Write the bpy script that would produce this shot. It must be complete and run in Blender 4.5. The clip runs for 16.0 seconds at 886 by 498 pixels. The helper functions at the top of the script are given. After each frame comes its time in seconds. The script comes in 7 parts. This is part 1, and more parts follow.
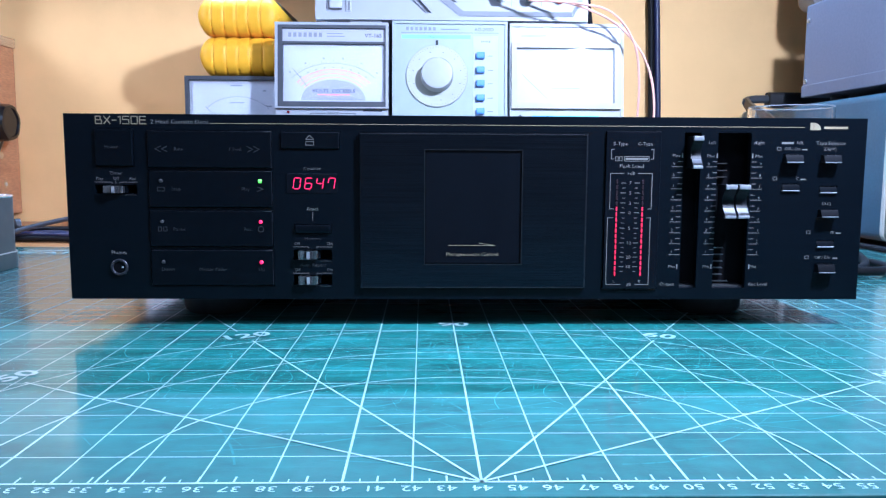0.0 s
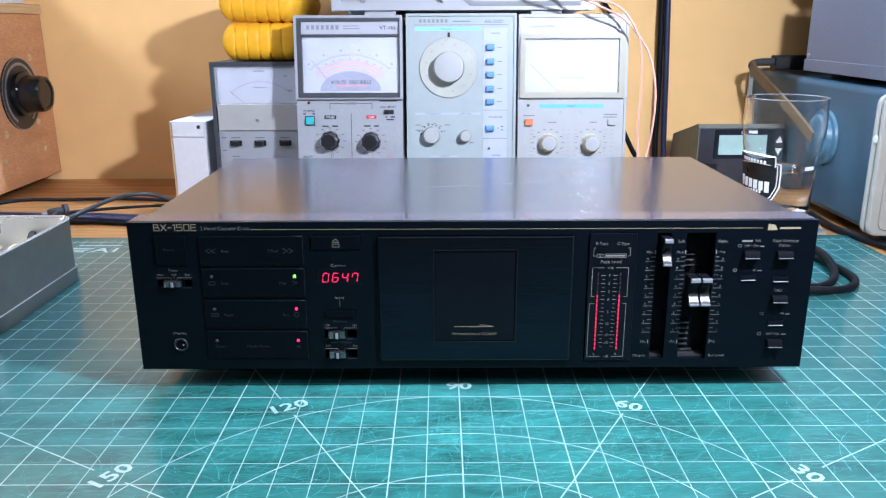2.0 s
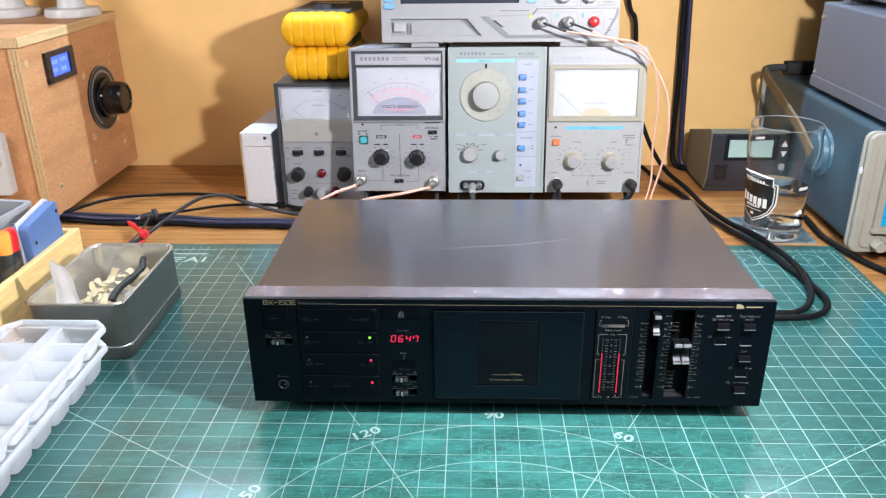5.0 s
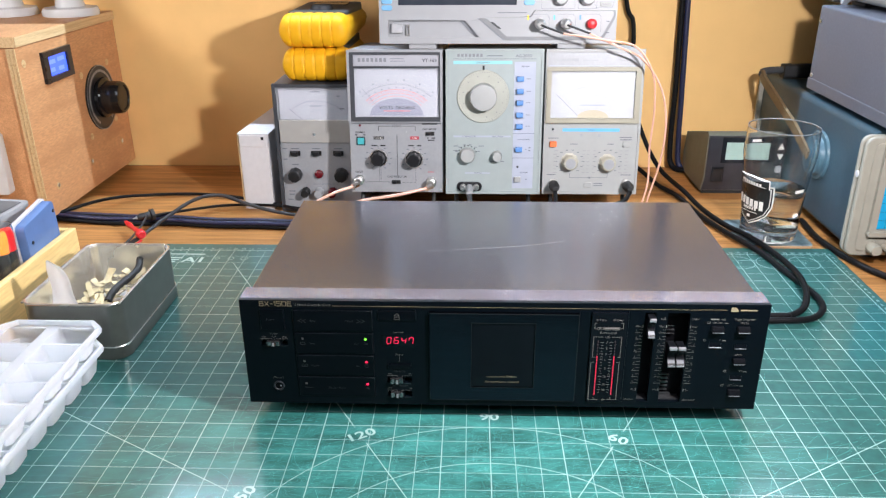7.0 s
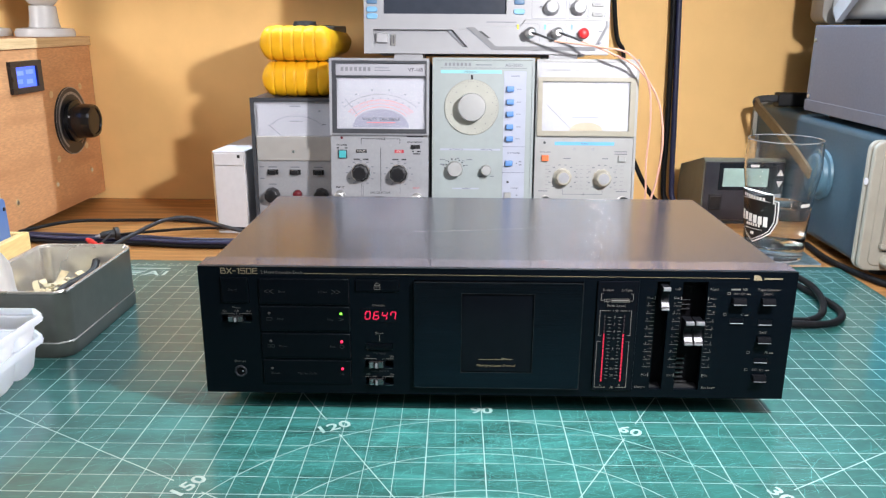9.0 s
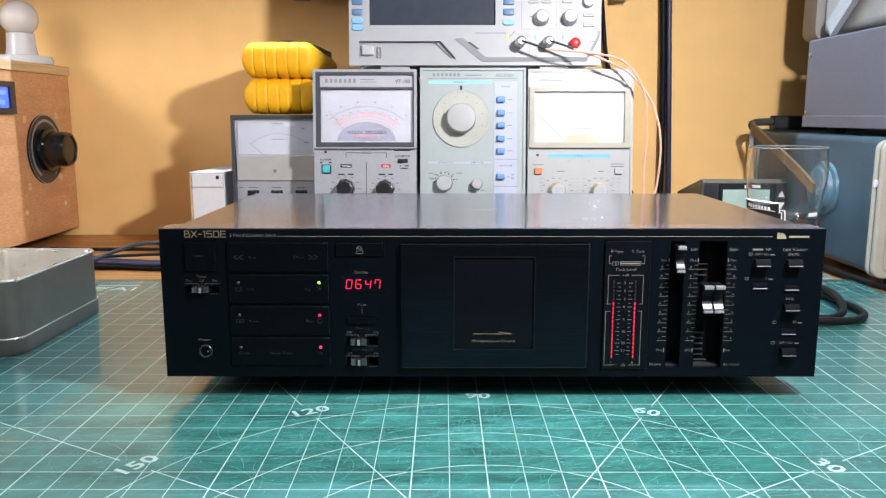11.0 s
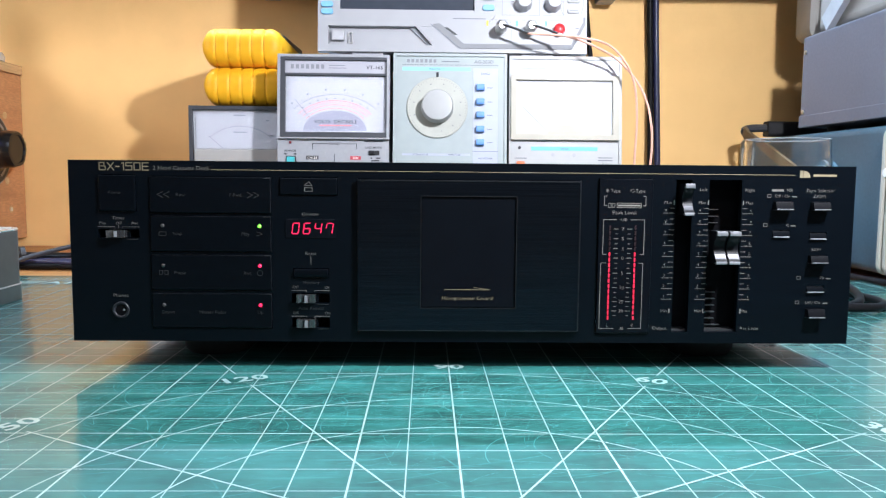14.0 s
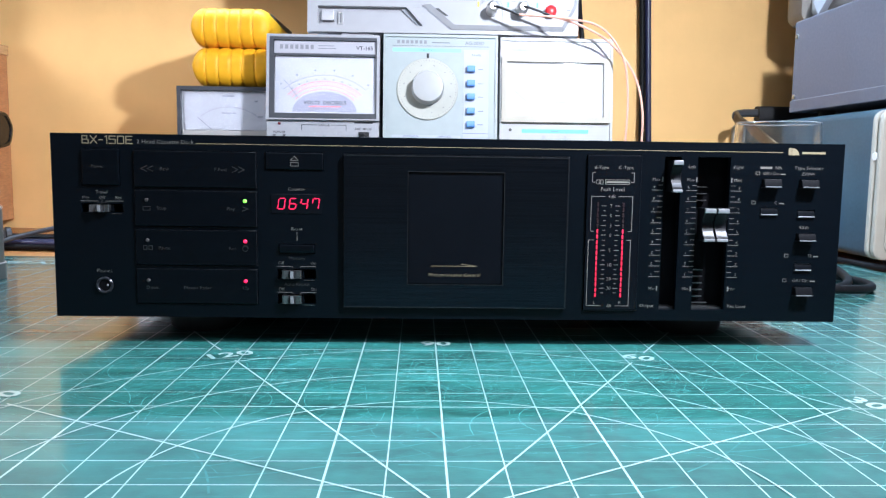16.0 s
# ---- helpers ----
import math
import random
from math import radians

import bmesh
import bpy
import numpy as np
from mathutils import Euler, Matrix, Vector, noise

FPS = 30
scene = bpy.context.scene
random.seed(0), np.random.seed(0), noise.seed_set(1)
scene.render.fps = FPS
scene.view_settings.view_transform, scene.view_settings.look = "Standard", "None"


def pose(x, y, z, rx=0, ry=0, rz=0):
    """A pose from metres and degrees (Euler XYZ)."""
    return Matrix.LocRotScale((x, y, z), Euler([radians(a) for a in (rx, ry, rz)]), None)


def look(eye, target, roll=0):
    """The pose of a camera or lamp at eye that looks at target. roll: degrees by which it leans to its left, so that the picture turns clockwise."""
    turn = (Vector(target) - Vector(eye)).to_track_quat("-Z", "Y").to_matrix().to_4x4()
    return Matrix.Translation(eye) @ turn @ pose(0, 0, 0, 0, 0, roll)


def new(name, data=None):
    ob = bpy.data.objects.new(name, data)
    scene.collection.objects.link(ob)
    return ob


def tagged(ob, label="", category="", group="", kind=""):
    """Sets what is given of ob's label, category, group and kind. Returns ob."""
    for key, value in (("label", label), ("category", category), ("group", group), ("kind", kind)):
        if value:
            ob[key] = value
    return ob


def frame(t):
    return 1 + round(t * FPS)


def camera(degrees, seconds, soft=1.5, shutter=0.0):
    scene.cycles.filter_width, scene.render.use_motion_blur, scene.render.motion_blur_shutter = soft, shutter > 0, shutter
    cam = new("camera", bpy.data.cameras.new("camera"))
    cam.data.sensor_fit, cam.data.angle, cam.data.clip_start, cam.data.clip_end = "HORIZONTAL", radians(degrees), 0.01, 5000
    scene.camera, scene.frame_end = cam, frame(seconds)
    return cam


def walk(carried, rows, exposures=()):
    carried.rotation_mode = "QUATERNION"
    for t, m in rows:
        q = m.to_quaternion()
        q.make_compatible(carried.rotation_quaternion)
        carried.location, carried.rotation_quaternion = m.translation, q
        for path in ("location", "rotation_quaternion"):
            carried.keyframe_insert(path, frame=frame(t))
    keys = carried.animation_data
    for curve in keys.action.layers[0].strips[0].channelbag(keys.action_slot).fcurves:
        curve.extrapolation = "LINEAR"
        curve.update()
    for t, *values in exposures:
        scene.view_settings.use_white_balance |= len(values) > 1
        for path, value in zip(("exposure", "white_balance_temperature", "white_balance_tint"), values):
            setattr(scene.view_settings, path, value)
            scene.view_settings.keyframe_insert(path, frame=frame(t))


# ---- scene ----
cam = camera(59.1, 16.0, soft=1.3)
PATH = [
    (0, (-0.017, -0.215, 0.092), (0.034, 1.771, -0.135), 0.3),
    (0.5, (-0.018, -0.216, 0.094), (0.025, 1.766, -0.17), 0.0),
    (1, (-0.016, -0.225, 0.117), (0.016, 1.746, -0.219), -0.2),
    (1.5, (-0.015, -0.248, 0.168), (0.004, 1.7, -0.285), -0.2),
    (2, (-0.011, -0.264, 0.235), (-0.008, 1.657, -0.321), -0.2),
    (2.5, (-0.016, -0.276, 0.286), (-0.03, 1.611, -0.377), -0.2),
    (3, (-0.015, -0.292, 0.335), (-0.047, 1.573, -0.385), -0.2),
    (3.5, (-0.019, -0.326, 0.371), (-0.067, 1.527, -0.381), -0.4),
    (4, (-0.022, -0.358, 0.397), (-0.086, 1.488, -0.369), -0.6),
    (6.5, (-0.017, -0.359, 0.407), (-0.093, 1.47, -0.398), -0.7),
    (7, (-0.018, -0.359, 0.407), (-0.087, 1.478, -0.381), -0.4),
    (7.5, (-0.017, -0.356, 0.399), (-0.078, 1.498, -0.348), -0.1),
    (8, (-0.017, -0.339, 0.357), (-0.063, 1.54, -0.325), 0.2),
    (8.5, (-0.02, -0.332, 0.311), (-0.055, 1.567, -0.314), 0.4),
    (8.7, (-0.021, -0.331, 0.3), (-0.054, 1.578, -0.295), 0.4),
    (10.8, (-0.024, -0.294, 0.197), (-0.023, 1.674, -0.161), 0.0),
    (11, (-0.023, -0.292, 0.188), (-0.025, 1.68, -0.148), -0.0),
    (11.5, (-0.02, -0.286, 0.172), (-0.015, 1.691, -0.126), 0.1),
    (12, (-0.019, -0.281, 0.156), (-0.003, 1.701, -0.107), 0.3),
    (12.5, (-0.02, -0.275, 0.141), (0.007, 1.711, -0.094), 0.4),
    (13, (-0.016, -0.264, 0.128), (0.019, 1.725, -0.084), 0.4),
    (13.5, (-0.015, -0.237, 0.112), (0.025, 1.753, -0.084), 0.5),
    (14, (-0.013, -0.221, 0.109), (0.029, 1.77, -0.08), 0.5),
    (14.5, (-0.012, -0.215, 0.108), (0.032, 1.776, -0.085), 0.6),
    (15, (-0.01, -0.216, 0.106), (0.038, 1.773, -0.096), 0.7),
    (15.5, (-0.009, -0.217, 0.104), (0.047, 1.771, -0.106), 0.8),
    (16, (-0.01, -0.219, 0.102), (0.052, 1.768, -0.116), 0.8),
]
EXPOSURES = [
    (0.0, 0.50, 4450, 18),
    (1.0, 0.38, 4620, 17),
    (1.5, 0.27, 4850, 16),
    (2.5, 0.26, 5346, 14),
    (3.5, 0.18, 5686, 13),
    (4.0, 0.16, 5783, 13),
    (7.0, 0.12, 6000, 14),
    (11.0, 0.19, 5977, 14),
    (12.5, 0.24, 5880, 13),
    (13.5, 0.33, 5686, 13),
    (14.5, 0.39, 5491, 13),
    (16.0, 0.44, 5346, 13),
]
walk(cam, [(t, look(eye, target, roll)) for t, eye, target, roll in PATH], EXPOSURES)

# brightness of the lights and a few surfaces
KEY_W, BEAM_W, CHIP_S, CEIL_W, SIDE_FILL_W = 4.6, 30.5, 2050.0, 9.0, 5.4
LED_S, LCD_S = 1.5, 1.1
MAT_ROUGH, MAT_SPEC = 0.50, 0.30

# world: the room is closed, only a trace of light comes from outside
world = bpy.data.worlds.new("room_air")
scene.world = world
world.use_nodes = True
world.node_tree.nodes["Background"].inputs[0].default_value = (0.8, 0.85, 1.0, 1)
world.node_tree.nodes["Background"].inputs[1].default_value = 0.02


def lamp(name, kind, m, watts, colour, **kw):
    data = bpy.data.lights.new(name, kind)
    data.energy, data.color = watts, colour
    if kind == "AREA":
        data.shape, data.size, data.size_y = "RECTANGLE", kw["size"], kw["size_y"]
    else:
        data.shadow_soft_size = kw["radius"]
    ob = new(name, data)
    ob.matrix_world = m
    return ob


# desk lamp over the bench, LED strip under the upper shelf, ceiling light
lamp("desk_lamp_light", "POINT", pose(0.298, 0.003, 0.472), KEY_W, (1.0, 0.95, 0.88), radius=0.022)
lamp("desk_lamp_beam", "SPOT", look((0.298, 0.003, 0.472), (-0.38, 0.78, 0.08)), BEAM_W, (1.0, 0.95, 0.88), radius=0.022)
bpy.data.lights["desk_lamp_beam"].spot_size, bpy.data.lights["desk_lamp_beam"].spot_blend = radians(165), 1.0
# added fill from the left, no real lamp there; lifts wall and plywood
lamp("side_lamp_light", "AREA", look((-1.15, 0.15, 0.62), (-0.45, 0.97, 0.30)), SIDE_FILL_W, (1.0, 0.94, 0.86), size=0.35, size_y=0.35)
lamp("ceiling_light", "AREA", pose(-0.1, -1.3, 1.60), CEIL_W, (0.95, 0.98, 1.0), size=0.9, size_y=0.5)

# ---------------------------------------------------------------- materials
MATS = {}


def surface(name, colour, rough=0.5, metal=0.0, var=0.12, scale=60.0, bump=0.0, bscale=400.0, stretch=(1, 1, 1), coat=0.0, spec=0.5,
            rvar=0.08, second=None, amount=0.0, pscale=8.0, emit=None, strength=0.0, trans=0.0, ior=1.45, alpha=1.0, sss=0.0):
    """A node material: base colour broken up at two scales, roughness variation and fine relief."""
    if name in MATS:
        return MATS[name]
    m = bpy.data.materials.new(name)
    m.use_nodes = True
    nt = m.node_tree
    N, L = nt.nodes, nt.links
    b = N["Principled BSDF"]
    b.inputs["Metallic"].default_value = metal
    b.inputs["IOR"].default_value = ior
    b.inputs["Specular IOR Level"].default_value = spec
    b.inputs["Coat Weight"].default_value = coat
    b.inputs["Coat Roughness"].default_value = 0.12
    b.inputs["Transmission Weight"].default_value = trans
    b.inputs["Alpha"].default_value = alpha
    if sss:
        b.inputs["Subsurface Weight"].default_value = sss
        b.inputs["Subsurface Radius"].default_value = (0.004, 0.004, 0.005)
    co = N.new("ShaderNodeTexCoord")
    mp = N.new("ShaderNodeMapping")
    mp.inputs["Scale"].default_value = stretch
    L.new(co.outputs["Object"], mp.inputs["Vector"])
    fine = N.new("ShaderNodeTexNoise")
    fine.inputs["Scale"].default_value, fine.inputs["Detail"].default_value = scale, 6
    L.new(mp.outputs[0], fine.inputs["Vector"])
    coarse = N.new("ShaderNodeTexNoise")
    coarse.inputs["Scale"].default_value, coarse.inputs["Detail"].default_value = pscale, 3
    L.new(mp.outputs[0], coarse.inputs["Vector"])
    ramp = N.new("ShaderNodeValToRGB")
    lo, hi = [c * (1 - var) for c in colour], [min(1, c * (1 + var)) for c in colour]
    ramp.color_ramp.elements[0].position, ramp.color_ramp.elements[1].position = 0.32, 0.68
    ramp.color_ramp.elements[0].color, ramp.color_ramp.elements[1].color = (*lo, 1), (*hi, 1)
    L.new(fine.outputs["Fac"], ramp.inputs[0])
    mix = N.new("ShaderNodeMix")
    mix.data_type = "RGBA"
    L.new(ramp.outputs[0], mix.inputs["A"])
    mix.inputs["B"].default_value = (*(second or [c * 0.8 for c in colour]), 1)
    fac = N.new("ShaderNodeMapRange")
    fac.inputs["From Min"].default_value, fac.inputs["From Max"].default_value = 0.45, 0.75
    fac.inputs["To Max"].default_value = amount if second else 0.25 * min(1, var * 4)
    L.new(coarse.outputs["Fac"], fac.inputs["Value"])
    L.new(fac.outputs[0], mix.inputs["Factor"])
    L.new(mix.outputs["Result"], b.inputs["Base Color"])
    rr = N.new("ShaderNodeMapRange")
    rr.inputs["To Min"].default_value, rr.inputs["To Max"].default_value = max(0.01, rough - rvar), min(1, rough + rvar)
    L.new(coarse.outputs["Fac"], rr.inputs["Value"])
    L.new(rr.outputs[0], b.inputs["Roughness"])
    if bump:
        bn = N.new("ShaderNodeTexNoise")
        bn.inputs["Scale"].default_value, bn.inputs["Detail"].default_value = bscale, 4
        L.new(mp.outputs[0], bn.inputs["Vector"])
        bp = N.new("ShaderNodeBump")
        bp.inputs["Strength"].default_value, bp.inputs["Distance"].default_value = bump, 0.0008
        L.new(bn.outputs["Fac"], bp.inputs["Height"])
        L.new(bp.outputs[0], b.inputs["Normal"])
    if emit:
        b.inputs["Emission Color"].default_value, b.inputs["Emission Strength"].default_value = (*emit, 1), strength
    MATS[name] = m
    return m


def mat_cutting():
    """Green self-healing vinyl: scuffs, knife scratches in thin stretched noise, pale patch of wear and painted
    lamplight.
    """
    m = surface("mat_vinyl", (0.0185, 0.096, 0.086), MAT_ROUGH, var=0.18, scale=120, bump=0.07, bscale=900, spec=MAT_SPEC, second=(0.025, 0.126, 0.114), amount=0.6, pscale=9, rvar=0.03)
    nt = m.node_tree
    N, L = nt.nodes, nt.links
    b = N["Principled BSDF"]
    b.inputs["Coat Weight"].default_value, b.inputs["Coat Roughness"].default_value = 1.0, 0.14
    b.inputs["Coat IOR"].default_value = 1.56
    old = b.inputs["Base Color"].links[0].from_socket
    co = N.new("ShaderNodeTexCoord")
    add = None
    for ang, sc in ((0.5, 26), (-0.7, 31), (1.35, 22), (0.05, 35)):
        mp = N.new("ShaderNodeMapping")
        mp.inputs["Rotation"].default_value[2] = ang
        mp.inputs["Scale"].default_value = (0.05, 1, 1)
        L.new(co.outputs["Object"], mp.inputs["Vector"])
        n = N.new("ShaderNodeTexNoise")
        n.inputs["Scale"].default_value, n.inputs["Detail"].default_value = sc * 9, 1
        n.inputs["Distortion"].default_value = 0.4
        L.new(mp.outputs[0], n.inputs["Vector"])
        r = N.new("ShaderNodeMapRange")
        r.inputs["From Min"].default_value, r.inputs["From Max"].default_value = 0.69, 0.76
        L.new(n.outputs["Fac"], r.inputs["Value"])
        if add is None:
            add = r.outputs[0]
        else:
            a = N.new("ShaderNodeMath")
            a.operation = "MAXIMUM"
            L.new(add, a.inputs[0]), L.new(r.outputs[0], a.inputs[1])
            add = a.outputs[0]
    # scratches gather where the work is done
    g = N.new("ShaderNodeTexGradient")
    g.gradient_type = "SPHERICAL"
    gm = N.new("ShaderNodeMapping")
    gm.vector_type = "TEXTURE"
    gm.inputs["Location"].default_value = (-0.045, 0.168, 0)
    gm.inputs["Scale"].default_value = (0.36, 0.19, 1)
    L.new(co.outputs["Object"], gm.inputs["Vector"]), L.new(gm.outputs[0], g.inputs["Vector"])
    w = N.new("ShaderNodeMath")
    w.operation = "MULTIPLY"
    L.new(add, w.inputs[0]), L.new(g.outputs["Fac"], w.inputs[1])
    w2 = N.new("ShaderNodeMath")
    w2.operation = "MULTIPLY"
    w2.inputs[1].default_value = 0.45
    L.new(w.outputs[0], w2.inputs[0])
    mx = N.new("ShaderNodeMix")
    mx.data_type = "RGBA"
    mx.inputs["B"].default_value = (0.14, 0.50, 0.46, 1)
    L.new(old, mx.inputs["A"]), L.new(w2.outputs[0], mx.inputs["Factor"]), L.new(mx.outputs["Result"], b.inputs["Base Color"])
    # pale patch where the work is done: wear, plus reflected lamplight painted in
    wn = N.new("ShaderNodeTexNoise")
    wn.inputs["Scale"].default_value, wn.inputs["Detail"].default_value = 46, 9
    wm = N.new("ShaderNodeMapping")
    wm.inputs["Scale"].default_value = (0.36, 1, 1)
    wm.inputs["Rotation"].default_value[2] = 0.06
    L.new(co.outputs["Object"], wm.inputs["Vector"]), L.new(wm.outputs[0], wn.inputs["Vector"])
    wn.inputs["Roughness"].default_value = 0.62
    wr = N.new("ShaderNodeMapRange")
    wr.inputs["From Min"].default_value, wr.inputs["From Max"].default_value, wr.inputs["To Max"].default_value = 0.38, 0.66, 1.0
    L.new(wn.outputs["Fac"], wr.inputs["Value"])
    wp = N.new("ShaderNodeMath")
    wp.operation = "MULTIPLY"
    L.new(wr.outputs[0], wp.inputs[0]), L.new(g.outputs["Fac"], wp.inputs[1])
    my = N.new("ShaderNodeMix")
    my.data_type = "RGBA"
    my.inputs["B"].default_value = (0.070, 0.335, 0.31, 1)
    L.new(mx.outputs["Result"], my.inputs["A"]), L.new(wp.outputs[0], my.inputs["Factor"]), L.new(my.outputs["Result"], b.inputs["Base Color"])
    return m


def let_through(m, colour, share):
    """Thin milky plastic: a share of the light goes through and spreads."""
    N, L = m.node_tree.nodes, m.node_tree.links
    out = [n for n in N if n.type == "OUTPUT_MATERIAL"][0]
    tr, mx = N.new("ShaderNodeBsdfTranslucent"), N.new("ShaderNodeMixShader")
    tr.inputs["Color"].default_value = (*colour, 1)
    mx.inputs[0].default_value = share
    was = out.inputs["Surface"].links[0].from_socket
    L.new(was, mx.inputs[1]), L.new(tr.outputs[0], mx.inputs[2]), L.new(mx.outputs[0], out.inputs["Surface"])


def micro_tilt(m, tx, ty):
    """Fine satin relief: every speck of the surface leans a little, less across (tx) than along (ty)."""
    nt = m.node_tree
    N, L = nt.nodes, nt.links
    co = N.new("ShaderNodeTexCoord")
    sc = N.new("ShaderNodeVectorMath")
    sc.operation = "SCALE"
    sc.inputs["Scale"].default_value = 23000.0
    L.new(co.outputs["Object"], sc.inputs[0])
    total = None
    for k in range(2):
        of = N.new("ShaderNodeVectorMath")
        of.operation = "ADD"
        of.inputs[1].default_value = (17.3 * k, 5.1, 3.7)
        wn = N.new("ShaderNodeTexWhiteNoise")
        wn.noise_dimensions = "3D"
        L.new(sc.outputs[0], of.inputs[0]), L.new(of.outputs[0], wn.inputs["Vector"])
        ma = N.new("ShaderNodeVectorMath")
        ma.operation = "MULTIPLY_ADD"
        ma.inputs[1].default_value, ma.inputs[2].default_value = (tx, ty, 0), (-tx / 2, -ty / 2, 0)
        L.new(wn.outputs["Color"], ma.inputs[0])
        if total is None:
            total = ma.outputs[0]
        else:
            ad = N.new("ShaderNodeVectorMath")
            ad.operation = "ADD"
            L.new(total, ad.inputs[0]), L.new(ma.outputs[0], ad.inputs[1])
            total = ad.outputs[0]
    ge = N.new("ShaderNodeNewGeometry")
    ad = N.new("ShaderNodeVectorMath")
    ad.operation = "ADD"
    nz = N.new("ShaderNodeVectorMath")
    nz.operation = "NORMALIZE"
    L.new(ge.outputs["Normal"], ad.inputs[0]), L.new(total, ad.inputs[1]), L.new(ad.outputs[0], nz.inputs[0])
    L.new(nz.outputs[0], N["Principled BSDF"].inputs["Normal"])
    return m


def mat_wood(name, a, c, along, rings, rough=0.4, coat=0.0, fine=1.0, var=0.15):
    """Long-grained wood; along: the scale of the noise on each axis (small along the grain)."""
    m = surface(name, a, rough, var=var, scale=rings * 9 * fine, stretch=along, bump=0.1, bscale=rings * 30, second=c, amount=0.85, pscale=rings, coat=coat, rvar=0.05)
    return m


VINYL = mat_cutting()
PRINT = surface("pale_print", (0.38, 0.555, 0.53), MAT_ROUGH, coat=0.9, spec=MAT_SPEC, var=0.15, scale=90, second=(0.36, 0.55, 0.52), amount=0.4, pscale=40)
KNIFEMARK = surface("knife_mark", (0.12, 0.42, 0.40), MAT_ROUGH, coat=0.9, spec=MAT_SPEC, var=0.3, scale=200)
SCUFF = surface("vinyl_scuff", (0.036, 0.180, 0.166), MAT_ROUGH, coat=0.9, spec=MAT_SPEC, var=0.3, scale=200)
TABLE = mat_wood("oak_laminate", (0.43, 0.20, 0.060), (0.19, 0.075, 0.019), (0.7, 16, 16), 5.0, 0.40, fine=0.55, var=0.38)
WALLPAINT = surface("ochre_paint", (0.90, 0.575, 0.225), 0.75, var=0.03, scale=25, bump=0.06, bscale=220, second=(0.86, 0.54, 0.205), amount=0.6, pscale=3)
OFFWHITE = surface("room_plaster", (0.62, 0.58, 0.52), 0.85, var=0.05, scale=12)
CARPET = surface("dark_floor", (0.06, 0.055, 0.05), 0.9, var=0.3, scale=300)
BLACKPANEL = surface("black_anodised", (0.0011, 0.0024, 0.0044), 0.36, var=0.10, scale=300, stretch=(0.03, 1, 1), bump=0.03, bscale=1800, spec=0.15)
BRUSHED = surface("brushed_black", (0.018, 0.024, 0.035), 0.25, metal=0.95, var=0.28, scale=2000, stretch=(0.010, 1, 1), bump=0.16, bscale=3000)
COVER = micro_tilt(surface("dark_brown_steel", (0.045, 0.0435, 0.052), 0.03, metal=0.0, var=0.05, scale=900, second=(0.059, 0.056, 0.062), amount=0.5, rvar=0.005, ior=2.4), 0.05, 0.105)
TOPRAIL = micro_tilt(surface("brushed_rail", (0.185, 0.168, 0.198), 0.06, metal=0.6, var=0.08, scale=1500, stretch=(0.02, 1, 1), rvar=0.01), 0.007, 0.24)
CHASSIS = surface("black_steel", (0.012, 0.012, 0.013), 0.5, var=0.2)
BUTTON = surface("black_button", (0.0014, 0.0024, 0.0040), 0.34, var=0.15, scale=400, bump=0.04, bscale=2200, spec=0.12)
SLOT = surface("slot_black", (0.003, 0.003, 0.004), 0.55, var=0.1, spec=0.08)
GLOSS = surface("smoked_acrylic", (0.003, 0.004, 0.006), 0.15, var=0.1, rvar=0.02, ior=1.22)
GOLD = surface("gold_print", (0.24, 0.20, 0.125), 0.5, var=0.1)
GREYPRINT = surface("grey_print", (0.17, 0.163, 0.148), 0.5, var=0.1)
DIMPRINT = surface("worn_grey_print", (0.040, 0.039, 0.040), 0.5, var=0.3, scale=900)
KNOBCHROME = surface("satin_grey_cap", (0.17, 0.172, 0.18), 0.28, metal=0.9, var=0.1, scale=500)
LEDRED = surface("red_led", (0.6, 0.02, 0.06), 0.3, emit=(1.0, 0.012, 0.07), strength=LED_S, var=0.05)
LEDBAR = surface("red_level_led", (0.5, 0.02, 0.05), 0.3, emit=(1.0, 0.012, 0.06), strength=LED_S * 0.22, var=0.05)
CAPMETAL = surface("dark_satin_cap", (0.022, 0.024, 0.030), 0.36, metal=0.35, var=0.1, scale=500)
KEYCAP = surface("dark_key_cap", (0.0035, 0.004, 0.0055), 0.45, var=0.1, scale=500, spec=0.15)
CAPLIP = surface("pale_satin_lip", (0.27, 0.275, 0.295), 0.40, metal=0.4, var=0.1, scale=500)
LEDGREEN = surface("green_led", (0.2, 0.6, 0.05), 0.3, emit=(0.25, 1.0, 0.04), strength=LED_S, var=0.05)
LEDOFF = surface("unlit_led", (0.05, 0.045, 0.045), 0.3)
LEDDARK = surface("unlit_segment", (0.012, 0.004, 0.005), 0.35)
RUBBER = surface("black_rubber", (0.015, 0.015, 0.016), 0.6, var=0.2, scale=200)
CABLE = surface("black_cable", (0.006, 0.006, 0.007), 0.5, var=0.2, scale=200, spec=0.15)
NAVY = surface("navy_cable", (0.020, 0.022, 0.060), 0.40, var=0.2, scale=200)
GREYCABLE = surface("dark_grey_cable", (0.030, 0.030, 0.034), 0.5, var=0.2)
SILVERPANEL = surface("silver_panel", (0.3361, 0.3423, 0.3672), 0.42, metal=0.15, var=0.04, scale=300, second=(0.305, 0.3112, 0.3299), amount=0.4)
WHITEPLASTIC = surface("cream_plastic", (0.357, 0.3629, 0.3629), 0.45, var=0.03, scale=80, bump=0.03, bscale=1200, second=(0.336, 0.3402, 0.3326), amount=0.5)
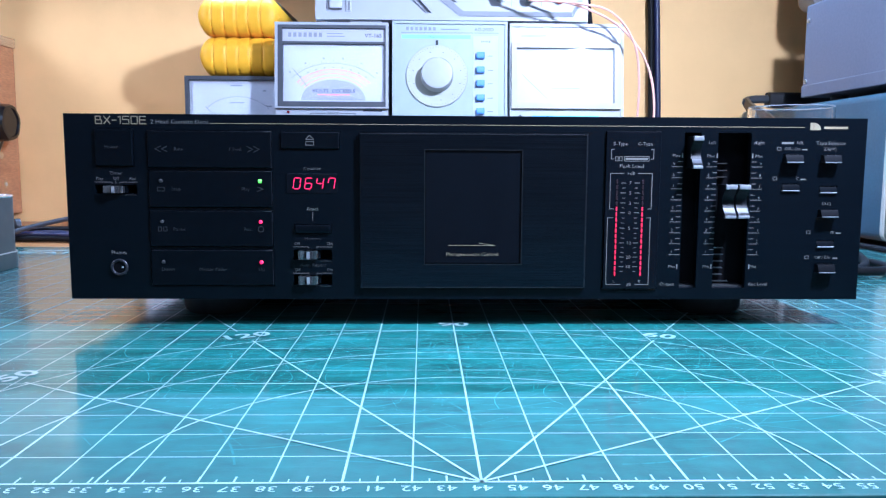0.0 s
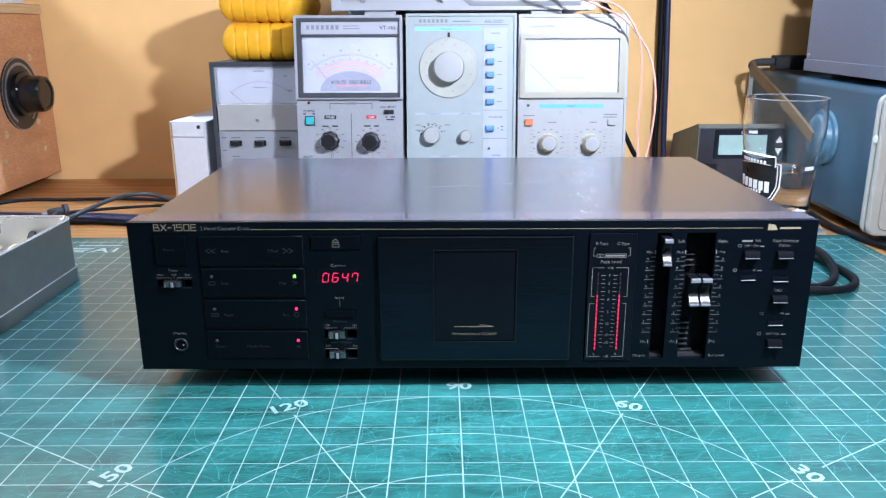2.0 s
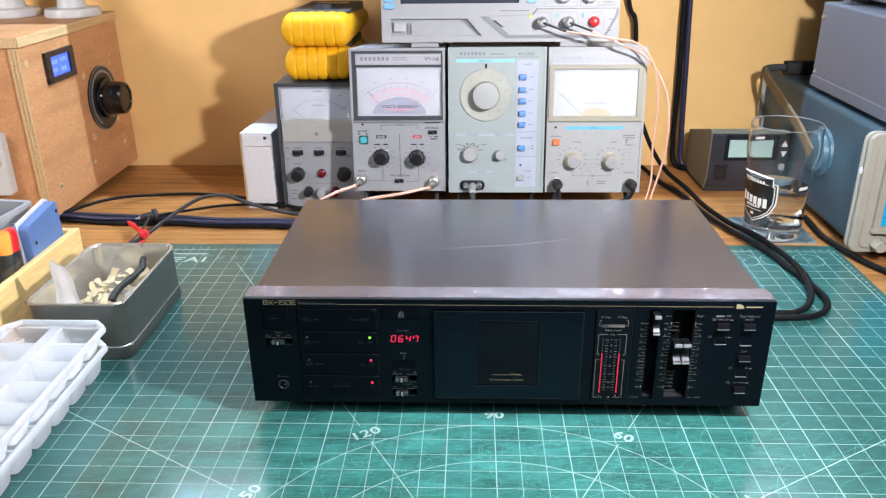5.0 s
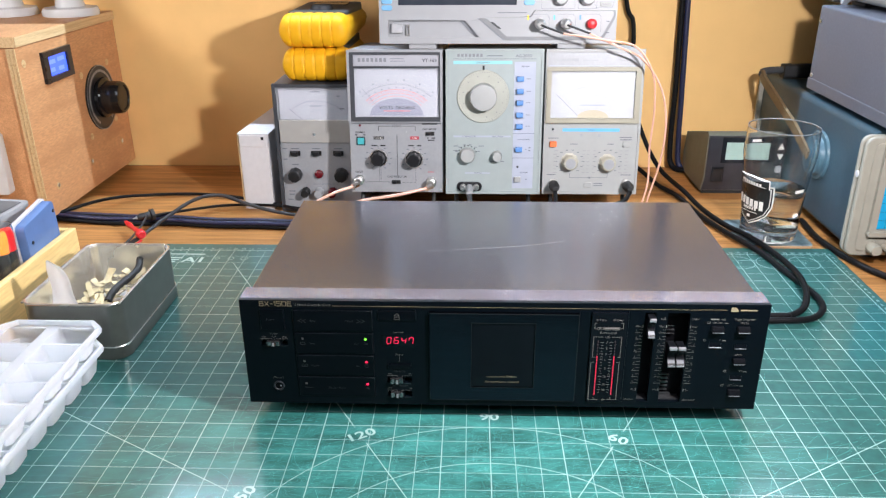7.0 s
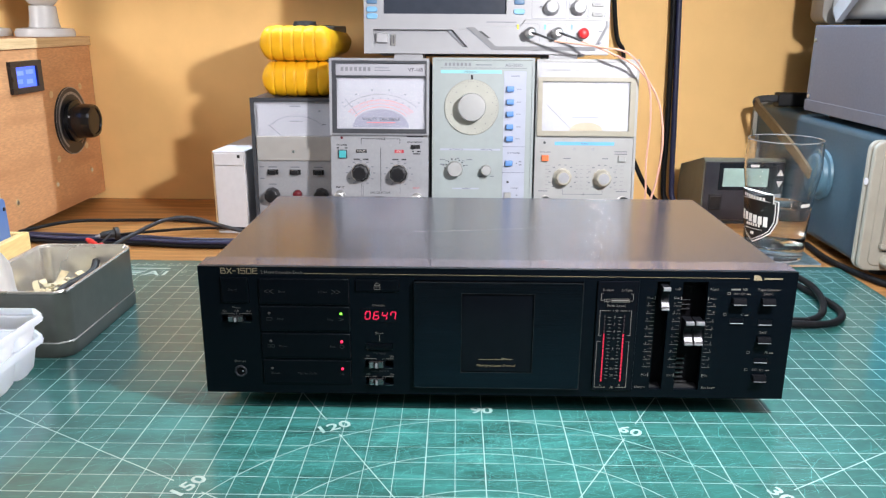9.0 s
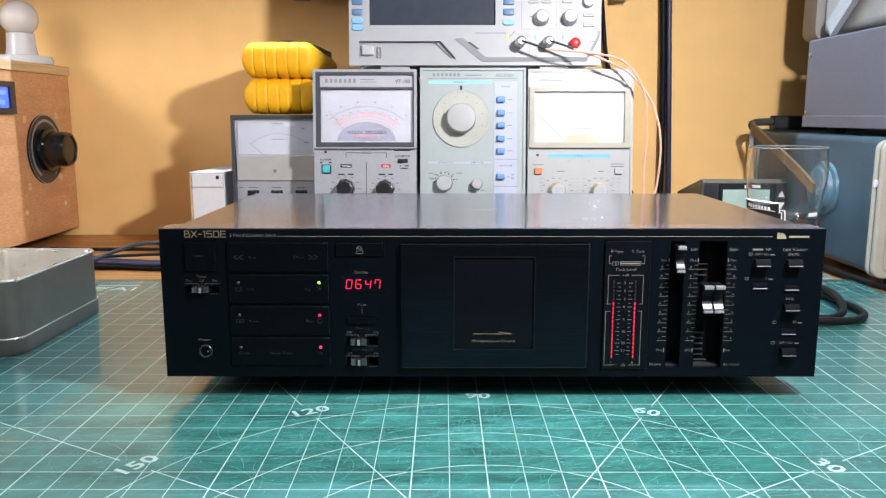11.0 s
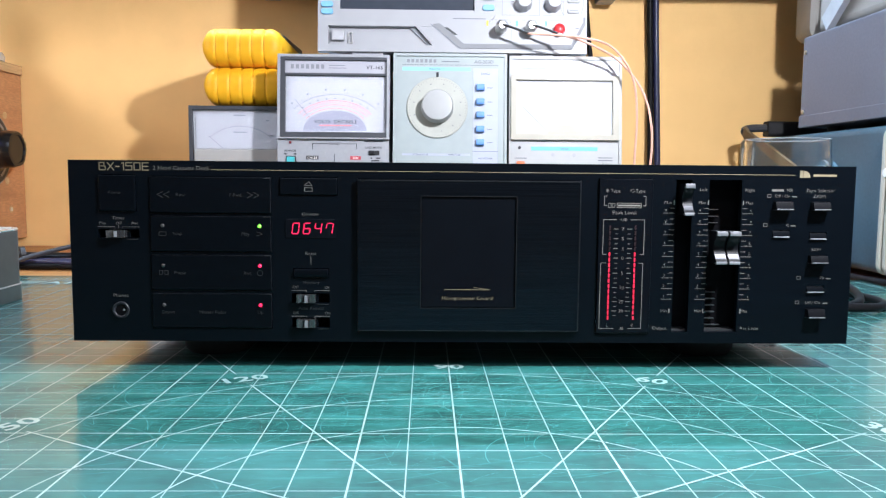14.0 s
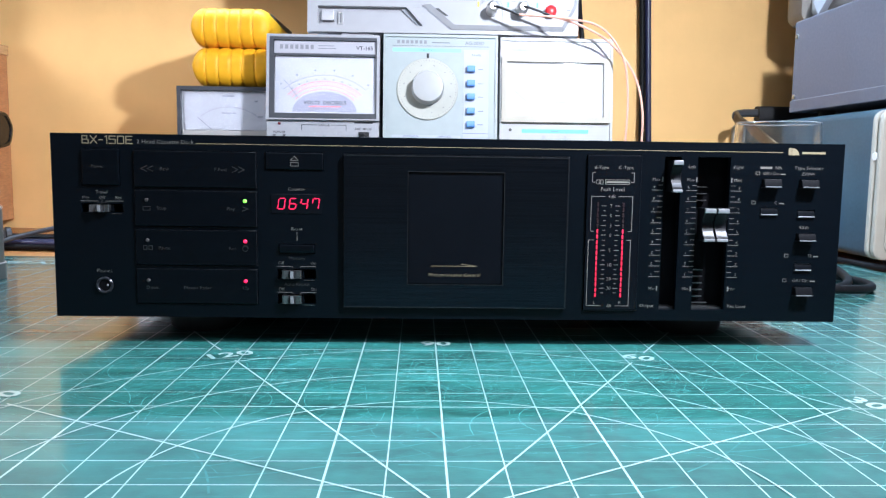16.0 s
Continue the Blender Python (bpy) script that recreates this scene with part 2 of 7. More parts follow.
MINTPLASTIC = surface("pale_mint_plastic", (0.323, 0.3644, 0.3672), 0.45, var=0.03, scale=80, bump=0.03, bscale=1200, second=(0.3037, 0.3423, 0.3423), amount=0.5)
LILAC = surface("lilac_panel", (0.3898, 0.4166, 0.5107), 0.5, var=0.04)
CYANPRINT = surface("cyan_print", (0.255, 0.561, 0.612), 0.5, var=0.05)
SKYPRINT = surface("sky_blue_print", (0.136, 0.425, 0.68), 0.5, var=0.05)
LEDCHIP = surface("white_led_chip", (0.8, 0.8, 0.8), 0.5, emit=(0.72, 0.89, 1.0), strength=CHIP_S)
BEIGEDIAL = surface("beige_dial", (0.3875, 0.3937, 0.3499), 0.45, var=0.05)
IVORY = surface("ivory_plastic", (0.4116, 0.3906, 0.3234), 0.4, var=0.06)
DARKFRAME = surface("charcoal_plastic", (0.050, 0.053, 0.062), 0.42, var=0.12, scale=200, bump=0.05, bscale=1500)
BRIGHTPAPER = surface("bright_meter_paper", (0.3066, 0.3158, 0.3511), 0.6, var=0.02)
GLASSEDGE = surface("glass_edge_highlight", (0.88, 0.91, 0.93), 0.12, var=0.05, trans=0.72, ior=1.35, rvar=0.02)
GLASSCLEAR = surface("clear_glass", (1, 1, 1), 0.02, var=0.0, trans=1.0, ior=1.5, rvar=0.005)
METERGLASS = surface("meter_glass", (1, 1, 1), 0.03, var=0.0, trans=1.0, ior=1.25, rvar=0.005)
WATER = surface("still_water", (0.96, 0.98, 1), 0.01, var=0.0, trans=1.0, ior=1.33, rvar=0.004)
INK = surface("black_ink", (0.012, 0.012, 0.015), 0.6, var=0.1)
PALEINK = surface("grey_ink", (0.14, 0.15, 0.18), 0.6, var=0.1)
FAINTINK = surface("faint_grey_ink", (0.21, 0.215, 0.24), 0.6, var=0.1)
REDINK = surface("red_ink", (0.55, 0.12, 0.14), 0.6, var=0.1)
GREYSEMI = surface("grey_card", (0.2, 0.208, 0.264), 0.6, var=0.05)
CHROME = surface("nickel_plate", (0.72, 0.71, 0.70), 0.30, metal=1.0, var=0.08, scale=300)
BLACKKNOB = surface("black_knob", (0.014, 0.014, 0.016), 0.3, var=0.15)
TEAL = surface("teal_button", (0.08, 0.42, 0.46), 0.35, var=0.08)
BLUEBTN = surface("blue_button", (0.1105, 0.255, 0.578), 0.4, var=0.06)
SKYBTN = surface("pale_blue_button", (0.19, 0.41, 0.64), 0.4, var=0.06)
ORANGE = surface("orange_button", (0.75, 0.17, 0.05), 0.4, var=0.06)
REDPLASTIC = surface("red_plastic", (0.66, 0.02, 0.025), 0.3, var=0.08)
YELLOW = surface("yellow_rubber", (0.74, 0.375, 0.004), 0.48, spec=0.3, var=0.06, scale=60, bump=0.05, bscale=900, second=(0.64, 0.31, 0.0035), amount=0.5, pscale=25)
DMMGREY = surface("meter_grey", (0.05, 0.052, 0.056), 0.45, var=0.12)
SCOPEWHITE = surface("scope_white", (0.3444, 0.3503, 0.3696), 0.4, var=0.02, scale=60)
SCOPESCREEN = surface("grey_screen", (0.036, 0.043, 0.060), 0.2, var=0.08, rvar=0.03)
SCREENBLACK = surface("dark_screen", (0.012, 0.014, 0.018), 0.12, var=0.1, rvar=0.03)
PLYFACE = mat_wood("plywood_face", (0.5612, 0.2876, 0.129), (0.4185, 0.1958, 0.081), (6, 1.2, 6), 6.0, 0.5, fine=1.5)
PLYEDGE = mat_wood("plywood_edge", (0.62, 0.44, 0.23), (0.45, 0.28, 0.13), (60, 1.5, 60), 5.0, 0.55)
PINE = mat_wood("pine_board", (0.86, 0.60, 0.25), (0.78, 0.52, 0.20), (14, 1.0, 10), 4.0, 0.45)
LCDBLUE = surface("blue_backlit_lcd", (0.03, 0.06, 0.5), 0.2, emit=(0.08, 0.16, 1.0), strength=LCD_S, var=0.05)
LCDLIGHT = surface("lcd_digits", (0.1, 0.15, 0.7), 0.2, emit=(0.11, 0.20, 1.0), strength=LCD_S)
PORCELAIN = surface("white_bakelite", (0.592, 0.592, 0.592), 0.25, var=0.03)
FROSTED = surface("frosted_bulb", (0.66, 0.62, 0.58), 0.22, var=0.03, sss=0.2)
TINPLATE = surface("tin_plate", (0.86, 0.83, 0.77), 0.26, metal=0.85, var=0.10, scale=40, second=(0.62, 0.60, 0.56), amount=0.6, pscale=14)
TINPAINT = surface("dark_green_tin", (0.1259, 0.134, 0.1209), 0.34, metal=0.7, var=0.08, scale=60)
SMALLPRINT = surface("fine_grey_print", (0.30, 0.30, 0.31), 0.6, var=0.1)
TISSUE = surface("white_tissue", (0.84, 0.82, 0.81), 0.85, var=0.04, bump=0.4, bscale=160)
let_through(TISSUE, (0.86, 0.84, 0.83), 0.35)
CREAMBIT = surface("cream_scrap", (0.62, 0.53, 0.33), 0.7, var=0.15, scale=120)
MILKY = surface("milky_polypropylene", (0.78, 0.80, 0.83), 0.40, var=0.02, sss=0.7, rvar=0.05)
let_through(MILKY, (0.95, 0.955, 0.97), 0.80)
BLUEBOX = surface("slate_blue_plastic", (0.105, 0.185, 0.40), 0.45, var=0.06)
GREYPLASTIC = surface("grey_plastic", (0.33, 0.34, 0.36), 0.45, var=0.06)
CARDWHITE = surface("white_card", (0.62, 0.605, 0.625), 0.6, var=0.03, scale=120)
CARDEDGE = surface("brown_card_edge", (0.50, 0.34, 0.18), 0.8, var=0.15)
OLIVE = surface("olive_grey_plastic", (0.198, 0.2115, 0.1755), 0.5, var=0.06, bump=0.06, bscale=1500)
CHARCOAL = surface("charcoal_front", (0.0264, 0.0275, 0.0352), 0.38, var=0.12)
GREENLCD = surface("grey_green_lcd", (0.30, 0.42, 0.38), 0.3, var=0.06)
TEKBLUE = surface("teal_blue_vinyl", (0.0415, 0.07884, 0.1079), 0.48, var=0.10, scale=300, bump=0.12, bscale=1800, second=(0.03669, 0.06989, 0.09435), amount=0.5, pscale=10)
TEKBEIGE = surface("putty_plastic", (0.3444, 0.328, 0.2788), 0.5, var=0.05, bump=0.04, bscale=1300)
TEKSCREEN = surface("cyan_screen", (0.02, 0.22, 0.36), 0.2, emit=(0.0, 0.32, 0.62), strength=0.5, var=0.05)
KHAKI = surface("khaki_strap", (0.17, 0.118, 0.062), 0.45, var=0.10, scale=200)
GREYCASE = surface("grey_enamel", (0.1065, 0.1102, 0.1358), 0.45, var=0.07, scale=300, bump=0.06, bscale=1600)
BEIGECASE = surface("beige_case", (0.255, 0.2422, 0.221), 0.5, var=0.05)
PINKWIRE = surface("salmon_wire", (0.72, 0.40, 0.30), 0.4, var=0.06)
COASTER = surface("dark_coaster", (0.05, 0.085, 0.10), 0.35, var=0.5, scale=70, second=(0.35, 0.45, 0.48), amount=0.7, pscale=55)
CORK = surface("cork_edge", (0.42, 0.30, 0.19), 0.8, var=0.2, scale=400)
LABELBLACK = surface("black_transfer", (0.008, 0.008, 0.009), 0.35, var=0.1)
LABELWHITE = surface("white_transfer", (0.78, 0.76, 0.72), 0.4, var=0.05)
ORANGEPEN = surface("orange_cap", (0.9, 0.25, 0.03), 0.35, var=0.05)
YELLOWPEN = surface("yellow_cap", (0.9, 0.72, 0.03), 0.35, var=0.05)

# ---------------------------------------------------------------- builders


def put(bm, tmp):
    me = bpy.data.meshes.new("tmp")
    tmp.to_mesh(me)
    tmp.free()
    bm.from_mesh(me)
    bpy.data.meshes.remove(me)
    return bm


def box(bm, x0, x1, y0, y1, z0, z1, bev=0.0, seg=2):
    t = bmesh.new()
    bmesh.ops.create_cube(t, size=1)
    for v in t.verts:
        v.co = Vector(((x0 + x1) / 2 + v.co.x * (x1 - x0), (y0 + y1) / 2 + v.co.y * (y1 - y0), (z0 + z1) / 2 + v.co.z * (z1 - z0)))
    if bev:
        bmesh.ops.bevel(t, geom=t.edges[:], offset=bev, segments=seg, profile=0.5, affect="EDGES")
    return put(bm, t)


def at3(axis, u, v, a):
    return Vector({"z": (u, v, a), "y": (u, a, v), "x": (a, u, v)}[axis])


def rrect(cu, cv, w, h, r, n=5):
    pts = []
    for k, (sx, sy) in enumerate(((1, 1), (-1, 1), (-1, -1), (1, -1))):
        for i in range(n + 1):
            a = math.pi / 2 * (k + i / n)
            pts.append((cu + sx * (w / 2 - r) + r * math.cos(a), cv + sy * (h / 2 - r) + r * math.sin(a)))
    return pts


def loft(bm, axis, rings, cap=True):
    """Joins rings of equal length: each is (points, height along the axis)."""
    vs = [[bm.verts.new(at3(axis, u, v, a)) for u, v in pts] for pts, a in rings]
    n = len(vs[0])
    for r0, r1 in zip(vs, vs[1:]):
        for i in range(n):
            bm.faces.new((r0[i], r0[(i + 1) % n], r1[(i + 1) % n], r1[i]))
    if cap:
        bm.faces.new(vs[0][::-1]), bm.faces.new(vs[-1])
    return bm


def prism(bm, axis, pts, a0, a1):
    return loft(bm, axis, [(pts, a0), (pts, a1)])


def soft_block(bm, axis, cu, cv, w, h, r, a0, a1, e=0.0):
    """Rounded rectangle extruded from a0 to a1, its end at a1 eased by e."""
    s = 1 if a1 > a0 else -1
    rings = [(rrect(cu, cv, w, h, r), a0)]
    if e:
        rings += [(rrect(cu, cv, w, h, r), a1 - s * e), (rrect(cu, cv, w - 0.6 * e, h - 0.6 * e, max(r - 0.3 * e, 1e-4)), a1 - s * 0.3 * e), (rrect(cu, cv, w - 2 * e, h - 2 * e, max(r - e, 1e-4)), a1)]
    else:
        rings += [(rrect(cu, cv, w, h, r), a1)]
    return loft(bm, axis, rings)


def lathe(bm, axis, cu, cv, prof, n=32, flute=0, depth=0.0):
    """Turned body round an axis: prof is (radius, height) from end to end."""
    rings = []
    for r, a in prof:
        rings.append(([(cu + max(r, 1e-5) * (1 - (depth if flute and (i * flute // n) % 2 and r > 0.002 else 0)) * math.cos(2 * math.pi * i / n), cv + max(r, 1e-5) * (1 - (depth if flute and (i * flute // n) % 2 and r > 0.002 else 0)) * math.sin(2 * math.pi * i / n)) for i in range(n)], a))
    return loft(bm, axis, rings)


def spline(pts, per=8):
    P = [Vector(p) for p in pts]
    P = [2 * P[0] - P[1]] + P + [2 * P[-1] - P[-2]]
    out = []
    for i in range(1, len(P) - 2):
        for k in range(per):
            t = k / per
            a, b, c, d = P[i - 1:i + 3]
            out.append(0.5 * ((2 * b) + (c - a) * t + (2 * a - 5 * b + 4 * c - d) * t * t + (3 * b - a - 3 * c + d) * t ** 3))
    return out + [P[-2]]


def tube(bm, pts, r, n=10, per=8, taper=None):
    P = spline(pts, per) if len(pts) > 2 else [Vector(p) for p in pts]
    up = Vector((0, 0, 1))
    rings = []
    for i, p in enumerate(P):
        d = (P[min(i + 1, len(P) - 1)] - P[max(i - 1, 0)]).normalized()
        if abs(d.dot(up)) > 0.95:
            up = Vector((0, 1, 0)) if abs(d.y) < 0.9 else Vector((1, 0, 0))
        s = d.cross(up).normalized()
        u = s.cross(d).normalized()
        up = u
        rr = r if taper is None else r + (taper - r) * i / (len(P) - 1)
        rings.append([bm.verts.new(p + rr * (math.cos(2 * math.pi * k / n) * s + math.sin(2 * math.pi * k / n) * u)) for k in range(n)])
    for a, b in zip(rings, rings[1:]):
        for k in range(n):
            bm.faces.new((a[k], a[(k + 1) % n], b[(k + 1) % n], b[k]))
    bm.faces.new(rings[0][::-1]), bm.faces.new(rings[-1])
    return bm


def holed_plate(bm, axis, u0, u1, v0, v1, a0, a1, holes):
    """A plate of thickness a0..a1 with rectangular holes (hu0, hu1, hv0, hv1) through it."""
    us = sorted({u0, u1, *[h[0] for h in holes], *[h[1] for h in holes]})
    vs = sorted({v0, v1, *[h[2] for h in holes], *[h[3] for h in holes]})

    def solid(i, j):
        if not (0 <= i < len(us) - 1 and 0 <= j < len(vs) - 1):
            return False
        cu, cv = (us[i] + us[i + 1]) / 2, (vs[j] + vs[j + 1]) / 2
        return not any(h[0] < cu < h[1] and h[2] < cv < h[3] for h in holes)
    cache = {}

    def V(i, j, a):
        if (i, j, a) not in cache:
            cache[i, j, a] = bm.verts.new(at3(axis, us[i], vs[j], a))
        return cache[i, j, a]
    for i in range(len(us) - 1):
        for j in range(len(vs) - 1):
            if not solid(i, j):
                continue
            bm.faces.new([V(i, j, a0), V(i + 1, j, a0), V(i + 1, j + 1, a0), V(i, j + 1, a0)])
            bm.faces.new([V(i, j, a1), V(i, j + 1, a1), V(i + 1, j + 1, a1), V(i + 1, j, a1)])
            for di, dj, p, q in ((-1, 0, (0, 0), (0, 1)), (1, 0, (1, 1), (1, 0)), (0, -1, (1, 0), (0, 0)), (0, 1, (0, 1), (1, 1))):
                if not solid(i + di, j + dj):
                    bm.faces.new([V(i + p[0], j + p[1], a0), V(i + q[0], j + q[1], a0), V(i + q[0], j + q[1], a1), V(i + p[0], j + p[1], a1)])
    return bm


def finish(name, bm, material, smooth=True):
    bmesh.ops.recalc_face_normals(bm, faces=bm.faces[:])
    for f in bm.faces:
        f.smooth = smooth
    for e in bm.edges:
        if len(e.link_faces) == 2:
            a, b = sorted(f.calc_area() for f in e.link_faces)
            if e.calc_face_angle(0) > (0.15 if b > 12 * a else 0.62):
                e.smooth = False
    me = bpy.data.meshes.new(name)
    bm.to_mesh(me)
    bm.free()
    me.materials.append(material)
    return new(name, me)


def part(name, bm, material, parent, label="", smooth=True):
    ob = finish(name, bm, material, smooth)
    ob.parent = parent
    return tagged(ob, label) if label else ob


def thing(name, m, label, category, group="", kind=""):
    ob = new(name)
    ob.empty_display_size = 0.02
    ob.matrix_world = m
    return tagged(ob, label, category, group, kind)


def single(name, bm, material, label, category, group="", kind="", m=None):
    ob = finish(name, bm, material)
    if m is not None:
        ob.matrix_world = m
    return tagged(ob, label, category, group, kind)


FONT_CACHE = {}


def letters(bm, s, axis, u, v, a, size, align="CENTER", turn=0.0, wide=1.0, flip=1, weight=0.0):
    """Flat lettering in the built-in font, lying on the plane axis = a; v is the middle of the capitals."""
    key = (s, weight)
    if key not in FONT_CACHE:
        cu = bpy.data.curves.new("lettering", "FONT")
        cu.body, cu.size, cu.resolution_u, cu.offset = s, 1.0, 2, weight
        ob = bpy.data.objects.new("lettering", cu)
        me = bpy.data.meshes.new_from_object(ob)
        me.calc_loop_triangles()
        FONT_CACHE[key] = ([tuple(q.co) for q in me.vertices], [tuple(p.vertices) for p in me.polygons])
        bpy.data.objects.remove(ob)
        bpy.data.curves.remove(cu)
        bpy.data.meshes.remove(me)
    co, faces = FONT_CACHE[key]
    w = max(c[0] for c in co)
    off = {"CENTER": w / 2, "LEFT": 0.0, "RIGHT": w}[align]
    ca, sa = math.cos(turn), math.sin(turn)
    vs = []
    for x, y, _ in co:
        x, y = (x - off) * size * wide, (y - 0.345) * size
        vs.append(bm.verts.new(at3(axis, u + flip * (x * ca - y * sa), v + x * sa + y * ca, a)))
    for f in faces:
        try:
            bm.faces.new([vs[i] for i in f])
        except ValueError:
            pass
    return bm


def flat(bm, axis, u0, u1, v0, v1, a):
    bm.faces.new([bm.verts.new(at3(axis, u, v, a)) for u, v in ((u0, v0), (u1, v0), (u1, v1), (u0, v1))])
    return bm


def stroke(bm, axis, pts, a, w, closed=False):
    """A flat line of width w through points of the plane axis = a."""
    P = [Vector(p) for p in pts]
    if closed:
        P.append(P[0])
    for p, q in zip(P, P[1:]):
        d = (q - p).normalized()
        n = Vector((-d.y, d.x)) * w / 2
        e = d * w / 2 * (1 if len(P) < 9 else 0.2)
        bm.faces.new([bm.verts.new(at3(axis, *c, a)) for c in (p - e - n, q + e - n, q + e + n, p - e + n)])
    return bm


def arc(cu, cv, r, a0, a1, n=40, ry=None):
    ry = r if ry is None else ry
    return [(cu + r * math.cos(radians(a0 + (a1 - a0) * i / n)), cv + ry * math.sin(radians(a0 + (a1 - a0) * i / n))) for i in range(n + 1)]


def B():
    return bmesh.new()


MM = 0.001

# ---------------------------------------------------------------- the room
TOP = -0.003  # height of the bench top; the cutting mat's face is zero
WALL_Y = 0.97


def slab(name, x0, x1, y0, y1, z0, z1, material, label, category, bev=0.0):
    return single(name, box(B(), x0, x1, y0, y1, z0, z1, bev), material, label, category, kind="structure")


slab("wall_north", -2.0, 2.0, WALL_Y, WALL_Y + 0.1, -0.74, 1.66, WALLPAINT, "warm ochre painted wall behind the bench", "wall")
slab("wall_south", -2.0, 2.0, -2.4, -2.3, -0.74, 1.66, OFFWHITE, "plain pale plaster wall behind the viewer", "wall")
slab("wall_east", 2.0, 2.1, -2.4, WALL_Y + 0.1, -0.74, 1.66, OFFWHITE, "plain pale plaster side wall", "wall")
slab("wall_west", -2.1, -2.0, -2.4, WALL_Y + 0.1, -0.74, 1.66, OFFWHITE, "plain pale plaster side wall", "wall")
slab("floor", -2.1, 2.1, -2.4, WALL_Y + 0.1, -0.80, -0.74, CARPET, "dark floor below the bench", "floor")
slab("ceiling", -2.1, 2.1, -2.4, WALL_Y + 0.1, 1.66, 1.72, OFFWHITE, "plain pale ceiling", "ceiling")

bench = thing("workbench", pose(0, 0, 0), "oak-laminate workbench top against the ochre wall", "workbench")
part("bench_top", box(B(), -1.3, 1.3, -0.013, WALL_Y - 0.001, TOP - 0.03, TOP, 0.0015), TABLE, bench)
for lx in (-1.2, 1.2):
    for ly in (0.06, 0.90):
        part("leg", box(B(), lx - 0.03, lx + 0.03, ly - 0.03, ly + 0.03, -0.74, TOP - 0.03, 0.002), CHASSIS, bench)

# small metal shelf brackets on the wall, and the shelf over them
shelf = thing("wall_shelf", pose(0, WALL_Y, 0.386), "grey laminate shelf board high on the wall above the instruments", "shelf")
# unseen board; depth and grey set for what the deck cover reflects
part("shelf_board", box(B(), -1.0, 0.9, -0.17, -0.001, 0, 0.018, 0.001), surface("grey_laminate", (0.21, 0.205, 0.21), 0.5, var=0.08, scale=40), shelf)
for bx in (-0.242, 0.247):
    bm = box(B(), bx - 0.0125, bx + 0.0125, -0.05, -0.002, -0.023, -0.0005, 0.002)
    lathe(bm, "y", bx, -0.012, [(0.003, -0.050), (0.003, -0.0525), (0.0005, -0.053)], 12)
    part("bracket", bm, GREYPLASTIC, shelf, "small grey metal shelf bracket")

# LED strip under the front edge of the high shelf, out of view
strip = thing("led_strip", pose(0, 0.80, 0.665), "white LED strip on an aluminium rail above the bench", "led strip")
part("rail", box(B(), -0.6, 0.6, -0.008, 0.008, 0.001, 0.010, 0.001), GREYPLASTIC, strip)
# added plate, never in view: stops the chips lighting the wall behind
part("reflector", box(B(), -0.6, 0.6, 0.0105, 0.0125, -0.036, 0.010, 0.0005), GREYPLASTIC, strip, "unseen grey plate added to keep strip light off the wall")
for bx in (-0.55, 0.55):
    part("wall_arm", box(B(), bx - 0.010, bx + 0.010, 0.0127, WALL_Y - 0.801, 0.003, 0.009, 0.001), GREYPLASTIC, strip)
for k in range(36):
    u = -0.5775 + 0.033 * k
    part("led_chip", flat(B(), "z", u - 0.0035, u + 0.0035, -0.0035, 0.0035, 0.0), LEDCHIP, strip)

# ---------------------------------------------------------------- cutting mat
matt = thing("cutting_mat", pose(0, 0, 0), "worn green cutting mat with white grid, lying on the bench", "cutting mat")
part("mat_sheet", soft_block(B(), "z", 0.0, 0.2955, 0.905, 0.611, 0.006, TOP, 0.0, 0.0006), VINYL, matt)
MZ = 0.00015
RX, RY1 = 0.44, 0.58


def line(name, pts, a, w):
    return part(name, stroke(B(), "z", pts, a, w), PRINT, matt)


for i in range(-21, 22):
    x = 0.02 * i
    if i % 5 == 3 or i == 0:
        line("bold_line", [(x, 0.001), (x, RY1 - 0.001)], MZ, 0.0008)
    else:
        line("grid_line", [(x, 0.001), (x, RY1 - 0.001)], MZ, 0.00050)
for j in range(1, 29):
    y = 0.02 * j
    if j % 5 == 0:
        line("bold_line", [(-RX, y), (RX, y)], MZ * 1.1, 0.00075)
    else:
        line("grid_line", [(-RX, y), (RX, y)], MZ * 1.1, 0.0005)
for p, q in (((-RX, 0), (RX, 0)), ((RX, 0), (RX, RY1)), ((-RX, 0), (-RX, RY1)), ((-RX, RY1), (RX, RY1))):
    line("border_line", [p, q], MZ * 1.3, 0.0010)
for deg, r_end in ((30, 0.50), (150, 0.50), (60, 0.62), (120, 0.62)):
    c, s = math.cos(radians(deg)), math.sin(radians(deg))
    line("angle_line", [(0, 0), (0.203 * c, 0.203 * s)], MZ * 2, 0.0008)
    line("angle_line", [(0.228 * c, 0.228 * s), (r_end * c, r_end * s)], MZ * 2, 0.0008)
for r in (0.200, 0.152, 0.108):
    line("guide_arc", arc(0, 0, r, 0, 180, 90), MZ * 2.5, 0.0007)
for k, cx in enumerate((0.322, 0.362, 0.403)):
    line("guide_circle", arc(cx, 0.553, 0.0185, 0, 360, 48), MZ * 2.5, 0.0007)
    part("circle_figure", letters(B(), ("32", "34", "36")[k], "z", cx, 0.553, MZ * 3, 0.006), PRINT, matt)
for k in range(3):
    line("guide_circle", arc(-0.335 + 0.017 * k, 0.553, 0.003 + 0.0007 * k, 0, 360, 16), MZ * 2.5, 0.0006)
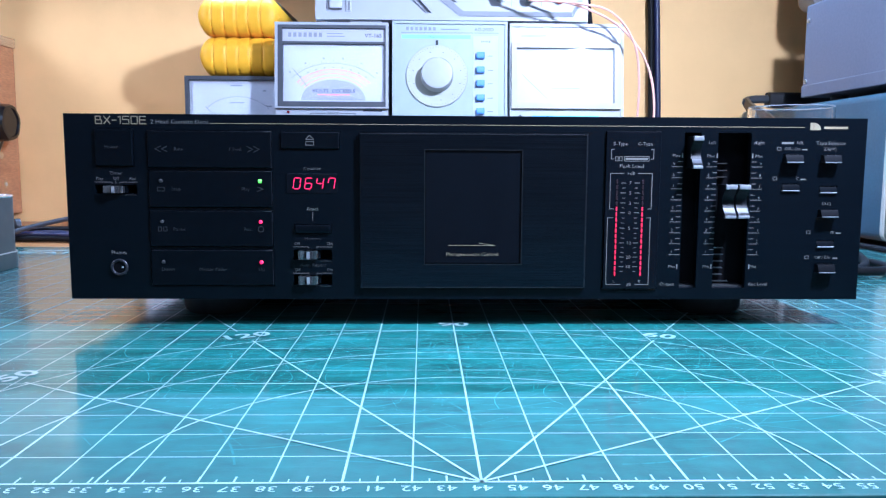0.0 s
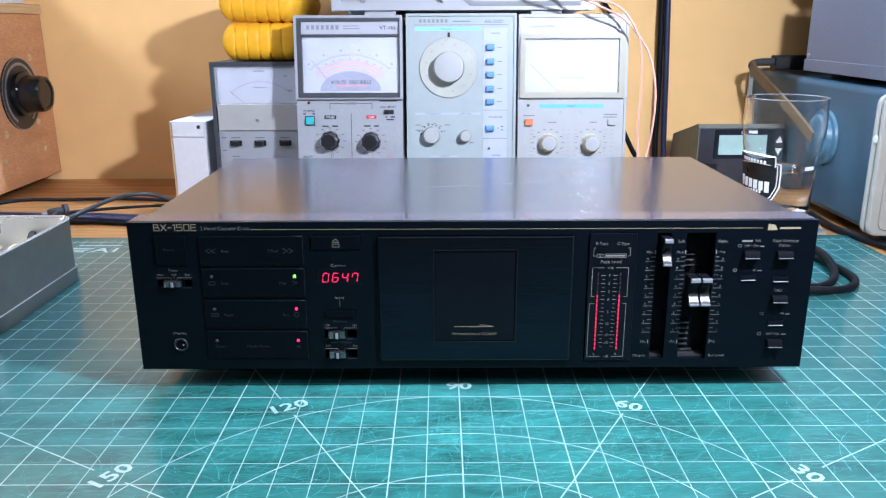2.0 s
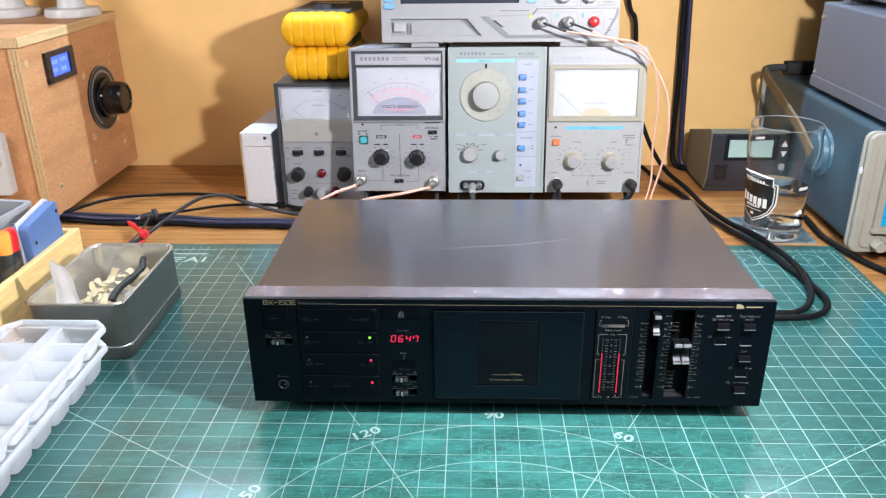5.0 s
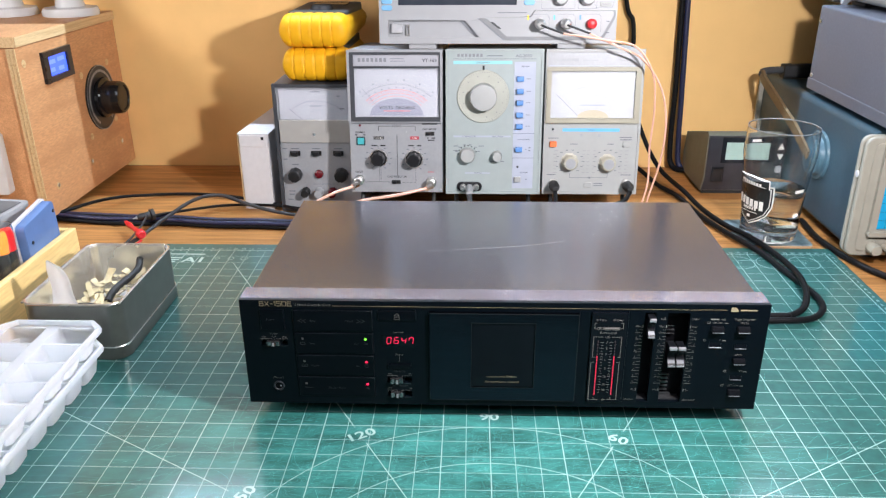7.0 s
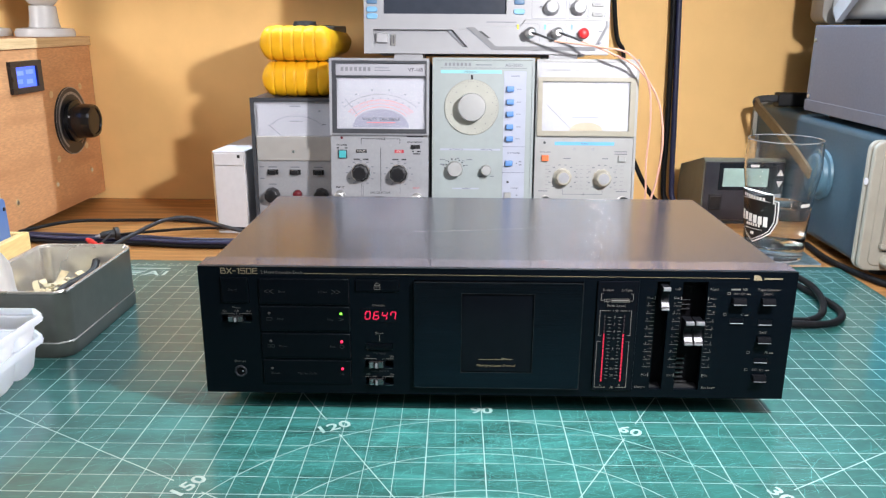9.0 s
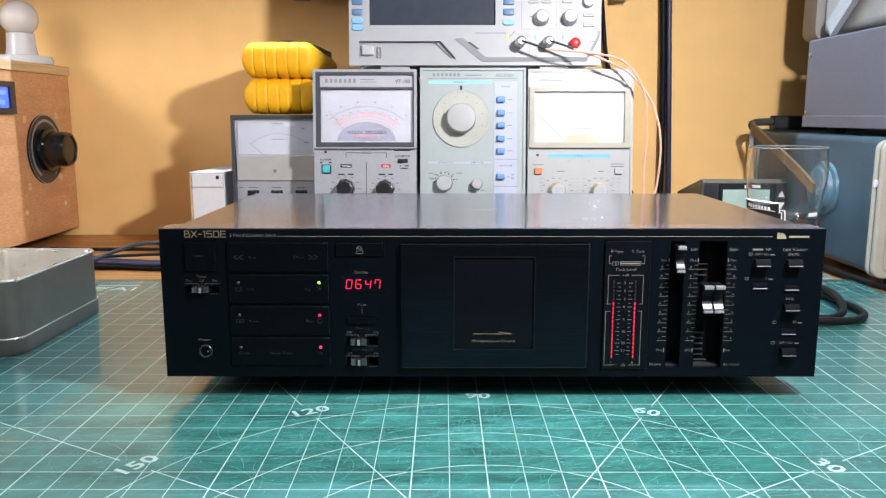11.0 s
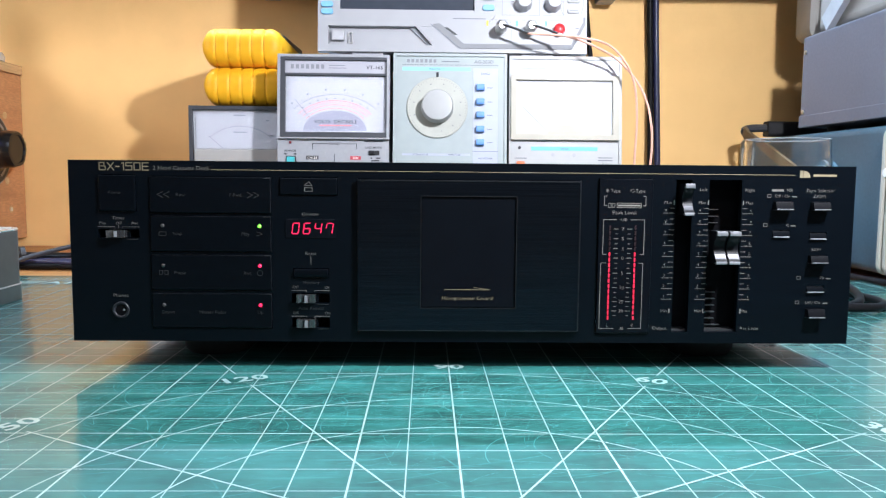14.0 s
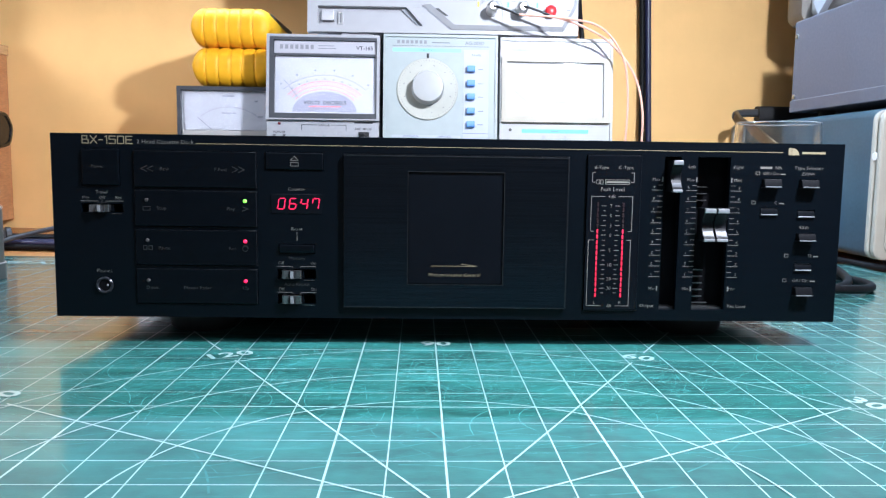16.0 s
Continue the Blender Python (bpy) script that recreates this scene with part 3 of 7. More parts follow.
for deg, s in ((30, "30"), (60, "60"), (90, "90"), (120, "120"), (150, "150")):
    part("angle_figure", letters(B(), s, "z", 0.2155 * math.cos(radians(deg)), 0.2155 * math.sin(radians(deg)), MZ * 3, 0.0140, turn=radians(deg - 90), wide=1.25, weight=0.022), PRINT, matt)
part("size_lettering", letters(B(), "A1", "z", -0.365, 0.548, MZ * 3, 0.021, wide=1.2, weight=0.022), PRINT, matt)
bm = B()
for k in range(3):
    flat(bm, "z", -0.402, -0.385 + 0.003 * k, 0.540 + 0.006 * k, 0.543 + 0.006 * k, MZ * 3)
flat(bm, "z", -0.399, -0.354, 0.564, 0.5668, MZ * 3)
part("maker_mark", bm, PRINT, matt)
ticks, figs = B(), B()
for n in range(0, 89):
    x = -RX + 0.01 * n
    for y, s in ((0, 1), (RY1, -1)):
        stroke(ticks, "z", [(x, y), (x, y + s * 0.004)], MZ * 2, 0.0006)
        if n < 88:
            stroke(ticks, "z", [(x + 0.005, y), (x + 0.005, y + s * 0.002)], MZ * 2, 0.0004)
    letters(figs, str(n), "z", x, -0.0045, MZ * 2, 0.0052, turn=math.pi, wide=1.2)
    letters(figs, str(n), "z", x, RY1 + 0.0045, MZ * 2, 0.0048, wide=1.2)
for n in range(0, 59):
    y = 0.01 * n
    for x, s in ((-RX, 1), (RX, -1)):
        stroke(ticks, "z", [(x, y), (x + s * 0.004, y)], MZ * 2, 0.0006)
        letters(figs, str(n), "z", x - s * 0.005, y, MZ * 2, 0.0048, turn=radians(90) * s)
tagged(part("ruler_ticks", ticks, PRINT, matt), kind="stuff")
tagged(part("ruler_figures", figs, PRINT, matt), kind="stuff")
# knife cuts, thickest where the work is done
random.seed(23)
cuts = B()
for k in range(1500):
    x, y = random.gauss(-0.01, 0.125), random.gauss(0.150, 0.040)
    if not (-0.42 < x < 0.42 and 0.045 < y < 0.56):
        continue
    a, l = random.choice((random.uniform(0, 180), random.gauss(62, 22), random.gauss(0, 9), random.gauss(0, 9))), random.uniform(0.002, 0.014)
    bow = random.gauss(0, 7)
    p = [(x, y)]
    for q in range(3):
        p.append((p[-1][0] + l * math.cos(radians(a + bow * q)), p[-1][1] + l * math.sin(radians(a + bow * q))))
    stroke(cuts, "z", p, random.uniform(0.00003, 0.00010), random.uniform(0.00005, 0.00013))
# a few long curved scratches
for k in range(80):
    x, y, a, turn = random.gauss(-0.03, 0.13), random.gauss(0.150, 0.036), random.uniform(0, 360), random.choice((-1, 1)) * random.uniform(4, 17)
    p = [(x, y)]
    for q in range(9):
        p.append((p[-1][0] + 0.0055 * math.cos(radians(a + turn * q)), p[-1][1] + 0.0055 * math.sin(radians(a + turn * q))))
    if all(0.03 < v < 0.5 for _, v in p):
        stroke(cuts, "z", p, random.uniform(0.00010, 0.00013), random.uniform(0.00010, 0.00022))
scuffs = B()
for k in range(700):
    x, y = random.gauss(0.0, 0.15), random.gauss(0.140, 0.055)
    a, l = random.gauss(2, 7) if k % 4 else random.uniform(0, 180), random.uniform(0.012, 0.060)
    p = [(x + l * (q / 6) * math.cos(radians(a + 2 * q)), y + l * (q / 6) * math.sin(radians(a + 2 * q))) for q in range(7)]
    if all(-0.42 < u < 0.42 and 0.01 < v < 0.56 for u, v in p):
        stroke(scuffs, "z", p, random.uniform(0.000004, 0.00003), random.uniform(0.0002, 0.0009))
tagged(part("scuffing", scuffs, SCUFF, matt), kind="stuff")
tagged(part("knife_scoring", cuts, KNIFEMARK, matt), kind="stuff")
# the print runs a little wide on one side of the sheet
for ob in matt.children:
    if ob.name != "mat_sheet":
        for v in ob.data.vertices:
            if v.co.x < -0.04:
                v.co.x = 1.03 * v.co.x + 0.0012

# ---------------------------------------------------------------- cassette deck
deck = thing("cassette_deck", pose(0.0085, 0.211, 0), "black hi-fi cassette deck, switched on, standing on the cutting mat", "cassette deck")
ZB = 15.5  # the panel's lower edge in millimetres


def mmbox(x0, x1, y0, y1, z0, z1, bev=0.0, bm=None):
    return box(bm or B(), x0 * MM, x1 * MM, y0 * MM, y1 * MM, (z0 + ZB) * MM, (z1 + ZB) * MM, bev * MM)


def T(bm, s, x, z, size=2.6, align="CENTER", y=-0.12, wide=1.05):
    return letters(bm, s, "y", x * MM, (z + ZB) * MM, y * MM, size * MM, align, wide=wide, weight=-0.012)


def S(bm, pts, w=0.3, y=-0.12, closed=False):
    return stroke(bm, "y", [(x * MM, (z + ZB) * MM) for x, z in pts], y * MM, w * MM, closed)


BTN = {"power": (-201, -180.5, 72, 92), "rew": (-173.5, -106.8, 71.2, 91.5), "play": (-173.5, -106.8, 50.0, 70.2), "pause": (-173.5, -106.8, 28.6, 48.8), "fade": (-173.5, -106.8, 7.3, 27.4), "eject": (-102.5, -70.5, 81.6, 91.4), "reset": (-95.5, -75.5, 36.0, 41.3)}
SLOTS = {"timer": (-202, -179.5, 57.3, 62.3), "memory": (-96.3, -75.3, 21.6, 27.3), "repeat": (-96.3, -75.3, 7.7, 13.4), "output": (116.8, 126.0, 6.3, 92), "rec": (135.3, 153.6, 6.3, 92)}
DOOR = (-60, 64, 6.2, 91.0)
METER = (73.5, 104.0, 5.5, 92.5)
PUSH_KEYS = [(171.5, 181.5, 75.5, 80.5), (171.5, 181.5, 60.0, 64.5), (192.5, 202.5, 75.5, 80.3), (192.5, 202.5, 59.0, 63.3), (192.5, 202.5, 45.8, 50.4), (192.5, 202.5, 29.0, 33.2), (192.5, 202.5, 15.0, 20.2)]
holes = [v for v in BTN.values()] + [v for v in SLOTS.values()] + [DOOR, METER] + PUSH_KEYS
holes = [(a * MM, b * MM, (c + ZB) * MM, (d + ZB) * MM) for a, b, c, d in holes]
part("front_panel", holed_plate(B(), "y", -0.2172, 0.2172, ZB * MM, (ZB + 100) * MM, 0.0, 0.004, holes), BLACKPANEL, deck)
bm = mmbox(-217.2, 217.2, 4, 24, 96.5, 100, 0.25)
part("top_rail", bm, TOPRAIL, deck, "satin brushed top edge of the front panel")
bm = B()
for a in ((-217.2, -213.5, 4, 24, 0, 96.4), (213.5, 217.2, 4, 24, 0, 96.4), (-213.4, 213.4, 4, 24, 0, 3)):
    mmbox(*a, 0.2, bm)
part("panel_return", bm, CHASSIS, deck)
part("panel_backing", mmbox(-213, 213, 12, 14, 3.2, 96.2), SLOT, deck)
part("top_cover", mmbox(-212.5, 212.5, 24.3, 247, -1.5, 99.0, 0.8), COVER, deck, "dark brown lacquered steel cover with faint scratches")
bm = B()
stroke(bm, "z", [((x - 8.5) * MM, (y - 211) * MM) for x, y in ((-30, 322), (0, 326), (30, 331), (52, 337), (75, 345))], (99.06 + ZB) * MM, 0.0005)
stroke(bm, "z", [((x - 8.5) * MM, (y - 211) * MM) for x, y in ((-60, 318), (-30, 321))], (99.06 + ZB) * MM, 0.00025)
part("scratch", bm, surface("pale_scratch", (0.26, 0.25, 0.25), 0.5), deck, "long pale scratch in the lacquer")
bm = mmbox(-205, 205, 25, 240, -4.0, -1.6, 0.3)
part("base_plate", bm, CHASSIS, deck)
for fx in (-0.150, 0.150):
    for fy in (0.052, 0.212):
        bm = lathe(B(), "z", fx, fy, [(0.019, 0.0002), (0.021, 0.003), (0.022, (ZB - 4) * MM)], 28)
        part("foot", bm, RUBBER, deck)

# buttons
names = {"power": "power_button", "rew": "wind_button", "play": "play_button", "pause": "pause_button", "fade": "fader_button", "eject": "eject_button", "reset": "reset_button"}
knob = {}
for key, (a, b, c, d) in BTN.items():
    proud = -1.2 if key in ("power", "reset") else -0.9
    knob[key] = part(names[key], mmbox(a + 0.35, b - 0.35, proud, 9, c + 0.35, d - 0.35, 0.5), BUTTON, deck)
for key in ("rew", "play", "pause", "fade"):
    a, b, c, d = BTN[key]
    part("top_edge", mmbox(a + 1, b - 4.5, -1.02, -0.8, d - 0.66, d - 0.52), CAPMETAL, knob[key])
    part("worn_corner", mmbox(b - 4.3, b - 0.6, -1.03, -0.8, d - 0.78, d - 0.48), DMMGREY, knob[key], "paler strip at the button's corner")
    part("end_edge", mmbox(b - 0.62, b - 0.44, -1.02, -0.6, c + 0.6, d - 0.8), CAPMETAL, knob[key])
for key, z, left, right in (("play", 64.5, LEDOFF, LEDGREEN), ("pause", 42.5, LEDOFF, LEDRED), ("fade", 20.5, LEDOFF, LEDRED)):
    for x, m in ((-166.5, left), (-113.5, right)):
        bm = lathe(B(), "y", x * MM, (z + ZB) * MM, [(1.0 * MM, -0.6 * MM), (1.0 * MM, -1.2 * MM), (0.7 * MM, -1.5 * MM), (0.2 * MM, -1.6 * MM)], 16)
        part("indicator", bm, m, knob[key], "small glowing lamp" if m is not LEDOFF else "small unlit lamp")
dim = B()
T(dim, "Power", -192.0, 82.5, 2.6, y=-1.35)
part("lettering", dim, DIMPRINT, knob["power"])
dim = B()
for x in (-167.5, -164.0):
    S(dim, [(x + 1.5, 83), (x - 1.5, 81.5), (x + 1.5, 80)], 0.3, -1.05)
for x in (-118.5, -115.0):
    S(dim, [(x - 1.5, 83), (x + 1.5, 81.5), (x - 1.5, 80)], 0.3, -1.05)
T(dim, "Rew", -156.5, 81.5, 2.7, y=-1.05), T(dim, "F.Fwd", -126.5, 81.5, 2.7, y=-1.05)
part("lettering", dim, DIMPRINT, knob["rew"])
dim = B()
S(dim, [(-168.4, 59), (-168.4, 61), (-164.6, 61), (-164.6, 59)], 0.3, -1.05, True)
T(dim, "Stop", -158.5, 60.2, 2.7, y=-1.05), T(dim, "Play", -121.3, 60.2, 2.7, y=-1.05)
S(dim, [(-115, 61.4), (-111.8, 60.2), (-115, 59)], 0.3, -1.05)
part("lettering", dim, DIMPRINT, knob["play"])
dim = B()
for x in (-167.8, -164.9):
    S(dim, [(x - 0.9, 37.4), (x - 0.9, 39.6), (x + 0.9, 39.6), (x + 0.9, 37.4)], 0.3, -1.05, True)
T(dim, "Pause", -157.5, 38.5, 2.7, y=-1.05), T(dim, "Rec", -120.5, 38.5, 2.7, y=-1.05)
S(dim, arc(-113.5, 38.5, 1.5, 0, 360, 20), 0.3, -1.05)
part("lettering", dim, DIMPRINT, knob["pause"])
dim = B()
T(dim, "Down", -164.3, 16.6, 2.7, y=-1.05), T(dim, "Master Fader", -139.8, 16.6, 2.7, y=-1.05), T(dim, "Up", -113.6, 16.6, 2.7, y=-1.05)
part("lettering", dim, DIMPRINT, knob["fade"])
dim = B()
S(dim, [(-88.6, 87.0), (-84.4, 87.0), (-86.5, 89.2)], 0.3, -1.05, True)
S(dim, [(-88.6, 85.8), (-84.4, 85.8), (-84.4, 83.9), (-88.6, 83.9)], 0.3, -1.05, True)
part("eject_sign", dim, GREYPRINT, knob["eject"])

# slide switches
for key, (k0, k1) in {"timer": (-197.3, -184.7), "memory": (-93.5, -81.7), "repeat": (-93.5, -81.7)}.items():
    a, b, c, d = SLOTS[key]
    sl = part("slide_switch", mmbox(k0, k1, 1.0, 9, c + 0.5, d - 0.5, 0.3), BUTTON, deck)
    mid = (k0 + k1) / 2 - 0.6
    zc, zd = (c + 0.6 + ZB) * MM, (d - 0.6 + ZB) * MM
    notch = [(mid - 5.2, 0.6), (mid - 5.2, -2.6), (mid - 4.2, -3.0), (mid - 0.9, -1.3), (mid - 0.6, -3.4), (mid + 1.2, -3.4), (mid + 1.6, -1.9), (mid + 4.8, -2.6), (mid + 5.2, -2.2), (mid + 5.2, 0.6)]
    part("lever", prism(B(), "z", [(u * MM, v * MM) for u, v in notch], zc, zd), KNOBCHROME, sl, "bright notched metal lever")
    part("lever_ridge", mmbox(mid - 0.55, mid + 1.15, -3.7, -3.4, c + 0.9, d - 0.9, 0.1), CAPLIP, sl)
    part("slot_edge", mmbox(b - 6.5, b - 0.6, -0.25, 0.1, c - 0.7, c - 0.4), KNOBCHROME, sl)

# headphone socket
jack = part("headphone_socket", lathe(B(), "y", -0.1905, (ZB + 17.5) * MM, [(4.6 * MM, 0.3 * MM), (4.6 * MM, -0.8 * MM), (4.3 * MM, -1.1 * MM), (3.7 * MM, -1.1 * MM), (3.3 * MM, -0.7 * MM), (3.2 * MM, -0.15 * MM)], 36), CAPMETAL, deck)
part("socket_hole", lathe(B(), "y", -0.1905, (ZB + 17.5) * MM, [(3.15 * MM, -0.1 * MM), (3.15 * MM, -0.3 * MM)], 30), SLOT, jack)
part("contact", mmbox(-189.4, -188.4, -0.5, -0.31, 17, 18, 0.1), GREYPLASTIC, jack)

# counter
cnt = part("counter_window", mmbox(-99.5, -72.0, -0.35, 0.0, 58.0, 68.6, 0.15), GLOSS, deck, "smoked window over red seven-segment figures")
SEG = {"0": "abcdef", "6": "acdefg", "4": "bcfg", "7": "abcf"}
for k, ch in enumerate("0647"):
    bm = B()
    x0, z0, w, h, sl = -95.9 + 6.2 * k, 60.5, 3.5, 5.8, 0.14
    pts = {"a": ((0, h), (w, h)), "b": ((w, h), (w, h / 2)), "c": ((w, h / 2), (w, 0)), "d": ((0, 0), (w, 0)), "e": ((0, 0), (0, h / 2)), "f": ((0, h / 2), (0, h)), "g": ((0, h / 2), (w, h / 2))}
    for s in SEG[ch]:
        (ax, az), (bx, bz) = pts[s]
        dx, dz = (bx - ax) * 0.16, (bz - az) * 0.16
        S(bm, [(x0 + ax + sl * az + dx, z0 + az + dz), (x0 + bx + sl * bz - dx, z0 + bz - dz)], 0.40, -0.45)
    part("digit", bm, LEDRED, cnt, "glowing red digit %s" % ch)

# cassette door
door = part("cassette_door", holed_plate(B(), "y", -0.0595, 0.0635, (ZB + 6.6) * MM, (ZB + 90.6) * MM, -0.0022, 0.006, [(-0.0245, 0.028, (ZB + 19.8) * MM, (ZB + 81.6) * MM)]), BRUSHED, deck, "brushed dark metal cassette door")
win = part("door_window", mmbox(-24.4, 27.9, -1.6, 3, 19.9, 81.5, 0.3), GLOSS, door, "dark smoked cassette window")
# edge highlights of door and window, made as strips of lighter metal
DOOREDGE = surface("door_edge_highlight", (0.036, 0.038, 0.042), 0.35, metal=0.8, var=0.2, scale=300)
for a in ((-59.4, 63.4, 89.9, 90.5), (62.9, 63.5, 6.9, 89.8), (-59.4, 62.8, 6.65, 7.0)):
    part("door_edge", mmbox(a[0], a[1], -2.32, -2.0, a[2], a[3], 0.1), DOOREDGE, door, "paler strip painted as the highlight on the door's edge")
part("window_edge", holed_plate(B(), "y", -0.0249, 0.0284, (ZB + 19.4) * MM, (ZB + 82.0) * MM, -0.0024, -0.0020, [(-0.0245, 0.0280, (ZB + 19.8) * MM, (ZB + 81.6) * MM)]), DOOREDGE, door)
bm = B()
S(bm, [(-11.5, 30.0), (13.8, 30.0), (5.0, 31.3)], 0.3, -1.75)
T(bm, "Microprocessor Control", 1.3, 25.2, 2.75, y=-1.75)
part("lettering", bm, GOLD, win)

# level meter
meter = part("level_meter", mmbox(METER[0] + 0.3, METER[1] - 0.3, -1.3, 6, METER[2] + 0.3, METER[3] - 0.3, 0.4), GLOSS, deck, "glossy black peak level meter, lit red to zero")
bm = B()
ym = -1.42
T(bm, "B-Type", 81.4, 85.6, 2.6, y=ym), T(bm, "C-Type", 95.0, 85.6, 2.6, y=ym), T(bm, "Peak Level", 87.8, 73.6, 3.0, y=ym), T(bm, "+dB", 87.6, 69.6, 2.5, y=ym)
S(bm, [(78.0, 77.4), (76.6, 77.4), (76.6, 82.6), (78.0, 82.6)], 0.3, ym), S(bm, [(98.3, 77.4), (99.7, 77.4), (99.7, 82.6), (98.3, 82.6)], 0.3, ym)
for x in (78.9, 81.0):
    S(bm, [(x, 76.4), (x, 78.6), (x + 1.5, 78.6), (x + 1.5, 76.4)], 0.25, ym, True)
S(bm, [(83.8, 76.3), (83.8, 78.7), (97.2, 78.7), (97.2, 76.3)], 0.25, ym, True)
S(bm, [(84.8, 77.5), (96.2, 77.5)], 0.9, ym)
S(bm, [(83.6, 69.6), (76.4, 69.6), (76.4, 50.3), (78.4, 50.3)], 0.3, ym), S(bm, [(91.6, 69.6), (99.3, 69.6), (99.3, 50.3), (97.3, 50.3)], 0.3, ym)
S(bm, [(78.4, 45.4), (75.4, 45.4), (75.4, 8.5), (83.4, 8.5)], 0.3, ym), S(bm, [(96.8, 45.4), (99.0, 45.4), (99.0, 8.5), (91.6, 8.5)], 0.3, ym)
for s, z in (("7", 64.4), ("5", 59.0), ("3", 53.5), ("0", 48.2), ("5", 39.7), ("10", 31.6), ("20", 23.7), ("30", 18.4)):
    T(bm, s, 87.4, z, 2.7, y=ym)
    S(bm, [(82.4, z), (84.8, z)], 0.3, ym), S(bm, [(90.0, z), (92.4, z)], 0.3, ym)
for z in (61.7, 56.2, 50.8, 45.3, 42.5, 36.9, 34.2, 28.9, 26.2, 21.0, 15.8):
    S(bm, [(83.2, z), (84.6, z)], 0.25, ym), S(bm, [(90.2, z), (91.6, z)], 0.25, ym)
T(bm, "L", 79.8, 10.3, 2.3, y=ym), T(bm, "R", 94.0, 10.3, 2.3, y=ym), T(bm, "dB", 88.0, 8.5, 2.5, y=ym)
part("lettering", bm, GREYPRINT, meter)
for x in (80.2, 94.4):
    for k in range(18):
        z = 13.4 + 2.98 * k
        m = LEDBAR if k < 13 else LEDDARK
        part("level_segment", mmbox(x - 0.42, x + 0.42, -1.55, -1.31, z, z + 2.25, 0.15), m, meter)

# faders
for nm, cx, z0, z1, hw in (("output_fader", 121.9, 72.6, 89.8, 2.7), ("record_fader", 140.8, 45.8, 63.8, 3.1), ("record_fader", 148.0, 45.8, 63.8, 3.1)):
    h = (z1 - z0) / 2
    zm = (z0 + z1) / 2
    prof = [(4.0, zm - h), (-7.0, zm - h), (-8.2, zm - h + 0.5)]
    prof += [(-8.2 + 4.6 * math.sin(math.pi * k / 12), zm - h + 1.6 + (2 * h - 3.2) * k / 12) for k in range(13)]
    prof += [(-8.2, zm + h - 0.5), (-7.0, zm + h), (4.0, zm + h)]
    f = part(nm, prism(B(), "x", [(y * MM, (z + ZB) * MM) for y, z in prof], (cx - hw) * MM, (cx + hw) * MM), KEYCAP, deck, "tall black fader cap with bright lips and a scooped face")
    for za, zb in ((z0 - 0.1, z0 + 1.5), (z1 - 2.4, z1 + 0.1)):
        part("cap_lip", mmbox(cx - hw, cx + hw, -8.5, -6.0, za, zb, 0.3), CAPLIP, f, "bright lip of the cap")
    # lighter strip stands in for the reflection low in the scoop
    face = [(-8.0 + 4.6 * math.sin(math.pi * k / 12) - 0.25, zm - h + 1.6 + (2 * h - 3.2) * k / 12) for k in range(1, 4)]
    part("worn_face", prism(B(), "x", [(y * MM, (z + ZB) * MM) for y, z in face] + [((y + 0.6) * MM, (z + ZB) * MM) for y, z in face[::-1]], (cx - hw + 0.2) * MM, (cx + hw - 0.2) * MM), CAPMETAL, f, "paler strip painted as the sheen on the scoop's lower end")
bm = B()
for key in ("output", "rec"):
    a, b, c, d = SLOTS[key]
    mmbox(a, b, 3.5, 11, c, c + 1.0, 0, bm)
part("slot_lip", bm, KNOBCHROME, deck, "bright lower lip of the fader slot")
for z in (8.6, 12.4, 16.2, 20.0, 23.8, 27.6, 67.5, 71.2, 75.0):
    part("slot_rib", mmbox(135.8, 144.2 if z > 12 else 147.5, 9.0, 11.4, z, z + 0.42), KNOBCHROME, deck)

# push keys
for n, (a, b, c, d) in enumerate(PUSH_KEYS):
    out = n in (0, 2, 4, 6)
    yf = -4.2 if out else -0.9
    k = part("push_key", prism(B(), "x", [(9 * MM, (c + 0.3 + ZB) * MM), (yf * MM, (c + 0.3 + ZB) * MM), (yf * MM, (c + 1.0 + ZB) * MM), ((yf + 1.3) * MM, (d - 0.3 + ZB) * MM), (9 * MM, (d - 0.3 + ZB) * MM)], (a + 0.3) * MM, (b - 0.3) * MM), KEYCAP if out else BUTTON, deck, "push key standing out" if out else "push key pressed in")
    part("key_edge", mmbox(a + 0.4, b - 0.4, yf - 0.25, yf + 0.3, c + 0.35, c + 0.85, 0.1), CAPLIP if out else GREYPLASTIC, k)

# printed legends on the panel
gold = B()
S(gold, [(-139.5, 95.2), (182.5, 95.0)], 0.28)
TITLE = {"B": [[(0, 0), (0, 1), (0.8, 1), (0.8, 0.53), (0, 0.53)], [(0.8, 0.53), (1, 0.45), (1, 0), (0, 0)]], "X": [[(0, 0), (1, 1)], [(0, 1), (1, 0)]],
         "-": [[(0, 0.48), (0.62, 0.48)]], "1": [[(0.0, 0.92), (0.32, 1), (0.32, 0)]], "5": [[(1, 1), (0, 1), (0, 0.57), (1, 0.57), (1, 0), (0, 0)]],
         "0": [[(0, 0), (0, 1), (1, 1), (1, 0), (0, 0)]], "E": [[(1, 1), (0, 1), (0, 0), (1, 0)], [(0, 0.52), (0.9, 0.52)]]}
pen = -200.2
for ch in "BX-150E":
    for run in TITLE[ch]:
        S(gold, [(pen + 3.25 * u, 94.7 + 3.9 * v) for u, v in run], 0.52)
    pen += {"-": 3.2, "1": 2.3}.get(ch, 4.45)
part("title_lettering", gold, GOLD, deck, "gold model lettering and pinstripe")


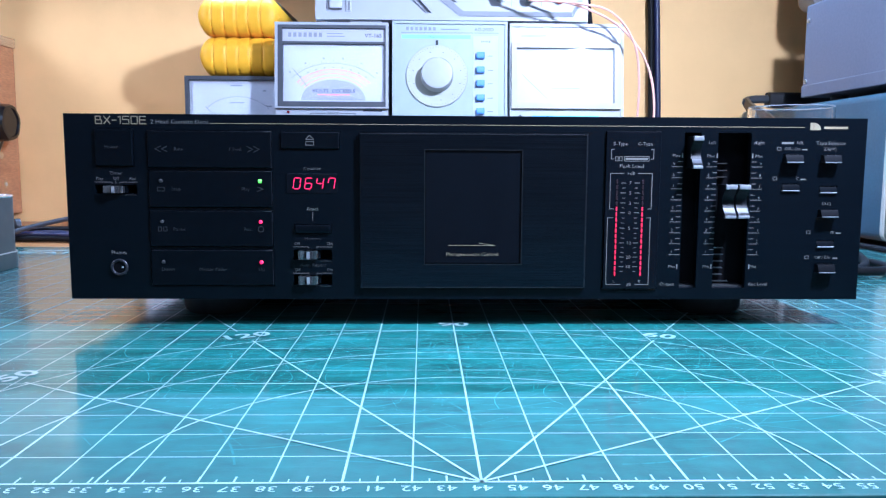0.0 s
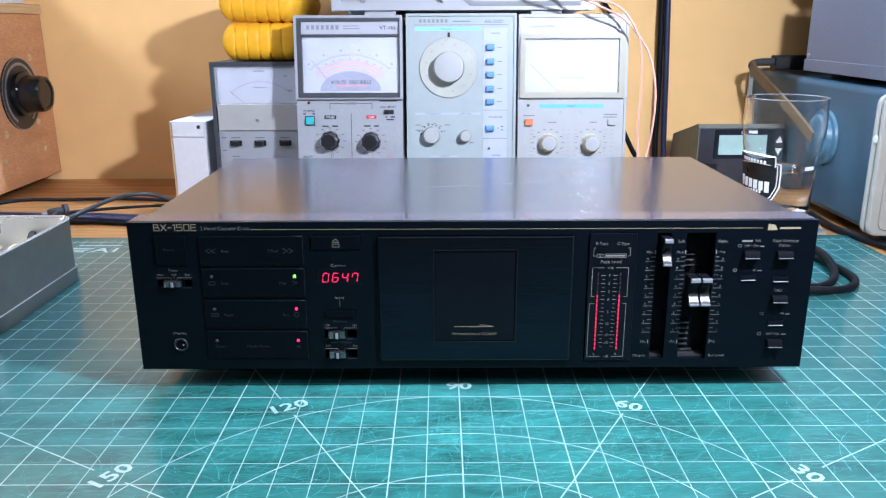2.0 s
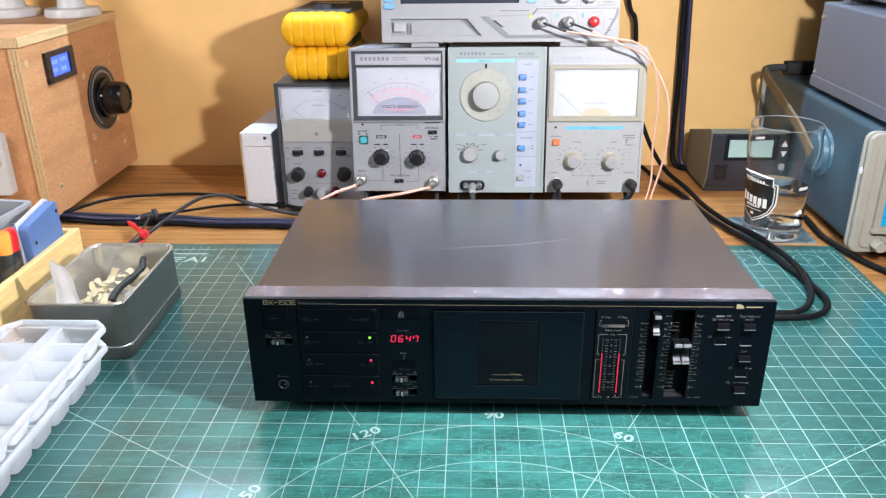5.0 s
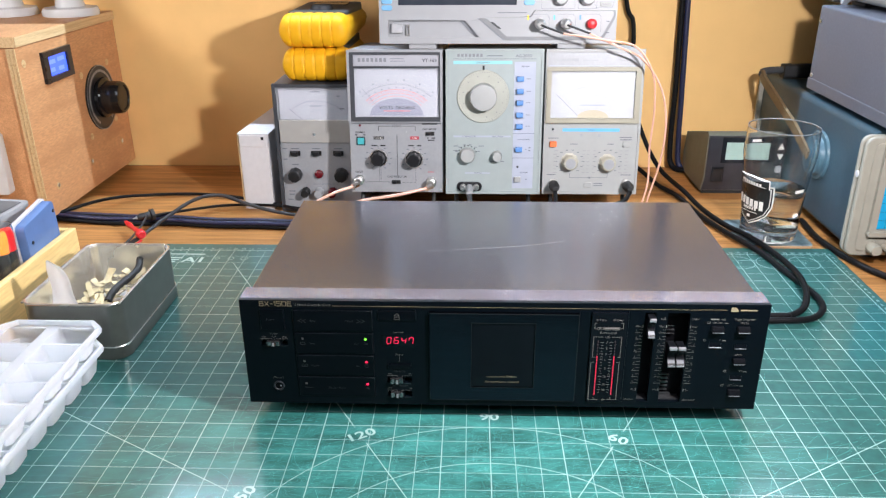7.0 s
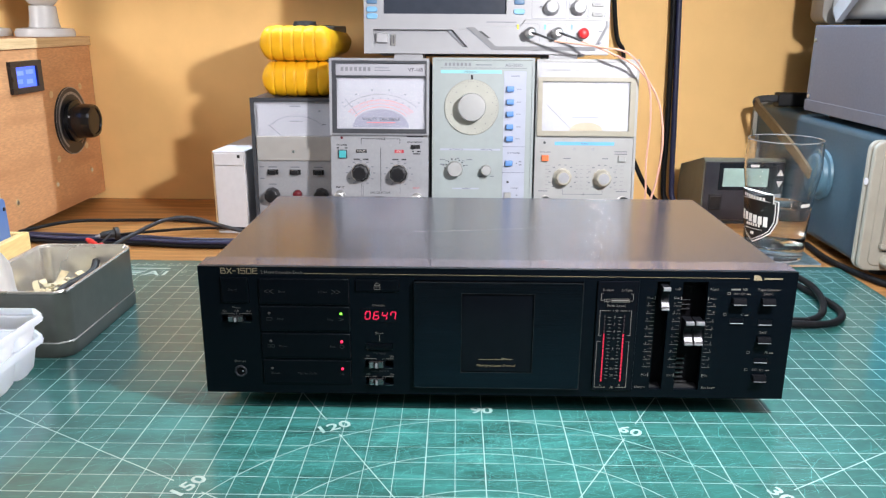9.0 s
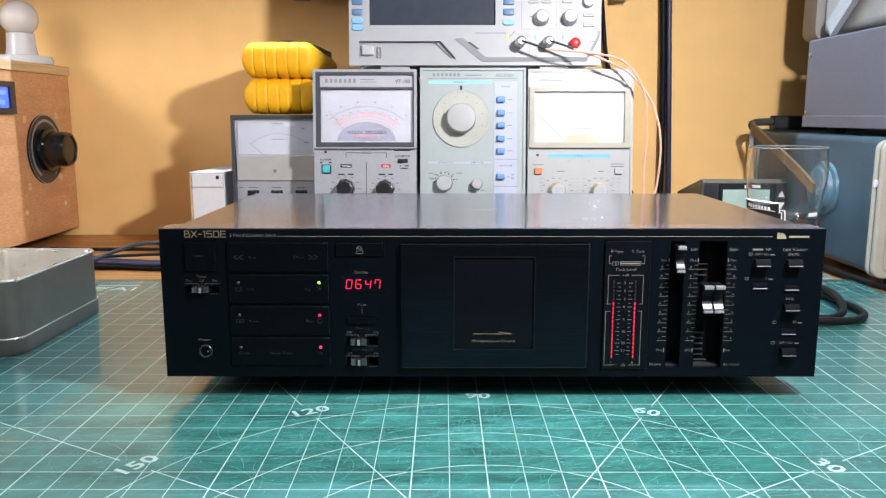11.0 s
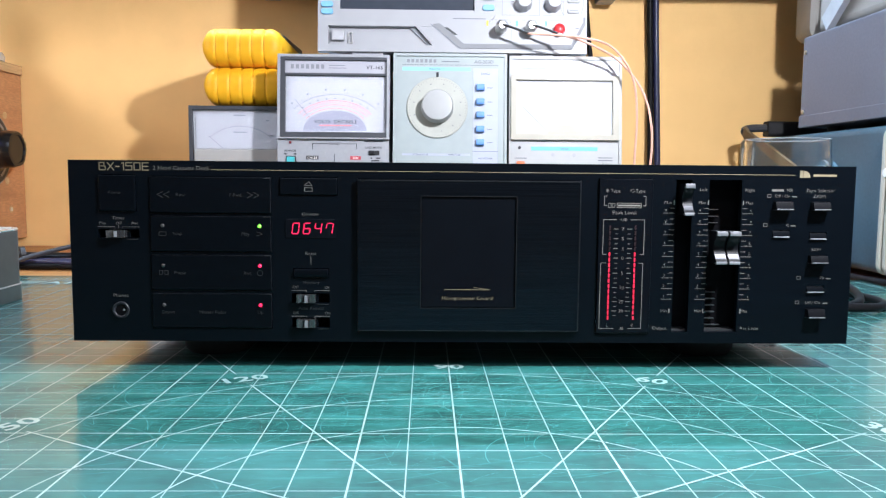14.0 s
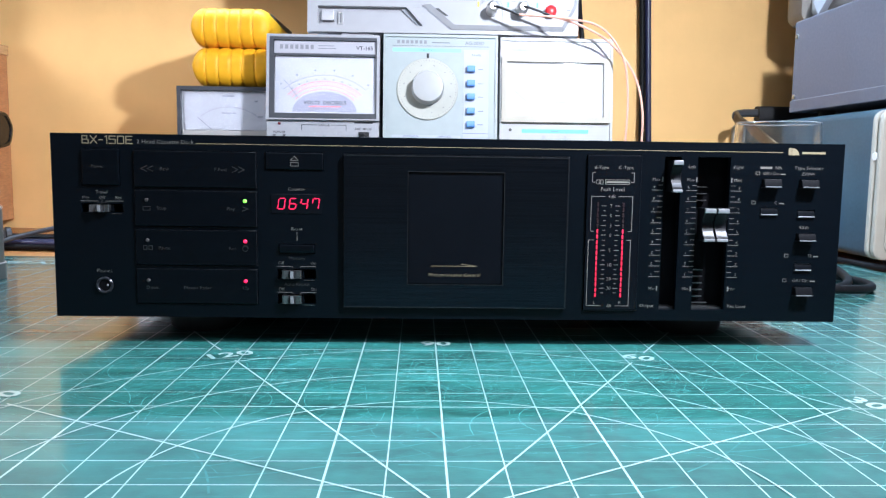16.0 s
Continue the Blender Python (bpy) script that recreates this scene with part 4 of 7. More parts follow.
def legend(items, marks=(), small=2.6):
    """One printed group on the panel: (text, x, z, size) and strokes (points, width)."""
    bm = B()
    for s, x, z, size in items:
        T(bm, s, x, z, size)
    for pts, w in marks:
        S(bm, pts, w, closed=len(pts) == 4)
    return part("legend_lettering", bm, GREYPRINT, deck)


leg = B()
T(leg, "2 Head Cassette Deck", -171.3, 96.0, 3.2, "LEFT")
part("legend_lettering", leg, GREYPRINT, deck)
legend([("Timer", -190.7, 68.5, 2.6), ("Play", -199.3, 65.6, 2.3), ("Off", -190.6, 65.6, 2.3), ("Rec", -181.8, 65.6, 2.3)],
       [([(-202, 63.6), (-192.8, 63.6), (-192.8, 62.7)], 0.25), ([(-190.7, 64.2), (-190.7, 62.7)], 0.25), ([(-188.6, 62.7), (-188.6, 63.6), (-179.4, 63.6)], 0.25)])
legend([("Phones", -190.6, 25.6, 2.8)])
legend([("Counter", -85.6, 71.4, 2.6)])
legend([("Reset", -85.6, 49.6, 2.6)], [([(-85.5, 47.6), (-85.5, 43.3)], 0.25)])
for z in (33.4, 18.9):
    legend([("Off", -94.2, z - 2.7, 2.3), ("On", -76.6, z - 2.7, 2.3)], [([(-96.5, z - 4.6), (-88.0, z - 4.6), (-88.0, z - 5.5)], 0.25), ([(-83.5, z - 5.5), (-83.5, z - 4.6), (-75.3, z - 4.6)], 0.25)])
legend([("Output", 109.8, 8.6, 2.6)])
legend([("Rec Level", 160.8, 8.6, 2.6)])
legend([("Left", 132.0, 86.6, 2.6)])
legend([("Right", 158.0, 86.6, 2.6)])
for x, s in ((112.5, 1), (131.6, 1), (158.0, -1)):
    items, marks = [("Max", x, 79.4, 2.4), ("Min", x - 0.5, 18.4, 2.4)], [([(x + 3.4 * s, 80.4), (x + 3.4 * s, 78.4)], 0.6), ([(x + 2.6 * s, 19.4), (x + 2.6 * s, 17.4)], 0.6)]
    for n in range(1, 10):
        z = 26.5 + 6.05 * (n - 1)
        items.append((str(n), x - 1.1 * s, z, 2.2))
        marks += [([(x - 2.2 * s, z - 1.5), (x + 3.6 * s, z - 1.5)], 0.25), ([(x + 1.2 * s, z + 1.3), (x + 3.6 * s, z + 1.3)], 0.25)]
    legend(items, marks)
pads = {k: ([(x - 1, z - 0.8), (x - 1, z + 0.8), (x + 1, z + 0.8), (x + 1, z - 0.8)], 0.25) for k, (x, z) in enumerate(((169.0, 83.4), (167.5, 67.2), (187.8, 37.6), (187.6, 23.6)))}
dash = {k: ([(x - 1.1, z), (x + 1.1, z)], 0.6) for k, (x, z) in enumerate(((183.2, 83.0), (183.2, 66.8), (204.6, 37.2), (203.6, 23.2)))}
legend([("NR", 180.4, 86.6, 2.6), ("Off / On", 176.3, 83.4, 2.4)], [pads[0], dash[0], ([(170.9, 86.5), (176.3, 86.5)], 1.2)])
legend([("C", 180.0, 67.2, 2.4)], [pads[1], dash[1]])
legend([("Tape Selector", 197.6, 86.6, 2.8), ("ZX(IV)", 197.2, 83.4, 2.4)])
legend([("EX(I)", 196.8, 53.6, 2.4)])
legend([("70", 201.0, 37.6, 2.4)], [pads[2], dash[2]])
legend([("Off / On", 196.3, 23.6, 2.4)], [pads[3], dash[3]])
dim = B()
T(dim, "Memory", -85.6, 33.4, 2.6), T(dim, "Auto Repeat", -85.6, 18.9, 2.6)
part("worn_lettering", dim, DIMPRINT, deck)
logo = B()
prism(logo, "y", [(185.6 * MM, (93.6 + ZB) * MM), (185.6 * MM, (97.6 + ZB) * MM), (187.4 * MM, (97.6 + ZB) * MM), (187.4 * MM, (93.6 + ZB) * MM)], 0, -0.15 * MM)
prism(logo, "y", [((187.6 + 0) * MM, (93.6 + ZB) * MM)] + [(u * MM, (v + ZB) * MM) for u, v in arc(187.6, 93.6, 3.9, 0, 90, 12)], 0, -0.15 * MM)
flat(logo, "y", 193.2 * MM, 206.4 * MM, (ZB + 94.3) * MM, (ZB + 95.5) * MM, -0.00012)
part("maker_mark", logo, GOLD, deck, "gold maker's mark")

# ---------------------------------------------------------------- bench instruments behind the deck
LEAN_BACK = -6.1


def instrument(name, cx, label, case, lean=LEAN_BACK, y=0.6563, z=0.053, w=128, h=193, d=215):
    t = thing(name, pose(cx, y, z, lean), label, name.replace("_", " "))
    part("case", soft_block(B(), "y", 0, h / 2 * MM, w * MM, h * MM, 0.004, d * MM, 0.0015, 0.001), case, t)
    bm = B()
    for sx in (-1, 1):
        tube(bm, [(sx * 0.05, 0.02, 0.002), (sx * 0.05, -0.004, -0.05 if z > 0.03 else -0.002)], 0.003, 8)
    if z > 0.03:
        tube(bm, [(-0.05, -0.004, -0.05), (0.05, -0.004, -0.05)], 0.003, 8)
        part("tilt_bail", bm, CHASSIS, t)
        for sx in (-1, 1):
            part("rear_foot", lathe(B(), "z", sx * 0.05, (d - 20) * MM, [(0.008, -0.032), (0.009, 0.001)], 16), RUBBER, t)
    else:
        bm.free()
    return t


def fbox(u0, u1, v0, v1, y0, y1, bev=0.0, bm=None):
    return box(bm or B(), u0 * MM, u1 * MM, y0 * MM, y1 * MM, v0 * MM, v1 * MM, bev * MM)


def FT(bm, s, u, v, size, y=-0.1, align="CENTER", wide=1.05):
    return letters(bm, s, "y", u * MM, v * MM, y * MM, size * MM, align, wide=wide, weight=0.010)


def FS(bm, pts, w=0.3, y=-0.1, closed=False):
    return stroke(bm, "y", [(u * MM, v * MM) for u, v in pts], y * MM, w * MM, closed)


def bars(bm, rows, h=1.0, y=-0.1):
    for u0, u1, v in rows:
        flat(bm, "y", u0 * MM, u1 * MM, (v - h / 2) * MM, (v + h / 2) * MM, y * MM)
    return bm


def turned(u, v, prof, n=32, flute=0, depth=0.0):
    return lathe(B(), "y", u * MM, v * MM, [(r * MM, a * MM) for r, a in prof], n, flute, depth)


def maker_blocks(t, u0, u1, v, h, y, material):
    """The maker's name as a row of seven plain blocks."""
    w = (u1 - u0) / 7
    part("maker_mark", bars(B(), [(u0 + w * k, u0 + w * (k + 0.62), v) for k in range(7)], h * 0.62, y), material, t)


def dial_scale(t, cu, cv, face, red, r=1.0, semi=GREYSEMI, semi_r=(36, 23)):
    bm = B()
    FS(bm, arc(cu, cv - 8, 62 * r, 42, 138, 48, 50 * r), 0.45, face)
    for k in range(41):
        a = 42 + 96 * k / 40
        l = 4.0 if k % 5 == 0 else 2.0
        c, s = math.cos(radians(a)), math.sin(radians(a))
        FS(bm, [(cu + 62 * r * c, cv - 8 + 50 * r * s), (cu + (62 * r + l) * c, cv - 8 + (50 * r + l) * s)], 0.3, face)
    for k in range(6):
        a = radians(45 + 18 * k)
        bars(bm, [(cu + 69 * r * math.cos(a) - 1, cu + 69 * r * math.cos(a) + 1, cv - 8 + 56 * r * math.sin(a))], 1.8, face)
    part("scale", bm, PALEINK, t)
    bm = B()
    for q in (54, 48, 43):
        FS(bm, arc(cu, cv - 8, q * r, 40, 140, 40, q * 0.8 * r), 0.5, face)
    for k in range(31):
        a = 42 + 96 * k / 30
        c, s = math.cos(radians(a)), math.sin(radians(a))
        FS(bm, [(cu + 50 * r * c, cv - 8 + 40 * r * s), (cu + 54 * r * c, cv - 8 + 43 * r * s)], 0.35, face)
    part("red_scale", bm, red, t)
    bm = B()
    prism(bm, "y", [(u * MM, v * MM) for u, v in arc(cu, cv - 8 + 8.5, semi_r[0] * r, 0, 180, 36, semi_r[1] * r)], (face - 0.1) * MM, (face - 0.4) * MM)
    return part("pivot_cover", bm, semi, t)


def bnc(t, u, v, boot=None):
    b = part("connector", turned(u, v, [(7.2, -0.2), (7.2, -2.5), (5.2, -2.6), (5.0, -9), (6.4, -9.2), (6.4, -17), (5.2, -18), (3.0, -18.2)], 24), CHROME, t, "nickel plated bayonet connector")
    if boot:
        part("boot", turned(u, v, [(6.9, -10), (6.9, -22), (5.5, -26), (3.2, -34), (0.3, -34.2)], 24), boot, b, "black rubber boot")
    return b


# audio voltmeter with a charcoal frame
vt = instrument("audio_voltmeter", -0.1195, "two-channel audio voltmeter with charcoal meter frame, leaning on its bail", SILVERPANEL, y=0.6690, z=0.0515)
o = -2
part("front_frame", fbox(-63.5, 63.5, 0.5, 192.5, -1.5, 0.5, 0.8), SILVERPANEL, vt)
fr = part("meter_frame", holed_plate(B(), "y", -0.0625, 0.0625, 0.099, 0.1915, -0.006, -0.0012, [(-0.0545, 0.0585, 0.1045, 0.169), (-0.0555, 0.0590, 0.1715, 0.1865)]), DARKFRAME, vt, "charcoal plastic meter frame")
part("frame_trim", holed_plate(B(), "y", -0.0634, 0.0634, 0.0970, 0.1928, -0.0066, -0.0013, [(-0.0602, 0.0602, 0.0985, 0.1898)]), SILVERPANEL, fr, "silver outer edge of the frame")
part("name_strip", fbox(-55.3, 58.8, 171.7, 186.3, -3.0, -1.3), surface("pale_lilac_strip", (0.3864, 0.3864, 0.4284), 0.5, var=0.03), fr)
maker_blocks(fr, -49.0, -9.0, 179.5, 8.0, -3.1, FAINTINK)
part("small_print", bars(B(), [(-6, 12, 181), (-6, 14, 178)], 0.7, -3.1), PALEINK, fr)
bm = B()
FT(bm, "VT-165", 46, 179, 6.0, -3.1)
part("lettering", bm, INK, fr)
mf = part("meter_face", fbox(-54.3, 58.3, 104.7, 168.8, -2.0, -1.3), BRIGHTPAPER, vt)
dial_scale(mf, 1.5, 106, -2.1, REDINK)
bm = B()
FT(bm, "VOLTS  DECIBELS", 2.0, 117, 5.4, -2.6, wide=1.15)
part("lettering", bm, INK, mf)
part("sub_lettering", bars(B(), [(-16, 20, 112.6)], 1.0, -2.6), REDINK, mf)
bm = B()
for k in range(9):
    a = radians(50 + 10 * k)
    bars(bm, [(1.5 + 57 * math.cos(a) - 0.8, 1.5 + 57 * math.cos(a) + 0.8, 98 + 45.5 * math.sin(a))], 1.5, -2.1)
part("scale_figures", bm, PALEINK, mf)
part("needle", FS(B(), [(-44, 142), (-27, 121)], 0.6, -3.0), PALEINK, mf)
part("meter_glass", fbox(-54.4, 58.4, 104.6, 168.9, -4.6, -4.0), METERGLASS, vt).visible_shadow = False
part("power_lamp", turned(-47 + o, 93, [(1.6, -1.6), (1.6, -2.6), (0.4, -3.0)], 16), surface("dark_red_lens", (0.12, 0.006, 0.012), 0.2), vt)
pb = part("power_button", fbox(-52.5, -43.5, 67.5, 76.5, -6, -1.4, 0.6), TEAL, vt, "teal square power button")
part("button_surround", holed_plate(B(), "y", -0.0535, -0.0425, 0.0665, 0.0775, -0.003, -0.0014, [(-0.0526, -0.0434, 0.0674, 0.0766)]), BLACKKNOB, pb)
for u, v in ((-23 + o, 48), (26 + o, 47)):
    k = part("range_knob", turned(u, v, [(11.5, -1.4), (11.5, -4), (9.6, -4.4), (9.0, -17), (8.2, -18.5), (0.3, -18.6)], 36, 18, 0.07), BLACKKNOB, vt, "black fluted range knob with bright skirt")
    part("skirt", turned(u, v, [(12.2, -1.45), (12.2, -3.2), (11.6, -3.8)], 36), CHROME, k)
    bm = B()
    for q in range(11):
        a = radians(-60 + 30 * q)
        cu, cv = u + 17.5 * math.cos(a), v + 15.5 * math.sin(a)
        bars(bm, [(cu - 1.4, cu + 1.4, cv)], 1.1, -1.62)
        cu, cv = u + 13.6 * math.cos(a), v + 13.6 * math.sin(a)
        bars(bm, [(cu - 0.45, cu + 0.45, cv)], 0.9, -1.62)
    part("range_figures", bm, PALEINK, k)
for u in (-9 + o, 15 + o):
    part("adjuster", turned(u, 83, [(2.2, -1.4), (2.2, -1.9), (1.6, -2.0), (0.3, -1.8)], 16), GREYPLASTIC, vt)
bm = bars(B(), [(-29 + o, -15 + o, 76)], 4.2, -1.7)
tag = part("black_tag", bm, INK, vt)
part("lettering", FT(B(), "CH1&2", -22 + o, 76, 3.4, -1.8), LABELWHITE, tag)
bm = bars(B(), [(21 + o, 33 + o, 76)], 4.2, -1.7)
tag = part("red_tag", bm, surface("signal_red_print", (0.46, 0.05, 0.07), 0.5), vt)
part("lettering", FT(B(), "CH2", 27 + o, 76, 3.4, -1.8), LABELWHITE, tag)
for u, v, s in ((48 + o, 82, 1), (1 + o, 15, 1)):
    sw = part("slide_switch", fbox(u - 6, u + 6, v - 2.6, v + 2.6, -2.4, -1.4, 0.2), CHASSIS, vt)
    part("lever", fbox(u - 5, u + 0.5, v - 2.0, v + 2.0, -6.0, -2.3, 0.4), BLACKKNOB, sw)
bm = B()
FS(bm, [(-22 + o, 86), (-22 + o, 92), (-5 + o, 92)], 0.7, -1.62), FS(bm, [(11 + o, 92), (28 + o, 92), (28 + o, 86)], 0.5, -1.62)
FS(bm, [(3 + o, 80), (3 + o, 24)], 0.6, -1.62), FS(bm, [(-22 + o, 34), (-22 + o, 15), (-42 + o, 15)], 0.4, -1.62), FS(bm, [(-20 + o, 34), (-20 + o, 15), (-8 + o, 15)], 0.4, -1.62)
for k in range(4):
    FS(bm, [(28 + o, 34 - 5 * k), (28 + o, 31 - 5 * k)], 0.4, -1.62), FS(bm, [(10 + o + 5 * k, 14), (13 + o + 5 * k, 14)], 0.4, -1.62)
FT(bm, "RANGE", 3 + o, 92, 3.7, -1.62), FT(bm, "POWER", -47 + o, 83.5, 3.7, -1.62), FT(bm, "CH2 SELECTOR", 2 + o, 22.5, 3.7, -1.62), FT(bm, "GND MODE", 47 + o, 88, 3.4, -1.62), FT(bm, "INPUT", -50 + o, 29, 3.7, -1.62)
bars(bm, [(37 + o, 58 + o, 95), (44 + o, 46 + o, 76), (50 + o, 55 + o, 76), (45 + o, 54 + o, 73), (-54 + o, -51 + o, 80), (-43 + o, -40 + o, 80)], 1.4, -1.62)
bars(bm, [(-32 + o, -24 + o, 65.5), (-20 + o, -13 + o, 65.5), (18 + o, 26 + o, 65.5), (30 + o, 36 + o, 65.5)], 1.6, -1.62)
part("legend_lettering", bm, INK, vt)
bm = FT(B(), "INPUT", 49 + o, 29, 3.0, -1.62)
part("red_lettering", bm, REDINK, vt)
for u, v in ((-50 + o, 18), (50 + o, 16)):
    bnc(vt, u, v)
for u, v in ((-60, 4.5), (60, 4.5)):
    part("screw", turned(u, v, [(2, -1.4), (2, -2.2), (0.4, -2.5)], 12), CHROME, vt)

# oscillator with the big dial
ag = instrument("audio_oscillator", 0.0125, "pale audio oscillator with a large white tuning dial", MINTPLASTIC, y=0.6610)
o = 2
part("front_frame", fbox(-64, 64, 0.5, 192.5, -1.5, 0.5, 0.8), MINTPLASTIC, ag)
part("panel_rim", holed_plate(B(), "y", -0.0642, 0.0642, 0.0003, 0.1932, -0.0034, -0.0013, [(-0.0612, 0.0612, 0.0035, 0.1902)]), MINTPLASTIC, ag)
maker_blocks(ag, -49.0, -14.0, 185, 6.2, -1.7, FAINTINK)
bm = B()
bars(bm, [(-12 + o, 8 + o, 184.5)], 1.0, -1.7)
FT(bm, "AG-203D", 36 + o, 184.5, 5.2, -1.7)
FS(bm, [(-56 + o, 180.6), (52 + o, 180.6)], 0.5, -1.7)
FT(bm, "FREQUENCY", -17 + o, 176, 3.0, -1.8)
part("lettering", bm, PALEINK, ag)
part("cyan_strip", bars(B(), [(-56 + o, 21 + o, 176)], 4.2, -1.65), CYANPRINT, ag)
col = part("button_panel", fbox(24 + o, 52 + o, 8, 177, -2.0, -1.4, 0.2), LILAC, ag, "lilac button column")
bm = B()
for v in (83, 50):
    FS(bm, [(24 + o, v), (52 + o, v)], 0.5, -2.1)
FT(bm, "RANGE", 38 + o, 171, 3.0, -2.1), FT(bm, "WAVEFORM", 38 + o, 75, 2.8, -2.1), FT(bm, "POWER", 40 + o, 30, 2.8, -2.1)
bars(bm, [(40 + o, 46 + o, v) for v in (155, 139, 124, 108, 93)], 0.7, -2.1)
bars(bm, [(41 + o, 42.5 + o, 62), (45 + o, 48 + o, 64), (45 + o, 48 + o, 60), (42 + o, 44 + o, 21)], 1.2, -2.1)
part("legend_lettering", bm, PALEINK, col)
for v in (155, 139, 124, 108, 93, 62):
    bm = box(B(), (27.5 + o) * MM, (36.5 + o) * MM, -7.5 * MM, -1.9 * MM, (v - 3.3) * MM, (v + 3.3) * MM, 0.0006)
    part("range_button", bm, BLUEBTN, col, "small blue push button")
part("output_button", fbox(27.0 + o, 35.5 + o, 17.5, 24.5, -6.0, -1.9, 0.6), WHITEPLASTIC, col)
part("pilot_lamp", turned(31 + o, 38, [(1.5, -1.9), (1.5, -2.8), (0.3, -3.2)], 14), DMMGREY, col)
plate = part("dial_plate", turned(-16.5 + o, 132, [(34.5, -1.4), (34.5, -3.2), (33.8, -3.8), (0.3, -3.8)], 72), BEIGEDIAL, ag, "beige dial disc with figures round its rim")
bm = B()
for k in range(61):
    a = radians(-100 + 330 * k / 60)
    l = 3.4 if k % 6 == 0 else 1.8
    FS(bm, [(-16.5 + o + 31 * math.cos(a), 132 + 31 * math.sin(a)), (-16.5 + o + (31 + l * 0.8) * math.cos(a), 132 + (31 + l * 0.8) * math.sin(a))], 0.22, -3.95)
for k in range(10):
    a = radians(-80 + 31 * k)
    cu, cv = -16.5 + o + 27 * math.cos(a), 132 + 27 * math.sin(a)
    bars(bm, [(cu - 0.6, cu + 0.6, cv)], 1.0, -3.95)
part("dial_figures", bm, PALEINK, plate)
part("tuning_knob", turned(-16.5 + o, 132, [(18.2, -3.7), (17.6, -18), (16.6, -20.5), (12, -21.2), (0.3, -21.2)], 64), WHITEPLASTIC, ag, "large smooth white tuning knob")
part("pointer", fbox(-17.9 + o, -15.2 + o, 166.5, 172, -2.4, -1.4, 0.1), INK, ag)
bm = bars(B(), [(-56 + o, 21 + o, 79)], 2.4, -1.65)
part("grey_strip", bm, LILAC, ag)
part("output_strip", bars(B(), [(-40 + o, -6 + o, 29)], 1.8, -1.65), LILAC, ag)
bm = B()
FT(bm, "ATTENUATOR", -35 + o, 79, 2.6, -1.75), FT(bm, "AMPLITUDE", 3 + o, 79, 2.6, -1.75), FT(bm, "OUTPUT", -22 + o, 29, 2.6, -1.75)
for q in range(6):
    a = radians(20 + 28 * q)
    cu, cv = -37 + o + 16 * math.cos(a), 54 + 14 * math.sin(a)
    bars(bm, [(cu - 1.6, cu + 1.6, cv)], 1.0, -1.7)
bars(bm, [(-56 + o, -50 + o, 66), (-56 + o, -50 + o, 60), (-22 + o, -15 + o, 66), (-6 + o, -1 + o, 45), (8 + o, 13 + o, 45)], 1.0, -1.7)
part("legend_lettering", bm, PALEINK, ag)
for u, v, r, nm in ((-37 + o, 54, 10.5, "attenuator_knob"), (3 + o, 53, 7.0, "level_knob")):
    k = part(nm, turned(u, v, [(r, -1.4), (r * 0.95, -12), (r * 0.85, -14), (0.3, -14.2)], 40, 20, 0.04), WHITEPLASTIC, ag, "small white fluted knob")
    if r > 8:
        for q in range(8):
            a = radians(20 + 22 * q)
            part("index_dot", turned(u + 12.5 * math.cos(a), v + 12.5 * math.sin(a), [(0.9, -1.4), (0.9, -1.9)], 8), INK, k)
tp = part("terminal_plate", soft_block(B(), "y", (-34 + o) * MM, 10.5 * MM, 0.034, 0.013, 0.006, -1.4 * MM, -4 * MM, 0.0006), BLACKKNOB, ag, "black terminal plate with two posts")
for u in (-43 + o, -25 + o):
    part("terminal_post", turned(u, 10.5, [(4.0, -3.5), (4.0, -12), (2.5, -12.4), (1.6, -12.2), (0.3, -10)], 20), CHROME, tp)
part("plug", turned(-34 + o, 8.5, [(5.5, -3), (5.5, -18), (4.5, -22), (4.0, -40), (0.3, -40.5)], 20), GREYPLASTIC, tp, "grey moulded plug")
PIVOTCARD = surface("tan_card", (0.34, 0.30, 0.22), 0.6, var=0.05)
# second voltmeter, cream
m3 = instrument("audio_voltmeter", 0.144, "cream audio voltmeter with blank white meter face and orange button", WHITEPLASTIC, y=0.6650, z=0.0520)
o = 2
part("front_frame", fbox(-64, 64, 0.5, 192.5, -1.5, 0.5, 0.8), WHITEPLASTIC, m3)
part("name_strip", bars(B(), [(-61, 61, 180)], 18, -1.65), SILVERPANEL, m3)
part("panel_rim", holed_plate(B(), "y", -0.0642, 0.0642, 0.0003, 0.1932, -0.0034, -0.0013, [(-0.0612, 0.0612, 0.0035, 0.1895)]), WHITEPLASTIC, m3)
bm = B()
FS(bm, [(-59, 172.3), (59, 172.3)], 0.9, -1.75)
part("strip_line", bm, LILAC, m3)
bm = bars(B(), [(-54 + o, -24 + o, 179.5)], 3.6, -1.75)
bars(bm, [(-18 + o, 2 + o, 179), (30 + o, 52 + o, 179)], 1.2, -1.75)
part("lettering", bm, surface("faded_print", (0.30, 0.31, 0.33), 0.5), m3)
fr = part("meter_frame", holed_plate(B(), "y", -0.0625, 0.0605, 0.0975, 0.1705, -0.0065, -0.0012, [(-0.0565, 0.0535, 0.104, 0.1655)]), surface("tan_ivory_plastic", (0.33, 0.31, 0.245), 0.42, var=0.05), m3, "ivory meter frame")
mf = part("meter_face", fbox(-56.3, 53.3, 104.2, 165.3, -2.0, -1.3), surface("white_meter_paper", (0.33, 0.34, 0.365), 0.6, var=0.02), m3)
bm = B()
